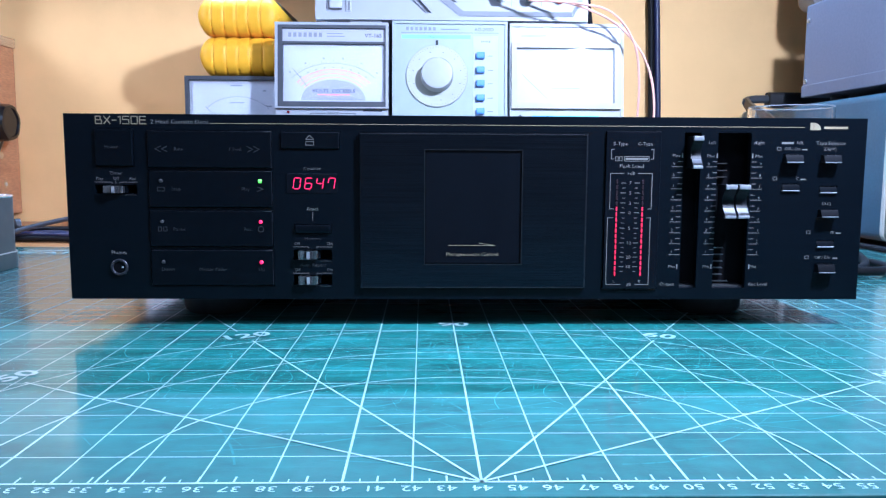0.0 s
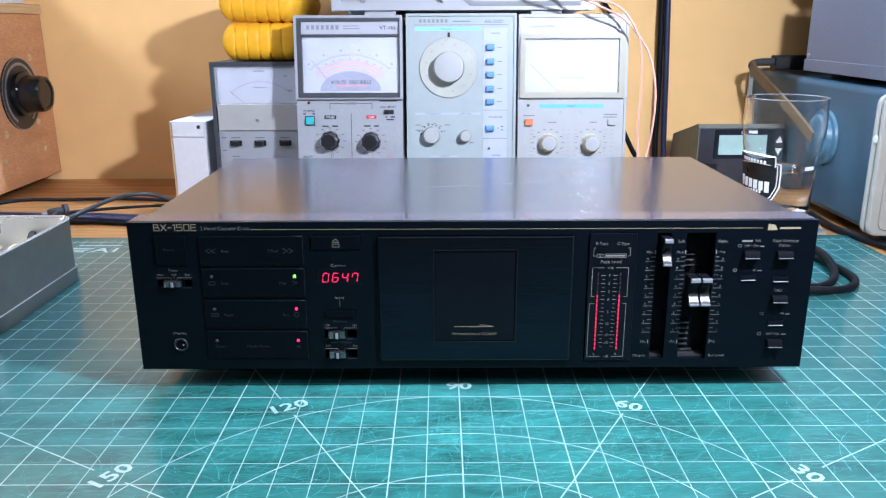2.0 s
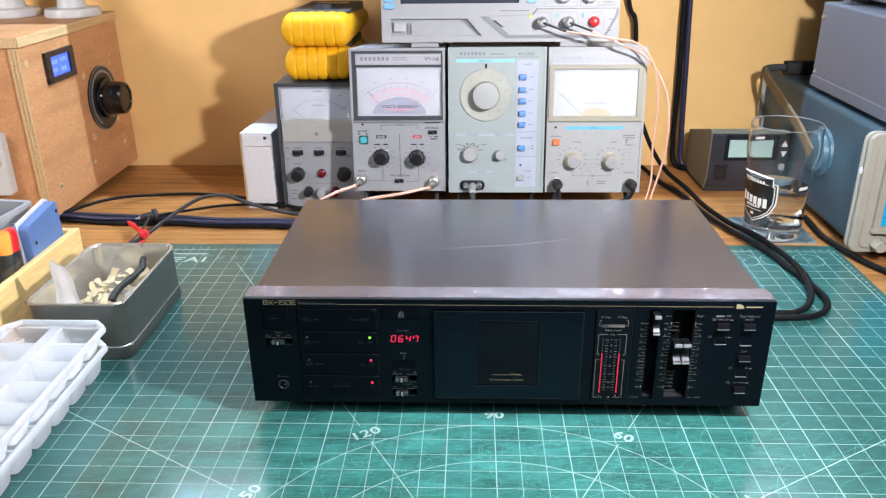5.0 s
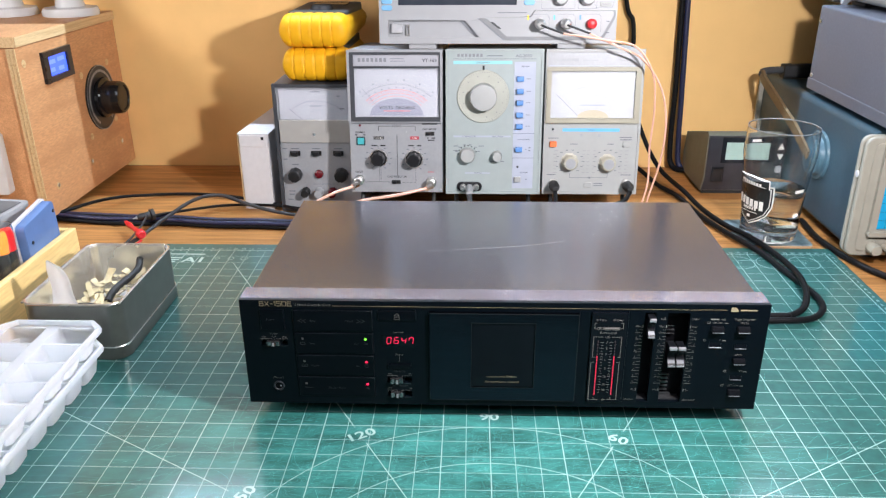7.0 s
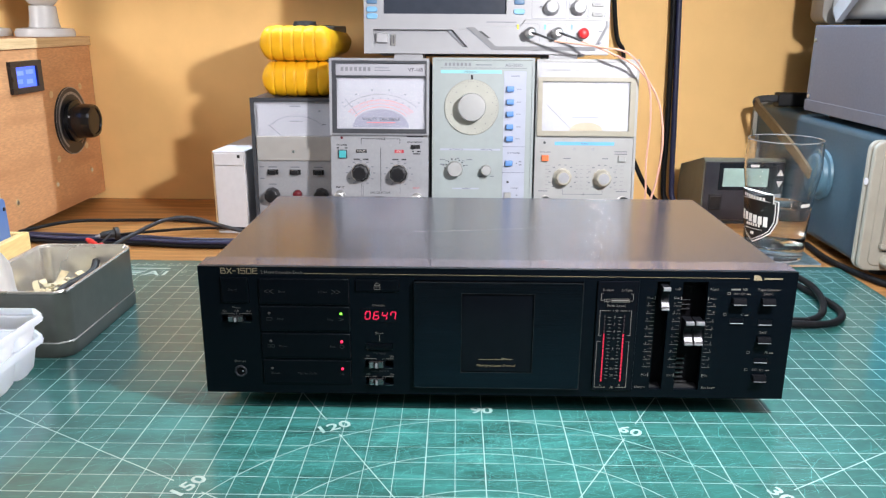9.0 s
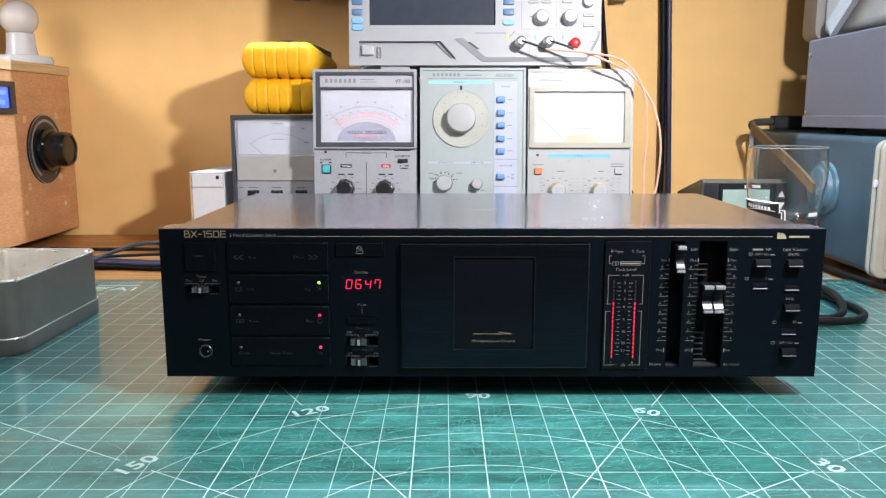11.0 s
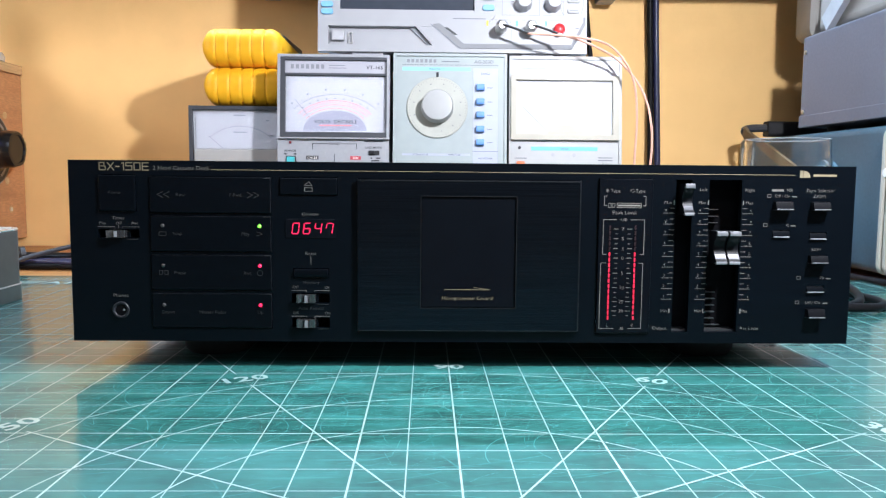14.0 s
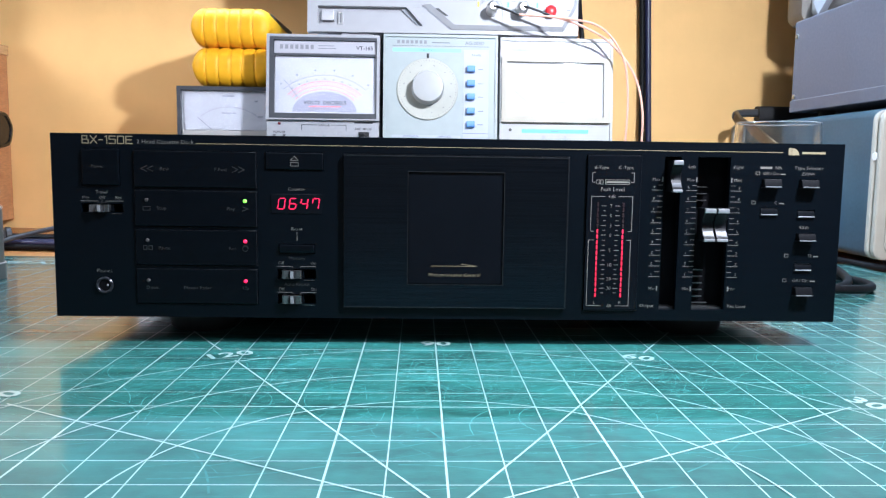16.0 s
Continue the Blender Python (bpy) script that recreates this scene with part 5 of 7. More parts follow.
FS(bm, arc(-1.5, 98, 60, 42, 138, 40, 47), 0.35, -2.1), FS(bm, arc(-1.5, 98, 46, 42, 138, 40, 36), 0.3, -2.1)
bars(bm, [(-18, 15, 121)], 1.4, -2.1)
# scale ink kept pale: the glare over this face is put into its colour
part("scale", bm, surface("glare_pale_scale", (0.24, 0.26, 0.32), 0.6), mf)
part("pivot_cover", prism(B(), "y", [(u * MM, v * MM) for u, v in arc(0, 104.3, 21, 0, 180, 30, 10.5)], -2.1 * MM, -3.0 * MM), PIVOTCARD, mf)
part("needle", FS(B(), [(-50, 136), (-20, 107)], 0.5, -3.2), PALEINK, mf)
part("meter_glass", fbox(-56.4, 53.4, 104.1, 165.4, -5.0, -4.4), METERGLASS, m3).visible_shadow = False
part("pilot_lamp", turned(-54 + o, 89, [(1.7, -1.4), (1.7, -2.4), (0.3, -2.8)], 14), DMMGREY, m3)
part("blue_strip", bars(B(), [(-41 + o, 35 + o, 88)], 4.4, -1.7), SKYPRINT, m3)
bm = B()
FT(bm, "RANGE", -3 + o, 88, 2.6, -1.85)
FS(bm, [(-29 + o, 29), (-29 + o, 23), (22 + o, 23), (22 + o, 29)], 0.5, -1.7)
bars(bm, [(-3 + o, -1 + o, 23)], 2.2, -1.8)
for cu0 in (-30 + o, 21 + o):
    for q in range(12):
        a = radians(-50 + 25.5 * q)
        cu, cv = cu0 + 18 * math.cos(a), 45 + 16 * math.sin(a)
        bars(bm, [(cu - 1.5, cu + 1.5, cv)], 0.9, -1.7)
bars(bm, [(-60 + o, -46 + o, 77), (-30 + o, -20 + o, 69), (20 + o, 28 + o, 69), (36 + o, 52 + o, 78), (36 + o, 52 + o, 75), (4 + o, 16 + o, 15), (4 + o, 16 + o, 12), (-60 + o, -48 + o, 27), (40 + o, 54 + o, 27)], 1.0, -1.7)
part("legend_lettering", bm, PALEINK, m3)
for u0, u1 in ((-52, -46), (-13, -9), (-7, -3), (1, 5), (37, 41), (44, 49)):
    bm = B()
    for q in range(7):
        bars(bm, [(u0 + o, u1 + o - (q % 3) * 0.8, 60 - 5 * q)], 0.9, -1.7)
    part("range_table", bm, SMALLPRINT, m3)
for u in (-16 + o, 8 + o):
    part("adjuster", turned(u, 81, [(2.2, -1.4), (2.2, -2.2), (1.4, -2.2), (0.3, -1.8)], 16), GREYPLASTIC, m3)
part("power_button", fbox(-57.5 + o, -48.5 + o, 65.5, 73, -6, -1.4, 0.6), ORANGE, m3, "orange power button")
part("mode_button", fbox(40.5 + o, 50 + o, 65.5, 73, -5, -1.4, 0.6), WHITEPLASTIC, m3)
part("selector_button", fbox(-9 + o, 1 + o, 9.5, 17, -4, -1.4, 0.6), WHITEPLASTIC, m3)
for u, v in ((-30 + o, 45), (21 + o, 44)):
    k = part("range_knob", turned(u, v, [(12, -1.4), (12, -4), (10.6, -4.4), (9.6, -15), (8.5, -17), (0.3, -17.1)], 40, 20, 0.06), IVORY, m3, "ivory fluted range knob")
    part("knob_cap", turned(u, v, [(6.8, -17), (6.6, -17.8), (0.3, -17.9)], 24), SILVERPANEL, k)
for u in (-51 + o, 48 + o):
    bnc(m3, u, 14, RUBBER)

# power supply under the multimeters
psu = thing("bench_power_supply", pose(-0.2375, 0.735, TOP), "grey bench power supply with a wide meter, partly in shadow", "power supply")
part("case", soft_block(B(), "y", 0.002, 0.097, 0.127, 0.190, 0.004, 0.20, 0.002, 0.0), DARKFRAME, psu)
for sx in (-0.045, 0.05):
    for sy in (0.02, 0.18):
        part("foot", lathe(B(), "z", sx, sy, [(0.006, 0.0001), (0.007, 0.003)], 12), RUBBER, psu)
part("front_frame", holed_plate(B(), "y", -0.0615, 0.0655, 0.003, 0.192, -0.004, 0.003, [(-0.0570, 0.0610, 0.008, 0.1875)]), DARKFRAME, psu)
part("front_plate", fbox(-56.8, 60.8, 8.2, 187.3, -0.5, 3), SILVERPANEL, psu)
mf = part("meter_face", fbox(-53, 57, 141.2, 184, -2.2, -0.4), BRIGHTPAPER, psu)
bm = B()
FS(bm, arc(0, 128, 48, 40, 140, 36, 40), 0.4, -2.35)
for k in range(21):
    a = radians(42 + 96 * k / 20)
    FS(bm, [(48 * math.cos(a), 128 + 40 * math.sin(a)), (50.5 * math.cos(a), 128 + 42 * math.sin(a))], 0.35, -2.35)
bars(bm, [(-9, 8, 161)], 1.2, -2.35)
bars(bm, [(-8, 6, 181), (30, 34, 175), (34, 40, 157), (46, 49, 165)], 1.6, -2.35)
part("scale", bm, PALEINK, mf)
part("needle", FS(B(), [(-38, 156), (-22, 142)], 0.4, -2.6), INK, mf)
part("meter_glass", fbox(-53.5, 57.5, 141, 184.4, -5, -4.5), METERGLASS, psu).visible_shadow = False
part("grey_band", fbox(-55.5, 60, 107.5, 140.5, -3.2, -0.4, 0.5), surface("warm_grey_panel", (0.36, 0.35, 0.335), 0.45, var=0.04), psu, "warm grey blank panel below the meter")
part("band_screw", turned(-6, 120, [(2.0, -3.1), (2.0, -3.9), (0.3, -4.1)], 12), CHROME, psu)
for u in (-36, -5, 27):
    sw = part("slide_switch", fbox(u - 7.5, u + 7.5, 87.5, 94.5, -1.5, -0.4, 0.2), CHASSIS, psu)
    part("lever", fbox(u - 4.5, u + 4.5, 88, 94, -7, -1.4, 0.5), BLACKKNOB, sw)
for u in (-38, 30):
    part("control_knob", turned(u, 59, [(10.5, -0.4), (10, -9), (9, -13), (7.5, -14), (0.3, -14.1)], 36, 18, 0.05), BLACKKNOB, psu, "black control knob")
part("pilot_lamp", turned(-3, 60, [(6.5, -0.4), (6.5, -3), (5.5, -6), (3, -7.6), (0.3, -8)], 24), surface("dark_red_lens", (0.12, 0.006, 0.012), 0.2), psu, "dark red pilot lens")
for u, m in ((-24, CHASSIS), (-4, GREYPLASTIC), (16, surface("dark_red_lens", (0.12, 0.006, 0.012), 0.2))):
    part("terminal", turned(u, 33, [(6.5, -0.4), (6.5, -8), (5.8, -9), (5.8, -16), (0.3, -16.2)], 24, 12, 0.05), m, psu)
bm = B()
bars(bm, [(-42, -30, 98), (-11, 1, 98), (21, 33, 98), (-54, -48, 98), (-54, -48, 82), (-42, -32, 74), (-50, -40, 33), (-50, -42, 28), (-52, -44, 20)], 1.3, -0.65)
FS(bm, [(-12, 46), (-12, 44), (24, 44), (24, 46)], 0.4, -0.65)
part("legend_lettering", bm, PALEINK, psu)

# white carton behind it
carton = thing("cardboard_box", pose(-0.3365, 0.745, TOP, 0, 0, -4.5), "small white cardboard box standing beside the power supply", "box")
part("box_body", box(B(), -0.022, 0.022, 0.0, 0.165, 0.0, 0.116, 0.0008), CARDWHITE, carton)
part("tuck_flap", box(B(), -0.0205, 0.0205, -0.0022, -0.0003, 0.098, 0.1150, 0.0005), CARDWHITE, carton)
part("flap_slot", box(B(), 0.0125, 0.0165, -0.0027, -0.0023, 0.1085, 0.1130), CHASSIS, carton)
part("lid_flap", box(B(), -0.0235, 0.0232, -0.0012, 0.166, 0.1155, 0.1175, 0.0006), CARDWHITE, carton)
part("cut_edge", box(B(), -0.0238, -0.0221, -0.0014, 0.003, 0.001, 0.114), CARDEDGE, carton)


# multimeters in ribbed yellow holsters, lying on the power supply
def multimeter(z, dx, rz):
    t = thing("multimeter", pose(-0.2365 + dx, 0.733, z, 0, 0, rz), "multimeter in a ribbed yellow rubber holster, lying on its back", "multimeter", "stacked multimeters")
    W, H, D = 0.0970, 0.0460, 0.19
    grooves = (-0.031, -0.0165, -0.002, 0.0125, 0.027)
    rings = []
    n = 72
    for i in range(n + 1):
        x = W / 2 * math.sin(math.pi / 2 * (2 * i / n - 1)) if i in (0, n) else -W / 2 + W * i / n
        e = max(0.0, abs(x) - (W / 2 - 0.021)) / 0.021
        s = max(0.06, math.sqrt(max(0.0, 1 - e ** 3.2)))
        dip = 0.0017 * max(math.exp(-((x - g) / 0.0011) ** 2) for g in grooves)
        puff = 0.0004 * math.cos(2 * math.pi * (x - grooves[0]) / 0.0145)
        hh = H / 2 * s - dip - puff * 0.5
        pts = []
        for k in range(24):
            a = math.pi / 2 + math.pi * k / 23
            pts.append((0.020 * (1 + math.cos(a) * (1 - dip * 40)) + 0.012 * (1 - s), H / 2 + hh * math.copysign(abs(math.sin(a)) ** 0.72, math.sin(a))))
        pts += [(D - 0.01 - 0.01 * (1 - s), H / 2 - hh * 0.8), (D - 0.01 * (1 - s) - 0.002, H / 2 - hh * 0.4), (D - 0.01 * (1 - s) - 0.002, H / 2 + hh * 0.45), (D - 0.01 - 0.01 * (1 - s), H / 2 + hh * 0.62), (0.05, H / 2 + hh * 0.93)]
        rings.append((pts, x))
    part("holster", loft(B(), "x", rings), YELLOW, t, "ribbed yellow rubber holster")
    part("meter_body", soft_block(B(), "z", 0.0, 0.108, 0.084, 0.152, 0.012, H * 0.60, H * 0.985, 0.002), DMMGREY, t)
    part("display", box(B(), -0.026, 0.026, 0.13, 0.165, H * 0.986, H * 1.0, 0.001), SCREENBLACK, t)
    part("selector", lathe(B(), "z", 0.0, 0.075, [(0.017, H * 0.98), (0.015, H * 1.12), (0.002, H * 1.14)], 24), CHASSIS, t)
    return t


multimeter(0.1903, 0.002, 1.0)
multimeter(0.2366, 0.000, -1.5)

# digital oscilloscope standing on the three instruments
sc = thing("digital_oscilloscope", pose(0.0155, 0.7000, 0.2490, LEAN_BACK), "white digital oscilloscope with dark screen, resting on the meters", "oscilloscope")
part("case", soft_block(B(), "y", 0, 0.080, 0.302, 0.150, 0.012, 0.115, 0.006, 0.004), SCOPEWHITE, sc)
front = part("front_bezel", holed_plate(B(), "y", -0.155, 0.155, 0.0, 0.160, -0.004, 0.0065, [(-0.130, 0.025, 0.0488, 0.150), (-0.143, -0.0234, 0.0083, 0.0297)]), SCOPEWHITE, sc)
part("screen", box(B(), -0.131, 0.026, 0.0005, 0.003, 0.0482, 0.151), SCOPESCREEN, sc, "dark switched-off screen")
part("recess_back", box(B(), -0.144, -0.0225, 0.004, 0.0064, 0.0075, 0.0305), SCOPEWHITE, sc)
part("recess_slope", prism(B(), "y", [(-0.0425, 0.0296), (-0.0235, 0.0296), (-0.0235, 0.0084)], -0.0038, 0.0039), SCOPEWHITE, sc)
# grey for slopes of the white front: their shade is put into the colour
SHOULDER = surface("shaded_slope_grey", (0.24, 0.25, 0.28), 0.45, var=0.04)
part("recess_shade_edge", prism(B(), "y", [(-0.0500, 0.0294), (-0.0430, 0.0294), (-0.0242, 0.0086), (-0.0275, 0.0086)], 0.0015, 0.0038), SHOULDER, sc, "sloping end of the recess, its shade painted grey")
part("power_key", box(B(), -0.1395, -0.125, -0.002, 0.0039, 0.0135, 0.0255, 0.001), surface("pale_grey_key", (0.40, 0.40, 0.42), 0.4), sc)
part("usb_port", holed_plate(B(), "y", -0.1205, -0.1155, 0.0105, 0.0240, 0.001, 0.0039, [(-0.1192, -0.1168, 0.0118, 0.0227)]), CHROME, sc)
apron = [(-0.0239, 0.0323), (0.0095, 0.0048), (0.1380, 0.0048), (0.1535, 0.0340), (0.1535, 0.0420), (0.048, 0.0420), (0.043, 0.0345)]
inset = [(-0.0150, 0.0323), (0.0125, 0.0092), (0.1355, 0.0092), (0.1495, 0.0345), (0.1495, 0.0412), (0.0485, 0.0412), (0.0435, 0.0338)]
bm = B()
rings = [[bm.verts.new((u, y, v)) for u, v in pts] for pts, y in ((apron, -0.0041), (apron, -0.0052), (inset, -0.0085))]
for r0, r1 in zip(rings, rings[1:]):
    for i in range(7):
        bm.faces.new((r0[i], r0[(i + 1) % 7], r1[(i + 1) % 7], r1[i]))
bm.faces.new(rings[0]), bm.faces.new(rings[-1])
ramp = part("input_apron", bm, SCOPEWHITE, sc, "raised white input apron with bevelled edge")
part("apron_edge", prism(B(), "y", [(-0.0262, 0.0323), (-0.0240, 0.0323), (0.0094, 0.0048), (0.0072, 0.0048)], -0.0041, -0.0047), SHOULDER, sc, "strip painted grey as shade beside the apron")
part("vent_slot", prism(B(), "y", [(-0.0098, 0.0275), (-0.0058, 0.0275), (0.0056, 0.0190), (0.0016, 0.0190)], -0.0080, -0.0088), DMMGREY, sc)
for v in (0.0645, 0.0770, 0.0895, 0.1020, 0.1145):
    for u in (-0.1445, 0.041):
        part("soft_key", box(B(), u - 0.0065, u + 0.0065, -0.0065, -0.0039, v - 0.004, v + 0.004, 0.0012), surface("steel_blue_key", (0.085, 0.165, 0.29), 0.4), sc, "steel blue soft key")
for v, u in ((0.0538, -0.1445), (0.0455, -0.1445), (0.0520, 0.041)):
    part("arrow_key", soft_block(B(), "y", u, v, 0.014, 0.0068, 0.003, -0.0039, -0.0065, 0.0008), SKYBTN, sc, "pale blue arrow key")
for u in (0.0812, 0.1155):
    k = part("scale_knob", turned(u / MM, 57, [(10.0, -4.1), (9.6, -7), (8.8, -8), (8.2, -17), (7.2, -18.5), (0.3, -18.6)], 40, 20, 0.04), SCOPEWHITE, sc, "white ribbed scale knob")
for u, v in ((0.138, 0.076), (0.138, 0.100), (0.078, 0.10), (0.112, 0.10)):
    part("position_knob", turned(u / MM, v / MM, [(7.0, -4.1), (6.6, -10), (5.8, -12.5), (0.3, -12.6)], 32, 16, 0.04), SCOPEWHITE, sc)
for u, v, w in ((0.1395, 0.0615, 0.014), (0.1395, 0.0495, 0.014), (0.072, 0.078, 0.013), (0.088, 0.078, 0.013), (0.113, 0.078, 0.012)):
    part("function_key", soft_block(B(), "y", u, v, w, 0.0055, 0.0015, -0.0039, -0.006, 0.0006), WHITEPLASTIC, sc)
bm = B()
for pts in ([(57, 44), (57, 90), (100, 90), (100, 44)], [(104, 44), (104, 90), (124, 90), (124, 54), (128, 44)], [(128, 56), (128, 45), (148, 45), (151, 56), (151, 66), (128, 66)]):
    FS(bm, pts, 0.35, -4.15, True)
bars(bm, [(0, 38, 39.2)], 0.9, -4.15)
bars(bm, [(135, 144, 61.5), (135, 144, 49.5), (67, 77, 78), (83, 93, 78)], 0.6, -6.1)
for u in (54, 88, 121):
    FS(bm, [(u - 11, 37), (u + 10, 37), (u + 13, 33), (u + 13, 15)], 0.3, -8.6)
bars(bm, [(67, 70, 58), (141, 145, 28), (141, 145, 14)], 1.2, -8.6)
part("panel_print", bm, PALEINK, sc)
for u, m in ((39.5, surface("yellow_mark", (0.75, 0.62, 0.05), 0.5)), (73.5, SKYPRINT), (107, BLUEBTN)):
    part("channel_mark", bars(B(), [(u - 1.2, u + 1.2, 33)], 6.0, -8.65), m, sc)
for u in (0.0545, 0.088):
    bnc(sc, u / MM, 25.5)
part("protective_cap", turned(121.5, 25.0, [(6.6, -7.0), (6.6, -16), (5.6, -18.5), (3, -19.5), (0.3, -19.6)], 28), REDPLASTIC, sc, "glossy red connector cap")
for u0, u1 in ((-0.117, -0.080), (0.080, 0.117)):
    part("foot", box(B(), u0, u1, 0.001, 0.030, -0.0065, 0.0015, 0.001), SCOPEWHITE, sc)
    part("foot", box(B(), u0, u1, 0.088, 0.104, -0.0065, 0.0065, 0.001), SCOPEWHITE, sc)

# ---------------------------------------------------------------- plywood lamp tester at the side
wb = thing("plywood_lamp_tester", pose(-0.615, 0.662, TOP - 0.001), "home-made plywood cabinet with blue display, dial and two lamp holders", "lamp tester")
part("side_panel", box(B(), -0.0125, 0.0, 0.0, 0.304, 0.0145, 0.253, 0.0008), PLYFACE, wb, "veneered plywood side with screws")
bm = B()
for k in range(5):
    box(bm, -0.0122 + 0.0025 * k, -0.0122 + 0.0025 * k + (0.0016 if k % 2 else 0.0022), -0.0012, 0.0002, 0.0150, 0.2528)
part("ply_edge", bm, PLYEDGE, wb, "layered plywood edge")
part("front_board", box(B(), -0.30, -0.0127, 0.004, 0.016, 0.0165, 0.253, 0.0006), PLYFACE, wb)
part("back_board", box(B(), -0.30, -0.0127, 0.281, 0.293, 0.0165, 0.253, 0.0006), PLYFACE, wb)
part("far_side_panel", box(B(), -0.313, -0.3005, 0.0, 0.297, 0.0165, 0.253, 0.0008), PLYFACE, wb)
lid = part("top_board", box(B(), -0.315, 0.001, 0.001, 0.306, 0.2535, 0.2675, 0.0010), PLYFACE, wb)
part("lid_edge", box(B(), 0.0012, 0.0017, 0.0015, 0.3055, 0.2540, 0.2672), PLYEDGE, lid, "pale plywood lid edge")
part("lid_edge", box(B(), -0.3148, 0.0008, 0.0002, 0.0008, 0.2540, 0.2672), PLYEDGE, lid, "pale plywood lid edge")
for fx in (-0.28, -0.045):
    for fy in (0.04, 0.26):
        part("foot", lathe(B(), "z", fx, fy, [(0.012, 0.0012), (0.015, 0.0160)], 20), RUBBER, wb)
lcd = part("display_bezel", holed_plate(B(), "x", 0.057, 0.137, 0.195, 0.238, 0.0002, 0.005, [(0.070, 0.124, 0.2025, 0.2305)]), BLACKKNOB, wb, "black frame of the energy display")
part("display_screen", box(B(), 0.0003, 0.0022, 0.0705, 0.1235, 0.203, 0.230), LCDBLUE, lcd, "glowing blue screen")
bm = B()
for u, v, w, h in ((0.074, 0.219, 0.018, 0.006), (0.098, 0.220, 0.020, 0.006), (0.074, 0.208, 0.014, 0.006), (0.098, 0.207, 0.016, 0.006)):
    flat(bm, "x", u, u + w, v, v + h, 0.0024)
part("screen_figures", bm, LCDLIGHT, lcd, "unreadable bright figures on the screen")
ring = part("dial_ring", lathe(B(), "x", 0.213, 0.143, [(0.051, 0.0002), (0.051, 0.0020), (0.0495, 0.0028), (0.002, 0.0028)], 64), BLACKKNOB, wb, "black dial plate with worn silver scale")
bm = B()
stroke(bm, "x", arc(0.213, 0.143, 0.0503, 0, 360, 64), 0.0030, 0.0012)
stroke(bm, "x", arc(0.213, 0.143, 0.042, -60, 240, 48), 0.0030, 0.0040)
part("dial_scale", bm, surface("worn_silver_print", (0.30, 0.29, 0.28), 0.45, var=0.3, scale=300), ring)
kb = part("control_knob", lathe(B(), "x", 0.213, 0.143, [(0.031, 0.0032), (0.032, 0.006), (0.032, 0.010), (0.0265, 0.012), (0.0255, 0.034), (0.0240, 0.038), (0.020, 0.0385), (0.0195, 0.0368), (0.002, 0.0368)], 48, 12, 0.035), surface("gloss_bakelite", (0.010, 0.010, 0.011), 0.16, var=0.1), wb, "glossy black bakelite control knob")
part("pointer_dot", lathe(B(), "x", 0.186, 0.152, [(0.0017, 0.010), (0.0017, 0.0115), (0.0003, 0.012)], 10), PORCELAIN, kb)
for u, v in ((0.163, 0.187), (0.255, 0.192), (0.162, 0.092), (0.262, 0.058), (0.254, 0.099), (0.148, 0.056), (0.037, 0.053), (0.014, 0.231)):
    s = part("wood_plug", lathe(B(), "x", u, v, [(0.0052, 0.0), (0.0052, 0.0006), (0.0032, 0.0007), (0.0005, 0.0002)], 16), PLYEDGE, wb, "pale countersunk screw hole")
    part("screw_head", lathe(B(), "x", u, v, [(0.0030, 0.0005), (0.0028, 0.0012), (0.0004, 0.0014)], 12), CHROME if v < 0.07 else PLYEDGE, s)
sk = part("mains_socket", soft_block(B(), "y", -0.088, 0.097, 0.086, 0.088, 0.006, 0.004, -0.009, 0.002), PORCELAIN, wb, "white mains socket plate")
part("socket_screw", lathe(B(), "y", -0.053, 0.10, [(0.003, -0.0088), (0.003, -0.0096), (0.0005, -0.0098)], 12), CHROME, sk)
part("toggle_switch", lathe(B(), "z", -0.115, 0.10, [(0.009, 0.2676), (0.009, 0.271), (0.004, 0.272), (0.0025, 0.292), (0.001, 0.293)], 16), PORCELAIN, wb)
for bx, by in ((-0.038, 0.245), (-0.138, 0.247)):
    holder = part("lamp_holder", lathe(B(), "z", bx, by, [(0.042, 0.2678), (0.0425, 0.274), (0.040, 0.2795), (0.0225, 0.281), (0.0205, 0.290), (0.0190, 0.312), (0.0175, 0.313), (0.0165, 0.309)], 40), PORCELAIN, wb, "white lamp holder")
    bulb = B()
    prof = [(0.0125, 0.309), (0.0145, 0.313)] + [(0.0262 * math.cos(radians(a)), 0.3345 + 0.0262 * math.sin(radians(a))) for a in range(-52, 91, 8)]
    lathe(bulb, "z", bx, by, prof, 36)
    part("bulb", bulb, FROSTED, holder, "frosted round light bulb, unlit")

# ---------------------------------------------------------------- tin with scraps
tin = thing("metal_tin", pose(-0.408, 0.380, 0), "open rectangular metal tin holding tissue and small scraps", "tin")


def tin_wall(w, d, r, z0, z1, th):
    bm = B()
    loft(bm, "z", [(rrect(0, 0, w, d, r, 7), z0), (rrect(0, 0, w, d, r, 7), z1), (rrect(0, 0, w - th, d - th, r - th / 2, 7), z1), (rrect(0, 0, w - 2 * th, d - 2 * th, r - th, 7), z1 - th), (rrect(0, 0, w - 2 * th, d - 2 * th, r - th, 7), z0 + th)])
    return bm


part("tin_body", tin_wall(0.098, 0.153, 0.014, 0.0003, 0.060, 0.0012), TINPAINT, tin)
part("tin_lining", tin_wall(0.0952, 0.1502, 0.0127, 0.0018, 0.0592, 0.0007), TINPLATE, tin, "bare tin-plate inside")
part("lid_band", tin_wall(0.1005, 0.1555, 0.0152, 0.0005, 0.0135, 0.0011), TINPAINT, tin, "lid pushed under the tin")
bm = B()
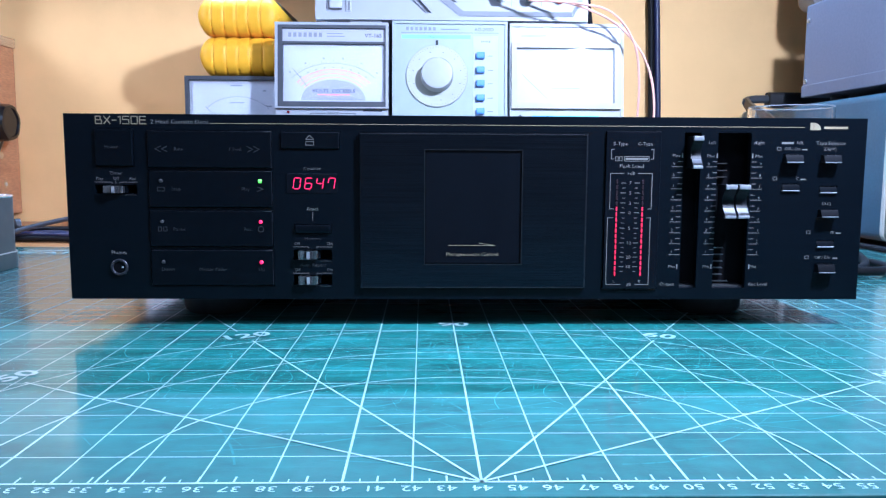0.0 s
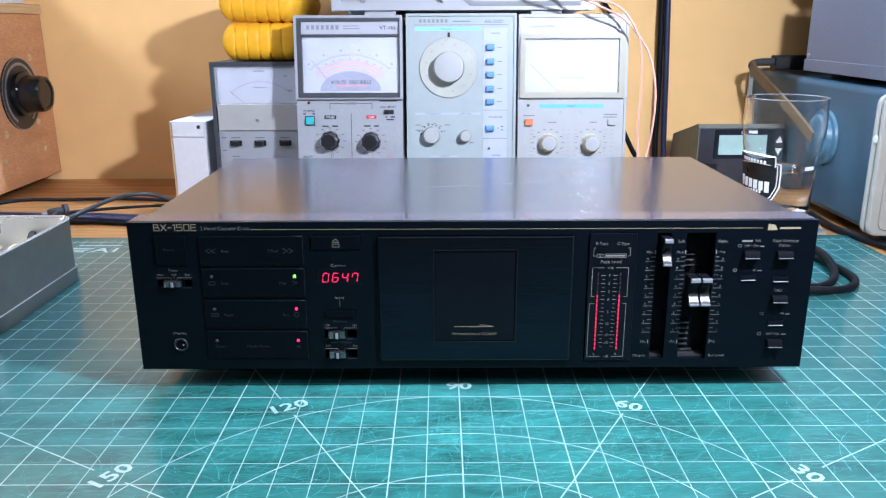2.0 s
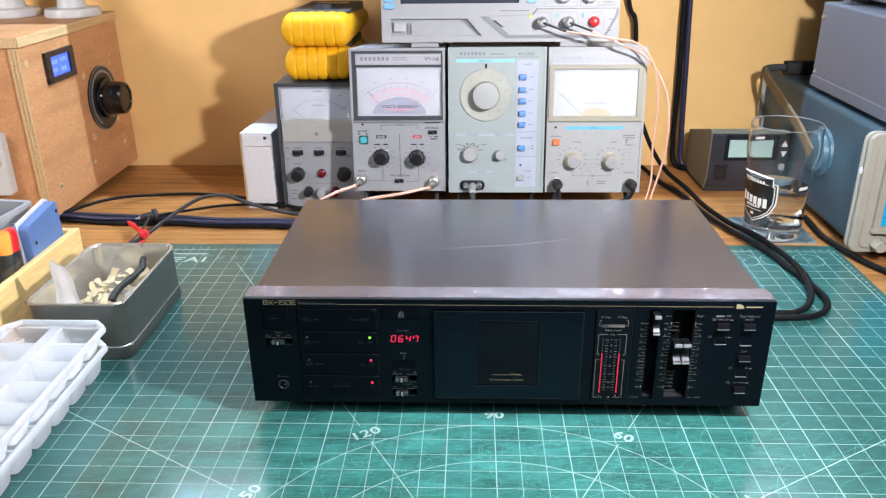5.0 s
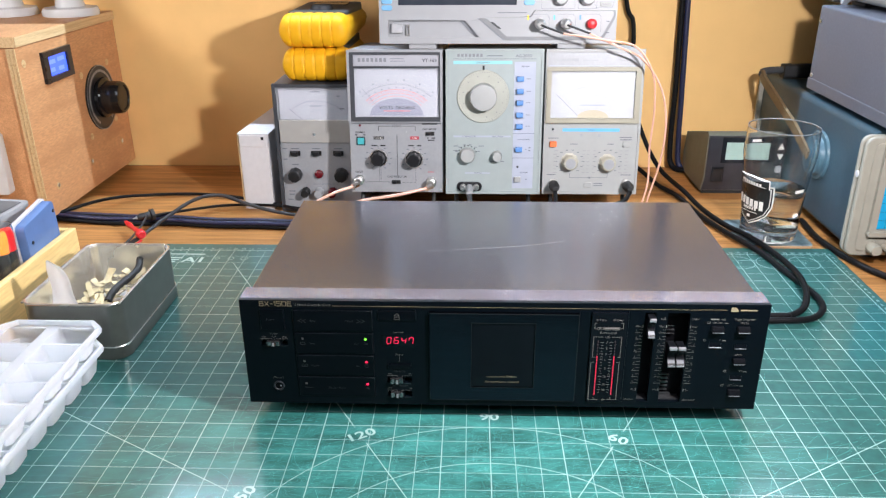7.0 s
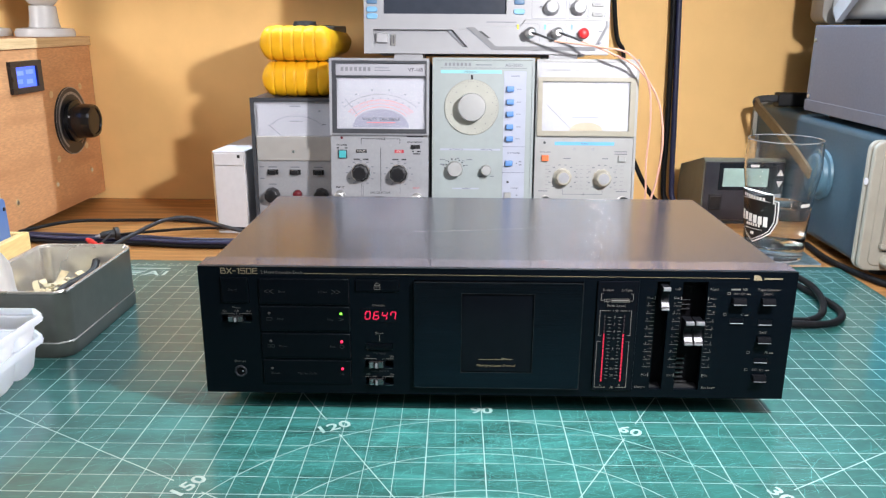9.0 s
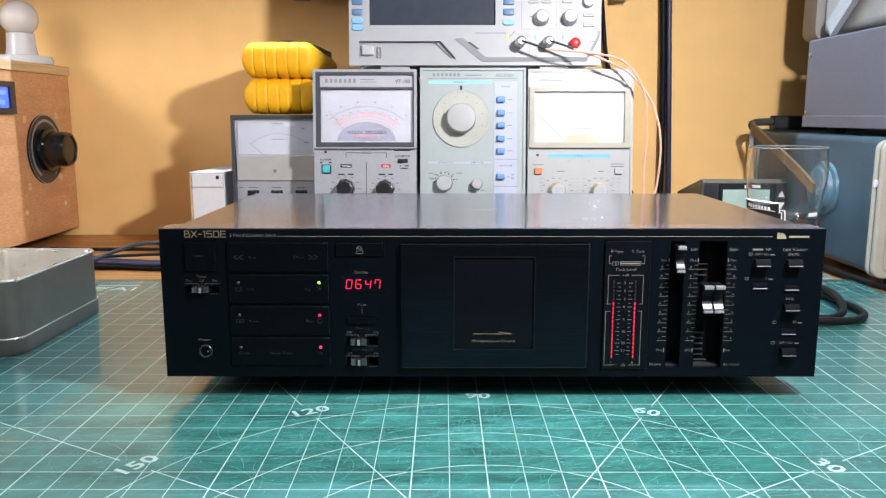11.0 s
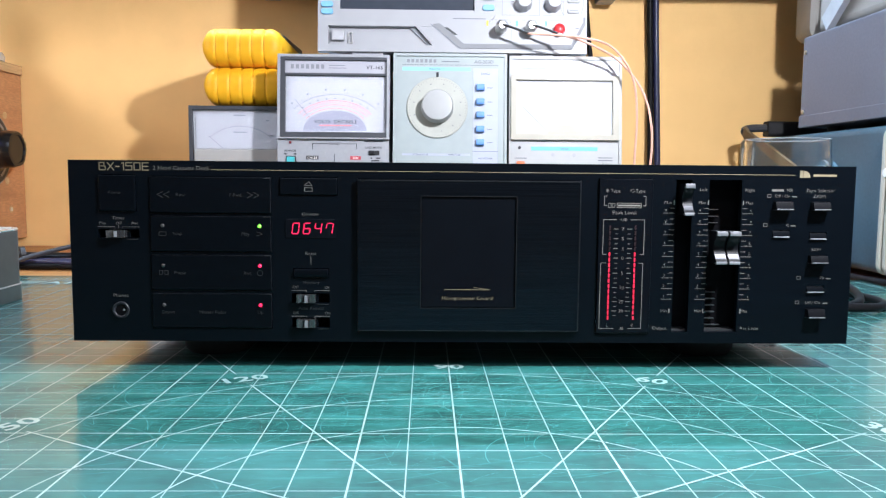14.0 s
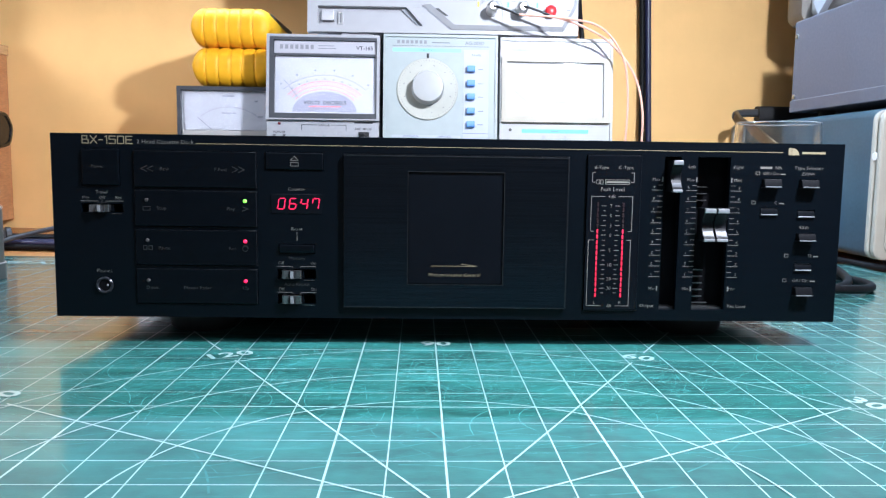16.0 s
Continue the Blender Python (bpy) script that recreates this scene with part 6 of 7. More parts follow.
rim = [(x, y, 0.0139) for x, y in rrect(0, 0, 0.0999, 0.1549, 0.0150, 7)]
tube(bm, rim + [rim[0]], 0.0006, 6, 2)
part("bright_seam", bm, CHROME, tin, "bright rolled seam")
bm = B()
rim = [(x, y, 0.0602) for x, y in rrect(0, 0, 0.0966, 0.1516, 0.0134, 7)]
tube(bm, rim + [rim[0]], 0.0013, 6, 2)
part("rolled_rim", bm, TINPLATE, tin)

TISSUE_X = -0.428
bm = B()
g = 12
random.seed(5)
grid = []
for i in range(g + 1):
    row = []
    for j in range(g + 1):
        u, v = i / g, j / g
        left = -0.003 * math.sin(math.pi * v) - 0.011 * v + 0.0012 * math.sin(11 * v)
        right = 0.028 * (1 - v) ** 0.6 - 0.009 * v + 0.0015 * math.sin(8 * v + 1)
        x = left + u * (right - left)
        fold = 0.0040 * math.sin(9 * u + 2.5 * v) * (1 - v) + 0.0016 * math.sin(13 * v + 4 * u)
        row.append(bm.verts.new((TISSUE_X + x, 0.318 + 0.45 * x + 0.024 * v + fold, 0.008 + 0.084 * v + 0.002 * math.sin(7 * u) * (1 - v))))
    grid.append(row)
for i in range(g):
    for j in range(g):
        bm.faces.new((grid[i][j], grid[i + 1][j], grid[i + 1][j + 1], grid[i][j + 1]))
bmesh.ops.solidify(bm, geom=bm.faces[:], thickness=0.0006)
single("tissue", bm, TISSUE, "crumpled white paper tissue standing up in the tin", "tissue")
random.seed(11)
for k in range(120):
    bm = B()
    L, W, curl, th = random.uniform(0.012, 0.040), random.uniform(0.003, 0.008), random.uniform(-40, 40), random.uniform(0.0003, 0.0008)
    rows = []
    for q in range(8):
        s = L * (q / 7 - 0.5)
        z = curl * s * s + random.uniform(-0.0008, 0.0008)
        w0, w1 = -W / 2 + random.uniform(-0.001, 0.001), W / 2 + random.uniform(-0.001, 0.001)
        tw = random.uniform(-0.0012, 0.0012)
        rows.append([bm.verts.new((s, w0, z - tw)), bm.verts.new((s, w1, z + tw)), bm.verts.new((s, w1, z + tw + th)), bm.verts.new((s, w0, z - tw + th))])
    for r0, r1 in zip(rows, rows[1:]):
        for c in range(4):
            bm.faces.new((r0[c], r0[(c + 1) % 4], r1[(c + 1) % 4], r1[c]))
    bm.faces.new(rows[0][::-1]), bm.faces.new(rows[-1])
    single("paper_scrap", bm, CREAMBIT if k % 6 else TISSUE, "small crumpled cream scrap lying in the tin", "scrap", "scraps in the tin", m=pose(-0.408 + random.uniform(-0.026, 0.031), 0.380 + random.uniform(-0.050, 0.056), 0.006 + 0.00024 * k, random.uniform(-13, 13), random.uniform(-11, 11), random.uniform(0, 180)))
for k, (dx, dy, rz, L) in enumerate(((0.014, 0.030, 86, 0.085), (-0.012, -0.03, 12, 0.035), (0.0, -0.045, -8, 0.04))):
    bm = B()
    tube(bm, [(-L / 2, 0, 0), (-L / 4, 0.002, 0.004), (L / 4, -0.002, 0.006), (L / 2, 0.003, 0.012 if k == 0 else 0.002)], 0.0040 if k == 0 else 0.0016, 8)
    single("sleeve_scrap", bm, RUBBER, "short black sleeve lying on the scraps in the tin", "scrap", "scraps in the tin", m=pose(-0.412 + dx, 0.379 + dy, 0.032, 0, 0, rz))


# ---------------------------------------------------------------- two stacked ice cube trays
def ice_tray(z, dx, dy, cells):
    t = thing("ice_cube_tray", pose(-0.4235 + dx, 0.176 + dy, z), "milky translucent plastic ice cube tray in a stack of two", "ice cube tray", "stacked trays")
    nx, ny, px, py = 2, 7, 0.0435, 0.0318
    bm = B()
    hol = []
    for i in range(nx):
        for j in range(ny):
            cx, cy = (i - (nx - 1) / 2) * px, (j - (ny - 1) / 2) * py
            hol.append((cx - px / 2 + (0.0013 if i == 0 else 0.0055), cx + px / 2 - (0.0013 if i else 0.0055), cy - py / 2 + 0.0013, cy + py / 2 - 0.0013))
    W, D = nx * px / 2 + 0.004, ny * py / 2 + 0.004
    holed_plate(bm, "z", -W, W, -D, D, 0.0285, 0.0297, hol)
    for v in bm.verts:
        if abs(v.co.x) > W - 1e-6 and abs(v.co.y) > D - 1e-6:
            v.co.x *= 1 - 0.0052 / W
            v.co.y *= 1 - 0.0052 / D
    part("rim_plate", bm, MILKY, t)
    bm = B()
    c = [(2 * W, 0.0285), (2 * W + 0.003, 0.0278), (2 * W + 0.0036, 0.0300), (2 * W + 0.003, 0.0345), (2 * W - 0.0005, 0.0345), (2 * W - 0.0012, 0.0298)]
    loft(bm, "z", [(rrect(0, 0, w, w - 2 * W + 2 * D, 0.0115, 1), z) for w, z in c], cap=False)
    part("raised_rim", bm, MILKY, t)
    for h in hol:
        cx, cy, w, d = (h[0] + h[1]) / 2, (h[2] + h[3]) / 2, h[1] - h[0], h[3] - h[2]
        bm = B()
        if cells:
            rg = [(rrect(cx, cy, w, d, 0.003, 3), 0.0287), (rrect(cx, cy, w * 0.82, d * 0.78, 0.004, 3), 0.006), (rrect(cx, cy, w * 0.60, d * 0.55, 0.004, 3), 0.0004)]
        else:
            rg = [(rrect(cx, cy, w, d, 0.003, 3), 0.0287), (rrect(cx, cy, w * 0.80, d * 0.76, 0.004, 3), 0.009), (rrect(cx, cy, w * 0.62, d * 0.55, 0.004, 3), 0.0065)]
        vs = [[bm.verts.new(at3("z", u, v, a)) for u, v in pts] for pts, a in rg]
        n = len(vs[0])
        for r0, r1 in zip(vs, vs[1:]):
            for i in range(n):
                bm.faces.new((r0[i], r0[(i + 1) % n], r1[(i + 1) % n], r1[i]))
        bm.faces.new(vs[-1])
        part("cell", bm, MILKY, t)
    return t


ice_tray(0.0003, 0.010, -0.009, True)
ice_tray(0.0165, 0.008, -0.002, False)

# ---------------------------------------------------------------- pine organiser with bits
org = thing("pine_organiser", pose(-0.495, 0.505, TOP), "open pine organiser box standing beside the tin", "organiser")
part("side_board", box(B(), -0.009, 0.0, -0.215, 0.0, 0.0003, 0.064, 0.001), PINE, org)
part("end_board", box(B(), -0.185, -0.0092, -0.009, -0.0002, 0.0003, 0.064, 0.001), PINE, org)
part("end_board", box(B(), -0.185, -0.0092, -0.2148, -0.206, 0.0003, 0.064, 0.001), PINE, org)
part("far_side_board", box(B(), -0.194, -0.1852, -0.215, 0.0, 0.0003, 0.064, 0.001), PINE, org)
part("bottom_board", box(B(), -0.1848, -0.0092, -0.2055, -0.0095, 0.0003, 0.006), PINE, org)
bx = thing("blue_storage_case", pose(-0.5105, 0.457, TOP + 0.0068, 6, 2, 2), "flat slate blue plastic case standing on edge in the organiser", "case")
part("case_shell", soft_block(B(), "x", 0.0, 0.049, 0.072, 0.098, 0.006, -0.006, 0.004, 0.0012), BLUEBOX, bx)
part("case_lid", soft_block(B(), "x", 0.0, 0.050, 0.075, 0.100, 0.006, -0.0066, -0.0115, 0.001), CARDWHITE, bx)
for u in (-0.025, 0.031):
    part("rivet", lathe(B(), "x", u, 0.086 if u > 0 else 0.074, [(0.0022, 0.004), (0.0020, 0.0048), (0.0004, 0.005)], 10), CHASSIS, bx)
pot = thing("pen_pot", pose(-0.5235, 0.376, TOP + 0.0065), "clear plastic pot of pens with coloured caps in the organiser", "pot")
bm = B()
loft(bm, "z", [(rrect(0, 0, 0.036, 0.056, 0.010), 0.0), (rrect(0, 0, 0.038, 0.058, 0.010), 0.104), (rrect(0, 0, 0.036, 0.056, 0.009), 0.104), (rrect(0, 0, 0.034, 0.054, 0.008), 0.002)])
part("pot_wall", bm, METERGLASS, pot).visible_shadow = False
for k, (dx, dy, m) in enumerate(((0.0065, 0.004, ORANGEPEN), (0.002, -0.012, YELLOWPEN), (0.0095, 0.019, REDPLASTIC), (-0.009, 0.013, CHASSIS), (-0.009, -0.010, BLUEBTN))):
    pen = thing("marker_pen", pose(-0.5235 + dx, 0.376 + dy, TOP + 0.009, (k % 3 - 1) * 2, 3), "dark marker pen with coloured cap standing in the pot", "pen", "pens in the pot")
    part("barrel", lathe(B(), "z", 0, 0, [(0.0055, 0.0), (0.006, 0.01), (0.006, 0.074)], 16), CHASSIS, pen)
    part("cap", lathe(B(), "z", 0, 0, [(0.0070, 0.0742), (0.0070, 0.092), (0.0055, 0.098), (0.0008, 0.099)], 16), m, pen, "bright coloured cap")
bk = thing("storage_basket", pose(-0.602, 0.415, TOP + 0.0065, 0, 0, -6), "grey plastic basket with dark bits standing in the organiser", "basket")
bm = B()
loft(bm, "z", [(rrect(0, 0.04, 0.10, 0.07, 0.006), 0.0003), (rrect(0, 0.04, 0.112, 0.080, 0.008), 0.092), (rrect(0, 0.04, 0.118, 0.086, 0.009), 0.092), (rrect(0, 0.04, 0.118, 0.086, 0.009), 0.097), (rrect(0, 0.04, 0.106, 0.074, 0.006), 0.097), (rrect(0, 0.04, 0.095, 0.065, 0.005), 0.003)])
part("basket_wall", bm, GREYPLASTIC, bk)
bm = B()
for i in range(6):
    box(bm, -0.046 + 0.016 * i, -0.036 + 0.016 * i, 0.012, 0.068, 0.066, 0.078 + 0.004 * (i % 2), 0.001, 1)
tagged(part("dark_filling", bm, CHASSIS, bk), kind="stuff")

# ---------------------------------------------------------------- soldering station
ws = thing("soldering_station", pose(0.343, 0.815, TOP), "olive and charcoal soldering station with a green display, behind the glass", "soldering station")
part("housing", loft(B(), "x", [([(0.012, 0.006), (0.12, 0.006), (0.128, 0.035), (0.118, 0.074), (0.006, 0.1025), (-0.0005, 0.099), (-0.0005, 0.030)], 0.001), ([(0.012, 0.006), (0.12, 0.006), (0.128, 0.035), (0.118, 0.074), (0.006, 0.1025), (-0.0005, 0.099), (-0.0005, 0.030)], 0.119)]), OLIVE, ws)
part("base_foot", box(B(), 0.004, 0.116, 0.014, 0.128, 0.0003, 0.0062, 0.001), RUBBER, ws)
part("front_plate", loft(B(), "x", [([(0.0110, 0.008), (0.0085, 0.008), (-0.0045, 0.030), (-0.0045, 0.0955), (-0.0030, 0.0975), (-0.0008, 0.0975), (-0.0008, 0.030)], 0.002), ([(0.0110, 0.008), (0.0085, 0.008), (-0.0045, 0.030), (-0.0045, 0.0955), (-0.0030, 0.0975), (-0.0008, 0.0975), (-0.0008, 0.030)], 0.118)]), CHARCOAL, ws)
dsp = part("display_window", box(B(), 0.022, 0.102, -0.0060, -0.0044, 0.056, 0.0965, 0.0006), SCREENBLACK, ws)
part("lcd", box(B(), 0.028, 0.092, -0.0066, -0.0058, 0.0615, 0.0885, 0.0003), GREENLCD, dsp, "grey-green liquid crystal display")
part("maker_bar", flat(B(), "y", 0.058, 0.076, 0.0905, 0.0945, -0.00615), LABELWHITE, dsp)
sw = part("rocker_switch", holed_plate(B(), "y", 0.010, 0.029, 0.0265, 0.0495, -0.0062, -0.0044, [(0.012, 0.027, 0.0285, 0.0475)]), BLACKKNOB, ws)
part("rocker", prism(B(), "x", [(-0.0045, 0.0287), (-0.0062, 0.0287), (-0.0056, 0.038), (-0.0085, 0.0473), (-0.0045, 0.0473)], 0.0123, 0.0267), BLACKKNOB, sw)
bm = B()
for v, s in ((0.082, 1), (0.066, -1)):
    prism(bm, "y", [(0.106, v - 0.004 * s), (0.116, v - 0.004 * s), (0.111, v + 0.005 * s)], -0.0046, -0.0056)
part("arrow_keys", bm, LABELWHITE, ws)
part("round_key", soft_block(B(), "y", 0.111, 0.046, 0.010, 0.010, 0.003, -0.0044, -0.0058, 0.0005), GREYPLASTIC, ws)

# ---------------------------------------------------------------- coaster and glass of water
co = thing("coaster", pose(0.391, 0.656, TOP, 0, 0, -1), "dark printed square coaster under the glass", "coaster")
part("print_face", soft_block(B(), "z", 0, 0.002, 0.094, 0.094, 0.006, 0.0025, 0.0031, 0.0002), COASTER, co)
part("cork_back", soft_block(B(), "z", 0, 0.002, 0.095, 0.095, 0.0065, 0.0003, 0.0024, 0.0003), CORK, co)
GX, GY, GZ = 0.388, 0.648, TOP + 0.0034
gl = thing("pint_glass", pose(GX, GY, GZ), "half-full pint glass of water with a black badge, on the coaster", "glass")
OUT = [(0.0340, 0.0), (0.0362, 0.002), (0.0368, 0.010), (0.0378, 0.040), (0.0398, 0.069), (0.0422, 0.092), (0.0448, 0.108), (0.0460, 0.119), (0.0457, 0.128), (0.0448, 0.140), (0.0446, 0.150)]


def glass_r(z):
    for (r0, z0), (r1, z1) in zip(OUT, OUT[1:]):
        if z0 <= z <= z1:
            return r0 + (r1 - r0) * (z - z0) / (z1 - z0)
    return OUT[-1][0]


inner = [(r - 0.0014, z) for r, z in OUT[::-1] if z > 0.016]
lathe_bm = lathe(B(), "z", 0, 0, OUT + [(0.0440, 0.1508)] + inner[0:] + [(0.030, 0.0145), (0.0005, 0.013)], 64)
part("glass_wall", lathe_bm, GLASSCLEAR, gl).visible_shadow = False
# pale rings stand in for highlights on the glass's rim and foot
bm = B()
ring = [(0.0441 * math.cos(a * math.pi / 32), 0.0441 * math.sin(a * math.pi / 32), 0.1508) for a in range(65)]
tube(bm, ring, 0.0005, 6, 2)
part("rounded_rim", bm, GLASSEDGE, gl)
bm = B()
ring = [(0.0350 * math.cos(a * math.pi / 32), 0.0350 * math.sin(a * math.pi / 32), 0.0016) for a in range(65)]
tube(bm, ring, 0.0014, 6, 2)
part("thick_foot", bm, GLASSEDGE, gl)
lvl = 0.069
wprof = [(0.0004, 0.0133), (0.0298, 0.0148)] + [(glass_r(z) - 0.0012, z) for z in (0.017, 0.03, 0.045, 0.058, lvl)] + [(0.0004, lvl)]
part("water", lathe(B(), "z", 0, 0, wprof, 64), WATER, gl, "still clear water")


def wrap(bm, pts, ang, z0, off):
    """A flat outline laid round the glass: points are (arc length, height)."""
    n = 14
    pts = [(1.25 * u, v) for u, v in pts]
    us = [p[0] for p in pts]
    ring = []
    for u, v in pts:
        z = z0 + v
        r = glass_r(z) + off
        a = ang + u / r
        ring.append(bm.verts.new((r * math.cos(a), r * math.sin(a), z)))
    c = sum(us) / len(us), sum(p[1] for p in pts) / len(pts)
    z = z0 + c[1]
    mid = bm.verts.new(((glass_r(z) + off + 0.0004) * math.cos(ang + c[0] / glass_r(z)), (glass_r(z) + off + 0.0004) * math.sin(ang + c[0] / glass_r(z)), z))
    for i in range(len(ring)):
        bm.faces.new((ring[i], ring[(i + 1) % len(ring)], mid))
    return bm


def shield(s):
    pts = [(-0.016 * s, 0.014 * s)] + [(-0.016 * s + 0.032 * s * k / 8, 0.014 * s + 0.0015 * s * math.sin(math.pi * k / 8)) for k in range(1, 9)]
    pts += [(0.016 * s, 0.006 * s), (0.0155 * s, -0.004 * s), (0.012 * s, -0.013 * s), (0.007 * s, -0.018 * s), (0.0, -0.023 * s), (-0.007 * s, -0.018 * s), (-0.012 * s, -0.013 * s), (-0.0155 * s, -0.004 * s), (-0.016 * s, 0.006 * s)]
    return pts


BA, BZ = radians(-153), 0.058
badge = part("badge_outline", wrap(B(), shield(1.52), BA, BZ, 0.0003), LABELWHITE, gl, "pale outline of the badge")
part("badge_border", wrap(B(), shield(1.45), BA, BZ, 0.0007), LABELBLACK, badge)
part("inner_outline", wrap(B(), shield(1.37), BA, BZ, 0.0011), LABELWHITE, badge)
part("badge_field", wrap(B(), shield(1.32), BA, BZ, 0.0015), LABELBLACK, badge, "black shield-shaped badge")
part("scroll_outline", wrap(B(), [(-0.0212, -0.0058), (0.0212, -0.0068), (0.0212, 0.0056), (-0.0212, 0.0066)], BA - 0.02, 0.0825, 0.0018), LABELWHITE, badge)
part("badge_scroll", wrap(B(), [(-0.0204, -0.0050), (0.0204, -0.0060), (0.0204, 0.0048), (-0.0204, 0.0058)], BA - 0.02, 0.0825, 0.0022), LABELBLACK, badge)
# unreadable words as plain blocks: the large word, the one on the scroll, two small lines and a motif
BLOCKS = [(-0.0165 + 0.0056 * k, 0.0042, -0.0018 - 0.0008 * k, 0.0128 if k in (0, 5) else 0.0105) for k in range(6)]
BLOCKS += [(-0.0140 + 0.0034 * k, 0.0024, 0.0245 - 0.0003 * k, 0.0042) for k in range(8)]
BLOCKS += [(-0.0085 + 0.0030 * k, 0.0020, -0.0118, 0.0036) for k in range(6)] + [(-0.0115, 0.0225, -0.0172, 0.0006), (-0.0020, 0.0040, -0.0225, 0.0036)]
for u, w, v, h in BLOCKS:
    part("badge_block", wrap(B(), [(u, -h / 2), (u + w, -h / 2), (u + w, h / 2), (u, h / 2)], BA, BZ + v, 0.0027), LABELWHITE, badge)
part("measure_mark", wrap(B(), [(-0.006, -0.0022), (0.006, -0.0022), (0.006, 0.0022), (-0.006, 0.0022)], radians(-62), 0.074, 0.0004), LABELWHITE, gl, "white measure mark")

# ---------------------------------------------------------------- analogue oscilloscope and the boxes on it
tk = thing("analogue_oscilloscope", pose(0.465, 0.60, TOP), "old blue vinyl-clad oscilloscope with putty front and carrying handle", "oscilloscope")
part("cabinet", soft_block(B(), "y", 0.17, 0.0895, 0.34, 0.157, 0.008, -0.0300, 0.352, 0.003), TEKBLUE, tk)
part("rear_frame", soft_block(B(), "y", 0.17, 0.088, 0.352, 0.166, 0.012, 0.3522, 0.362, 0.003), TEKBEIGE, tk)
for fx in (0.03, 0.31):
    for fy in (-0.01, 0.32):
        part("foot", lathe(B(), "z", fx, fy, [(0.010, 0.0002), (0.012, 0.0145)], 16), RUBBER, tk)
bz = part("front_bezel", soft_block(B(), "y", 0.17, 0.089, 0.371, 0.152, 0.011, -0.0302, -0.0352, 0.0015), TEKBEIGE, tk, "putty coloured moulded front")
part("bezel_step", soft_block(B(), "y", 0.1705, 0.089, 0.366, 0.148, 0.010, -0.0350, -0.0395, 0.0012), TEKBEIGE, bz)
part("bezel_step", soft_block(B(), "y", 0.171, 0.089, 0.371, 0.152, 0.011, -0.0397, -0.0445, 0.0022), TEKBEIGE, bz)
part("bezel_face", soft_block(B(), "y", 0.172, 0.089, 0.352, 0.138, 0.008, -0.0444, -0.0462, 0.0008), TEKBEIGE, bz)
su = part("screen_surround", holed_plate(B(), "y", 0.006, 0.134, 0.044, 0.156, -0.0515, -0.0461, [(0.0142, 0.1248, 0.0502, 0.1498)]), TEKBEIGE, bz, "raised putty screen surround")
part("surround_lip", soft_block(B(), "y", 0.070, 0.0445, 0.130, 0.007, 0.0028, -0.0461, -0.0535, 0.0012), TEKBEIGE, su)
part("control_slot", soft_block(B(), "y", 0.070, 0.0375, 0.120, 0.0016, 0.0005, -0.0461, -0.0465), DMMGREY, bz)
part("paint_chip", lathe(B(), "x", -0.037, 0.118, [(0.0045, -0.0152), (0.0040, -0.0159), (0.0005, -0.0160)], 14), CARDWHITE, bz, "pale chipped spot on the moulding")
part("crt_face", box(B(), 0.0145, 0.1245, -0.0480, -0.0463, 0.0505, 0.1495, 0.0006), TEKSCREEN, tk, "cyan lit screen with graticule")
bm = B()
for k in range(1, 11):
    stroke(bm, "y", [(0.0145 + 0.011 * k, 0.051), (0.0145 + 0.011 * k, 0.149)], -0.0482, 0.0004)
for k in range(1, 9):
    stroke(bm, "y", [(0.015, 0.0505 + 0.011 * k), (0.124, 0.0505 + 0.011 * k)], -0.0482, 0.0004)
part("graticule", bm, INK, tk)
for u in (0.016, 0.031):
    r = 0.0075 if u < 0.02 else 0.004
    part("control_knob", lathe(B(), "y", u, 0.026, [(r, -0.0463), (r, -0.058), (r * 0.85, -0.061), (0.0005, -0.0612)], 24, 12, 0.05), IVORY, tk)
part("handle_pivot", lathe(B(), "x", 0.105, 0.100, [(0.034, -0.0005), (0.033, -0.004), (0.028, -0.005), (0.026, -0.010), (0.022, -0.012), (0.001, -0.012)], 48), surface("teal_hub", (0.058, 0.120, 0.160), 0.4, var=0.06), tk, "teal handle hub")
arm = B()
for a, b in (((-0.0135, 0.105, 0.100), (-0.0155, 0.160, 0.122)), ((-0.0155, 0.160, 0.122), (-0.028, 0.278, 0.170)), ((-0.028, 0.278, 0.170), (-0.029, 0.288, 0.178))):
    a, b = Vector(a), Vector(b)
    d = (b - a).normalized()
    n = d.cross(Vector((1, 0, 0))).normalized() * 0.0068
    w = Vector((0.0022, 0, 0))
    vs = [arm.verts.new(p + s1 * n + s2 * w) for p in (a - d * 0.001, b + d * 0.001) for s1 in (-1, 1) for s2 in (-1, 1)]
    for f in ((0, 1, 3, 2), (4, 6, 7, 5), (0, 4, 5, 1), (2, 3, 7, 6), (0, 2, 6, 4), (1, 5, 7, 3)):
        arm.faces.new([vs[i] for i in f])
part("handle_arm", arm, KHAKI, tk, "khaki carrying handle arm")
bm = B()
tube(bm, [(-0.029, 0.287, 0.176), (-0.025, 0.293, 0.180), (-0.010, 0.294, 0.182), (0.02, 0.294, 0.182)], 0.0055, 10)
part("handle_corner", bm, DMMGREY, tk)
bm = soft_block(B(), "x", 0.294, 0.181, 0.020, 0.021, 0.005, 0.004, 0.34, 0.002)
part("handle_grip", bm, RUBBER, tk, "black rubber handle grip")

gb = thing("grey_instrument_case", pose(0.468, 0.55, 0.1627), "plain grey enamelled instrument case standing on the oscilloscope", "instrument")
part("case", soft_block(B(), "y", 0.165, 0.0695, 0.33, 0.111, 0.003, 0.0, 0.24, 0.001), GREYCASE, gb)
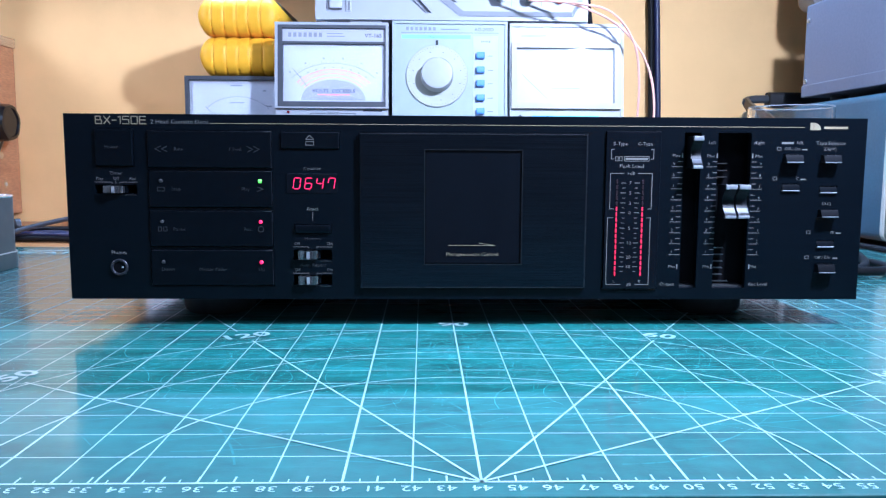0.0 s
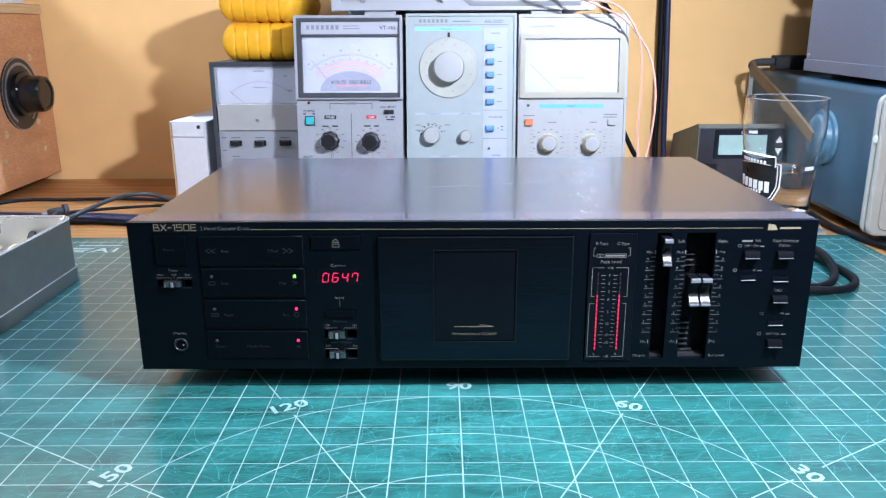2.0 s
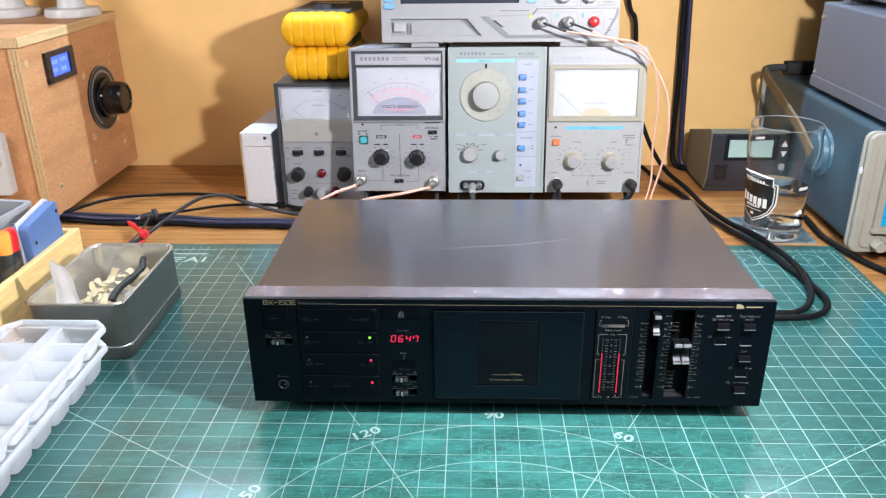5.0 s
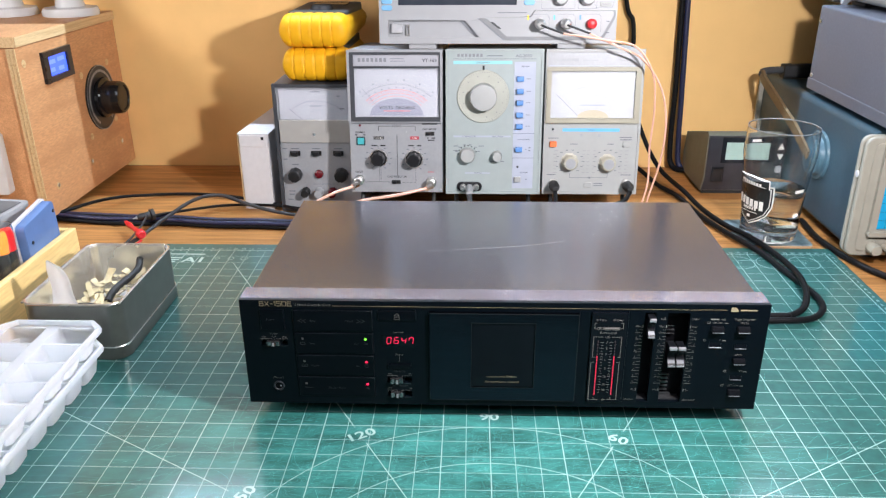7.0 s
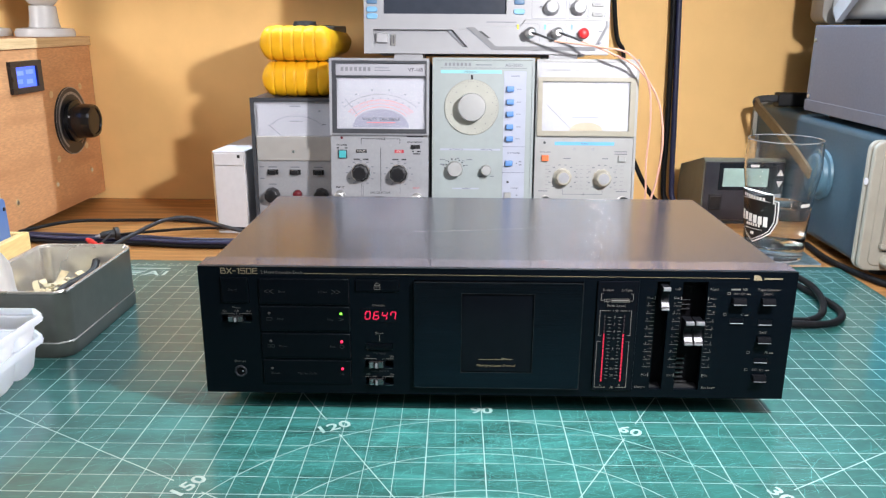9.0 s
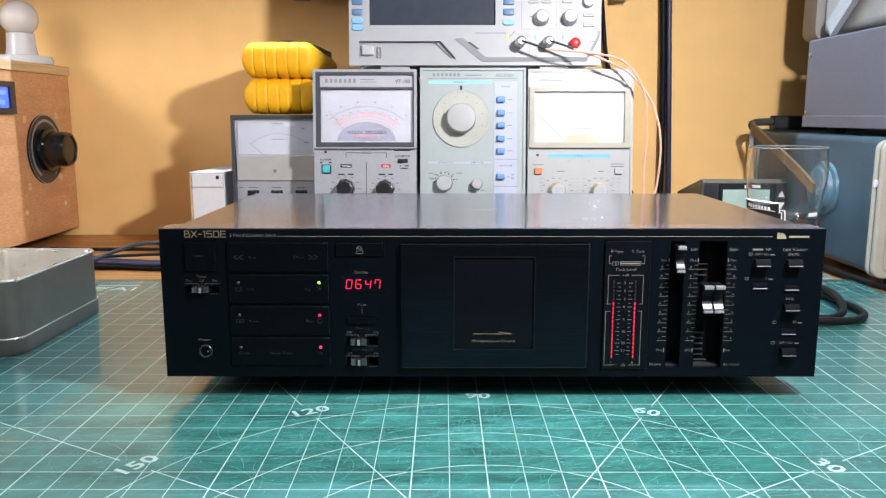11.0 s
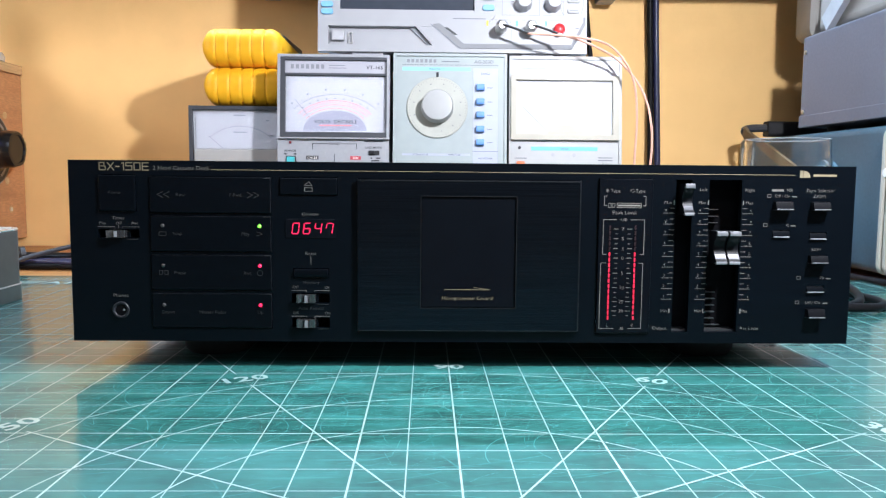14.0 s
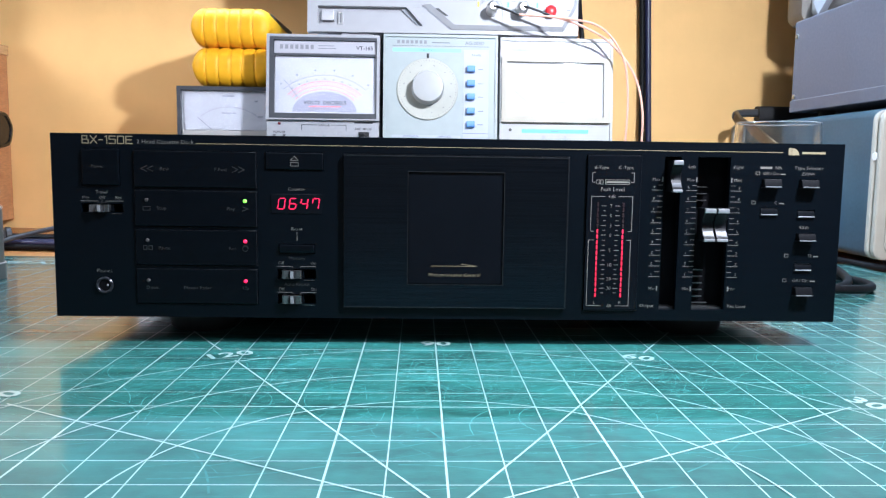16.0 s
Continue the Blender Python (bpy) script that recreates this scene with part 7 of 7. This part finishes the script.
part("base_pan", box(B(), -0.0015, 0.3315, -0.001, 0.241, 0.0105, 0.0255, 0.001), GREYCASE, gb)
for fx in (0.03, 0.30):
    for fy in (0.02, 0.205):
        part("foot", lathe(B(), "z", fx, fy, [(0.009, 0.0002), (0.011, 0.0108)], 16), RUBBER, gb)
for fy, fz in ((0.236, 0.030), (0.236, 0.105)):
    part("screw", lathe(B(), "x", fy - 0.004, fz, [(0.0028, 0.0), (0.0028, -0.0016), (0.0005, -0.0022)], 12), CHROME, gb)
ub = thing("beige_instrument_case", pose(0.488, 0.55, 0.2880), "beige instrument with a grey tilting handle, on the grey case", "instrument")
part("case", soft_block(B(), "y", 0.175, 0.075, 0.34, 0.136, 0.010, 0.0, 0.255, 0.003), BEIGECASE, ub)
part("rear_bumper", soft_block(B(), "y", 0.172, 0.071, 0.356, 0.140, 0.014, 0.2555, 0.300, 0.006), BEIGECASE, ub)
bm = B()
for a, b in (((-0.004, 0.215, 0.012), (-0.004, 0.02, 0.155)),):
    a, b = Vector(a), Vector(b)
    d = (b - a).normalized()
    n = d.cross(Vector((1, 0, 0))).normalized() * 0.011
    w = Vector((0.004, 0, 0))
    vs = [bm.verts.new(p + s1 * n + s2 * w) for p in (a, b) for s1 in (-1, 1) for s2 in (-1, 1)]
    for f in ((0, 1, 3, 2), (4, 6, 7, 5), (0, 4, 5, 1), (2, 3, 7, 6), (0, 2, 6, 4), (1, 5, 7, 3)):
        bm.faces.new([vs[i] for i in f])
part("tilt_handle", bm, GREYPLASTIC, ub, "flat grey tilting handle")
part("foot", box(B(), 0.02, 0.06, 0.03, 0.07, 0.0002, 0.0072, 0.001), RUBBER, ub)
part("foot", box(B(), 0.02, 0.06, 0.20, 0.24, 0.0002, 0.0072, 0.001), RUBBER, ub)
part("foot", box(B(), 0.26, 0.30, 0.03, 0.07, 0.0002, 0.0072, 0.001), RUBBER, ub)


# ---------------------------------------------------------------- cables
def cable(name, pts, r, material, label, group="", per=10):
    bm = tube(B(), pts, r, 12, per)
    return single(name, bm, material, label, "cable", group)


random.seed(31)
for k in range(8):
    dy, dz, wob = 0.0058 * (k % 5) + (0.003 if k > 4 else 0), TOP + 0.0036 + (0.0052 if k > 4 else 0), lambda: random.uniform(-0.0022, 0.0022)
    cable("mains_cable", [(-1.0, 0.715 + dy + wob(), dz), (-0.80, 0.711 + dy + wob(), dz), (-0.70, 0.697 + dy + wob(), dz), (-0.62, 0.684 + dy + wob(), dz + abs(wob())), (-0.55, 0.677 + dy + wob(), dz), (-0.50, 0.673 + dy + wob(), dz), (-0.44, 0.668 + dy + wob(), dz + abs(wob())), (-0.38, 0.663 + dy + wob(), dz), (-0.28, 0.659 + dy + wob(), dz), (-0.10, 0.632 + dy, dz)], 0.0029, CABLE if k in (0, 6) else NAVY, "navy cable lying in a bundle along the bench", "cable run", 6)
cable("test_lead", [(-0.70, 0.60, TOP + 0.003), (-0.63, 0.672, TOP + 0.012), (-0.575, 0.745, TOP + 0.014), (-0.52, 0.790, TOP + 0.006), (-0.44, 0.798, TOP + 0.005), (-0.365, 0.775, TOP + 0.006), (-0.30, 0.735, TOP + 0.010), (-0.24, 0.690, TOP + 0.012)], 0.0024, CABLE, "thin black lead curving over the bench")
cable("test_lead", [(-0.505, 0.53, 0.003), (-0.47, 0.592, 0.006), (-0.448, 0.648, 0.016), (-0.425, 0.715, 0.022), (-0.395, 0.742, 0.020), (-0.350, 0.718, 0.016), (-0.300, 0.695, 0.012), (-0.22, 0.670, 0.010)], 0.0027, GREYCABLE, "dark grey lead arching over the other cables")
cable("test_lead", [(-0.478, 0.672, 0.012), (-0.44, 0.700, 0.010), (-0.39, 0.735, 0.006), (-0.33, 0.742, 0.005), (-0.27, 0.725, 0.006), (-0.20, 0.70, 0.006)], 0.0020, CABLE, "thin black lead from the probe clip")
cl = thing("probe_clip", pose(-0.479, 0.664, 0.0135, 0, 0, 40), "black probe clip lying on the cables", "probe")
part("body", lathe(B(), "x", 0, 0.002, [(0.003, -0.012), (0.0050, -0.008), (0.0056, 0.006), (0.0085, 0.007), (0.0085, 0.012), (0.001, 0.0125)], 20), CHASSIS, cl)
part("tip", lathe(B(), "x", 0, 0.002, [(0.0006, -0.018), (0.0012, -0.014), (0.003, -0.0118)], 10), GREYPLASTIC, cl)
rc = thing("red_hook_clip", pose(-0.481, 0.623, 0.0145, 0, 3, 129), "red plastic hook clip on the end of a test lead", "test clip")
part("body", lathe(B(), "x", 0, 0, [(0.0026, -0.030), (0.0038, -0.022), (0.0030, -0.016), (0.0034, 0.010)], 14), REDPLASTIC, rc)
part("finger_grip", lathe(B(), "x", 0, 0, [(0.0040, -0.043), (0.0062, -0.040), (0.0062, -0.033), (0.003, -0.030)], 18), REDPLASTIC, rc)
part("nose", lathe(B(), "x", 0, 0, [(0.0034, 0.0102), (0.0040, 0.012), (0.0026, 0.030), (0.0012, 0.036)], 14), REDPLASTIC, rc)
cable("test_lead", [(-0.456, 0.589, 0.010), (-0.462, 0.577, 0.006), (-0.475, 0.562, 0.0025), (-0.50, 0.540, 0.001)], 0.0016, REDPLASTIC, "thin red lead of the hook clip")
cable("test_lead", [(-0.482, 0.672, 0.014), (-0.471, 0.645, 0.019), (-0.466, 0.610, 0.018), (-0.474, 0.580, 0.009), (-0.49, 0.556, 0.003)], 0.0014, GREYCABLE, "thin grey lead from the black probe clip")
# vertical cables on the wall
for dx, r, m in ((-0.0045, 0.0045, CABLE), (0.0045, 0.0045, NAVY)):
    cable("wall_cable", [(0.300 + dx, 0.955, 0.95), (0.318 + dx, 0.955, 0.38), (0.322 + dx, 0.955, 0.28), (0.327 + dx * 1.2, 0.954, 0.14), (0.329 + dx * 1.5, 0.952, 0.05), (0.334 + dx * 1.4, 0.946, TOP + 0.010), (0.36 + dx, 0.93, TOP + 0.007), (0.45 + dx, 0.955, TOP + 0.007)], r, m, "dark cable hanging down the wall", "wall cables")
cable("mains_cable", [(0.200, 0.955, 0.60), (0.226, 0.955, 0.30), (0.242, 0.952, 0.245), (0.245, 0.945, 0.19), (0.243, 0.92, 0.14), (0.262, 0.90, 0.075), (0.286, 0.862, 0.028), (0.311, 0.795, 0.012), (0.322, 0.738, 0.006), (0.337, 0.676, 0.005), (0.355, 0.632, 0.006), (0.368, 0.584, 0.006), (0.373, 0.538, 0.008), (0.370, 0.487, 0.012), (0.364, 0.450, 0.009), (0.350, 0.420, 0.006), (0.330, 0.404, 0.005), (0.309, 0.400, 0.006), (0.19, 0.397, 0.0065)], 0.0036, CABLE, "black cable looping over the mat to the deck", "deck cables")
cable("mains_cable", [(0.16, 0.945, 0.05), (0.215, 0.935, 0.040), (0.262, 0.905, 0.014), (0.283, 0.850, 0.004), (0.302, 0.800, 0.003), (0.315, 0.714, 0.003), (0.331, 0.656, 0.003), (0.346, 0.608, 0.004), (0.357, 0.571, 0.0045), (0.365, 0.526, 0.004), (0.373, 0.484, 0.004), (0.377, 0.447, 0.004), (0.371, 0.420, 0.004), (0.353, 0.399, 0.005), (0.331, 0.390, 0.006), (0.307, 0.388, 0.007), (0.19, 0.386, 0.0065)], 0.0036, CABLE, "black cable looping over the mat to the deck", "deck cables")
cable("mains_cable", [(0.455, 0.70, TOP + 0.0045), (0.452, 0.62, TOP + 0.0045), (0.475, 0.53, TOP + 0.0045), (0.53, 0.46, TOP + 0.0045), (0.62, 0.38, TOP + 0.0045)], 0.004, CABLE, "black cable beside the oscilloscope")
# probe leads of the oscilloscope
for k, u in enumerate((0.070, 0.1035)):
    pl = thing("probe_lead", pose(0, 0, 0), "thin salmon coax lead plugged into the oscilloscope", "lead", "salmon leads")
    x0, y0, z0 = u, 0.678, 0.2765
    part("plug", lathe(B(), "y", x0, z0, [(0.0056, y0 + 0.008), (0.0064, y0 + 0.006), (0.0064, y0 - 0.004), (0.0050, y0 - 0.006), (0.0036, y0 - 0.009), (0.0005, y0 - 0.009)], 24), CHROME, pl, "nickel plated plug")
    part("sleeve", tube(B(), [(x0, y0 - 0.008, z0), (x0 + 0.009, y0 - 0.012, z0 - 0.003), (x0 + 0.029, y0 - 0.013, z0 - 0.010)], 0.0014, 10, 6), RUBBER, pl, "black strain relief")
    if k:
        pts = [(x0 + 0.028, y0 - 0.013, z0 - 0.010), (0.165, 0.650, 0.253), (0.199, 0.656, 0.236), (0.224, 0.648, 0.202), (0.233, 0.640, 0.160), (0.232, 0.642, 0.110), (0.222, 0.640, 0.065), (0.212, 0.640, 0.030), (0.19, 0.65, 0.004)]
    else:
        pts = [(x0 + 0.028, y0 - 0.013, z0 - 0.010), (0.153, 0.649, 0.260), (0.190, 0.655, 0.251), (0.213, 0.652, 0.219), (0.219, 0.650, 0.175), (0.219, 0.655, 0.120), (0.220, 0.652, 0.070), (0.206, 0.645, 0.030), (0.18, 0.66, 0.004)]
    part("coax", tube(B(), pts, 0.0013, 8), PINKWIRE, pl)
for pts in ([(-0.1715, 0.651, 0.069), (-0.1775, 0.644, 0.068), (-0.205, 0.632, 0.061), (-0.228, 0.620, 0.050), (-0.240, 0.590, 0.030), (-0.235, 0.55, 0.003)], [(-0.0715, 0.649, 0.067), (-0.0775, 0.642, 0.0665), (-0.115, 0.628, 0.062), (-0.165, 0.618, 0.056), (-0.200, 0.600, 0.045), (-0.210, 0.560, 0.020), (-0.200, 0.53, 0.003)]):
    pl = thing("probe_lead", pose(0, 0, 0), "thin salmon coax lead plugged into the voltmeter", "lead", "salmon leads")
    part("plug", tube(B(), pts[:2], 0.0036, 14), CHROME, pl, "nickel plated plug")
    part("coax", tube(B(), [pts[1]] + pts[2:], 0.0021, 8), PINKWIRE, pl)
cable("test_lead", [(0.095, 0.634, 0.065), (0.093, 0.606, 0.052), (0.085, 0.595, 0.030), (0.06, 0.60, 0.004)], 0.0030, CABLE, "black lead hanging from the cream voltmeter")
cable("test_lead", [(0.194, 0.634, 0.065), (0.180, 0.606, 0.062), (0.150, 0.596, 0.056), (0.115, 0.585, 0.040), (0.09, 0.58, 0.004)], 0.0030, CABLE, "black lead hanging from the cream voltmeter")
cable("test_lead", [(-0.0195, 0.622, 0.064), (-0.0175, 0.600, 0.045), (-0.015, 0.59, 0.004)], 0.0036, GREYCABLE, "grey lead hanging from the oscillator")
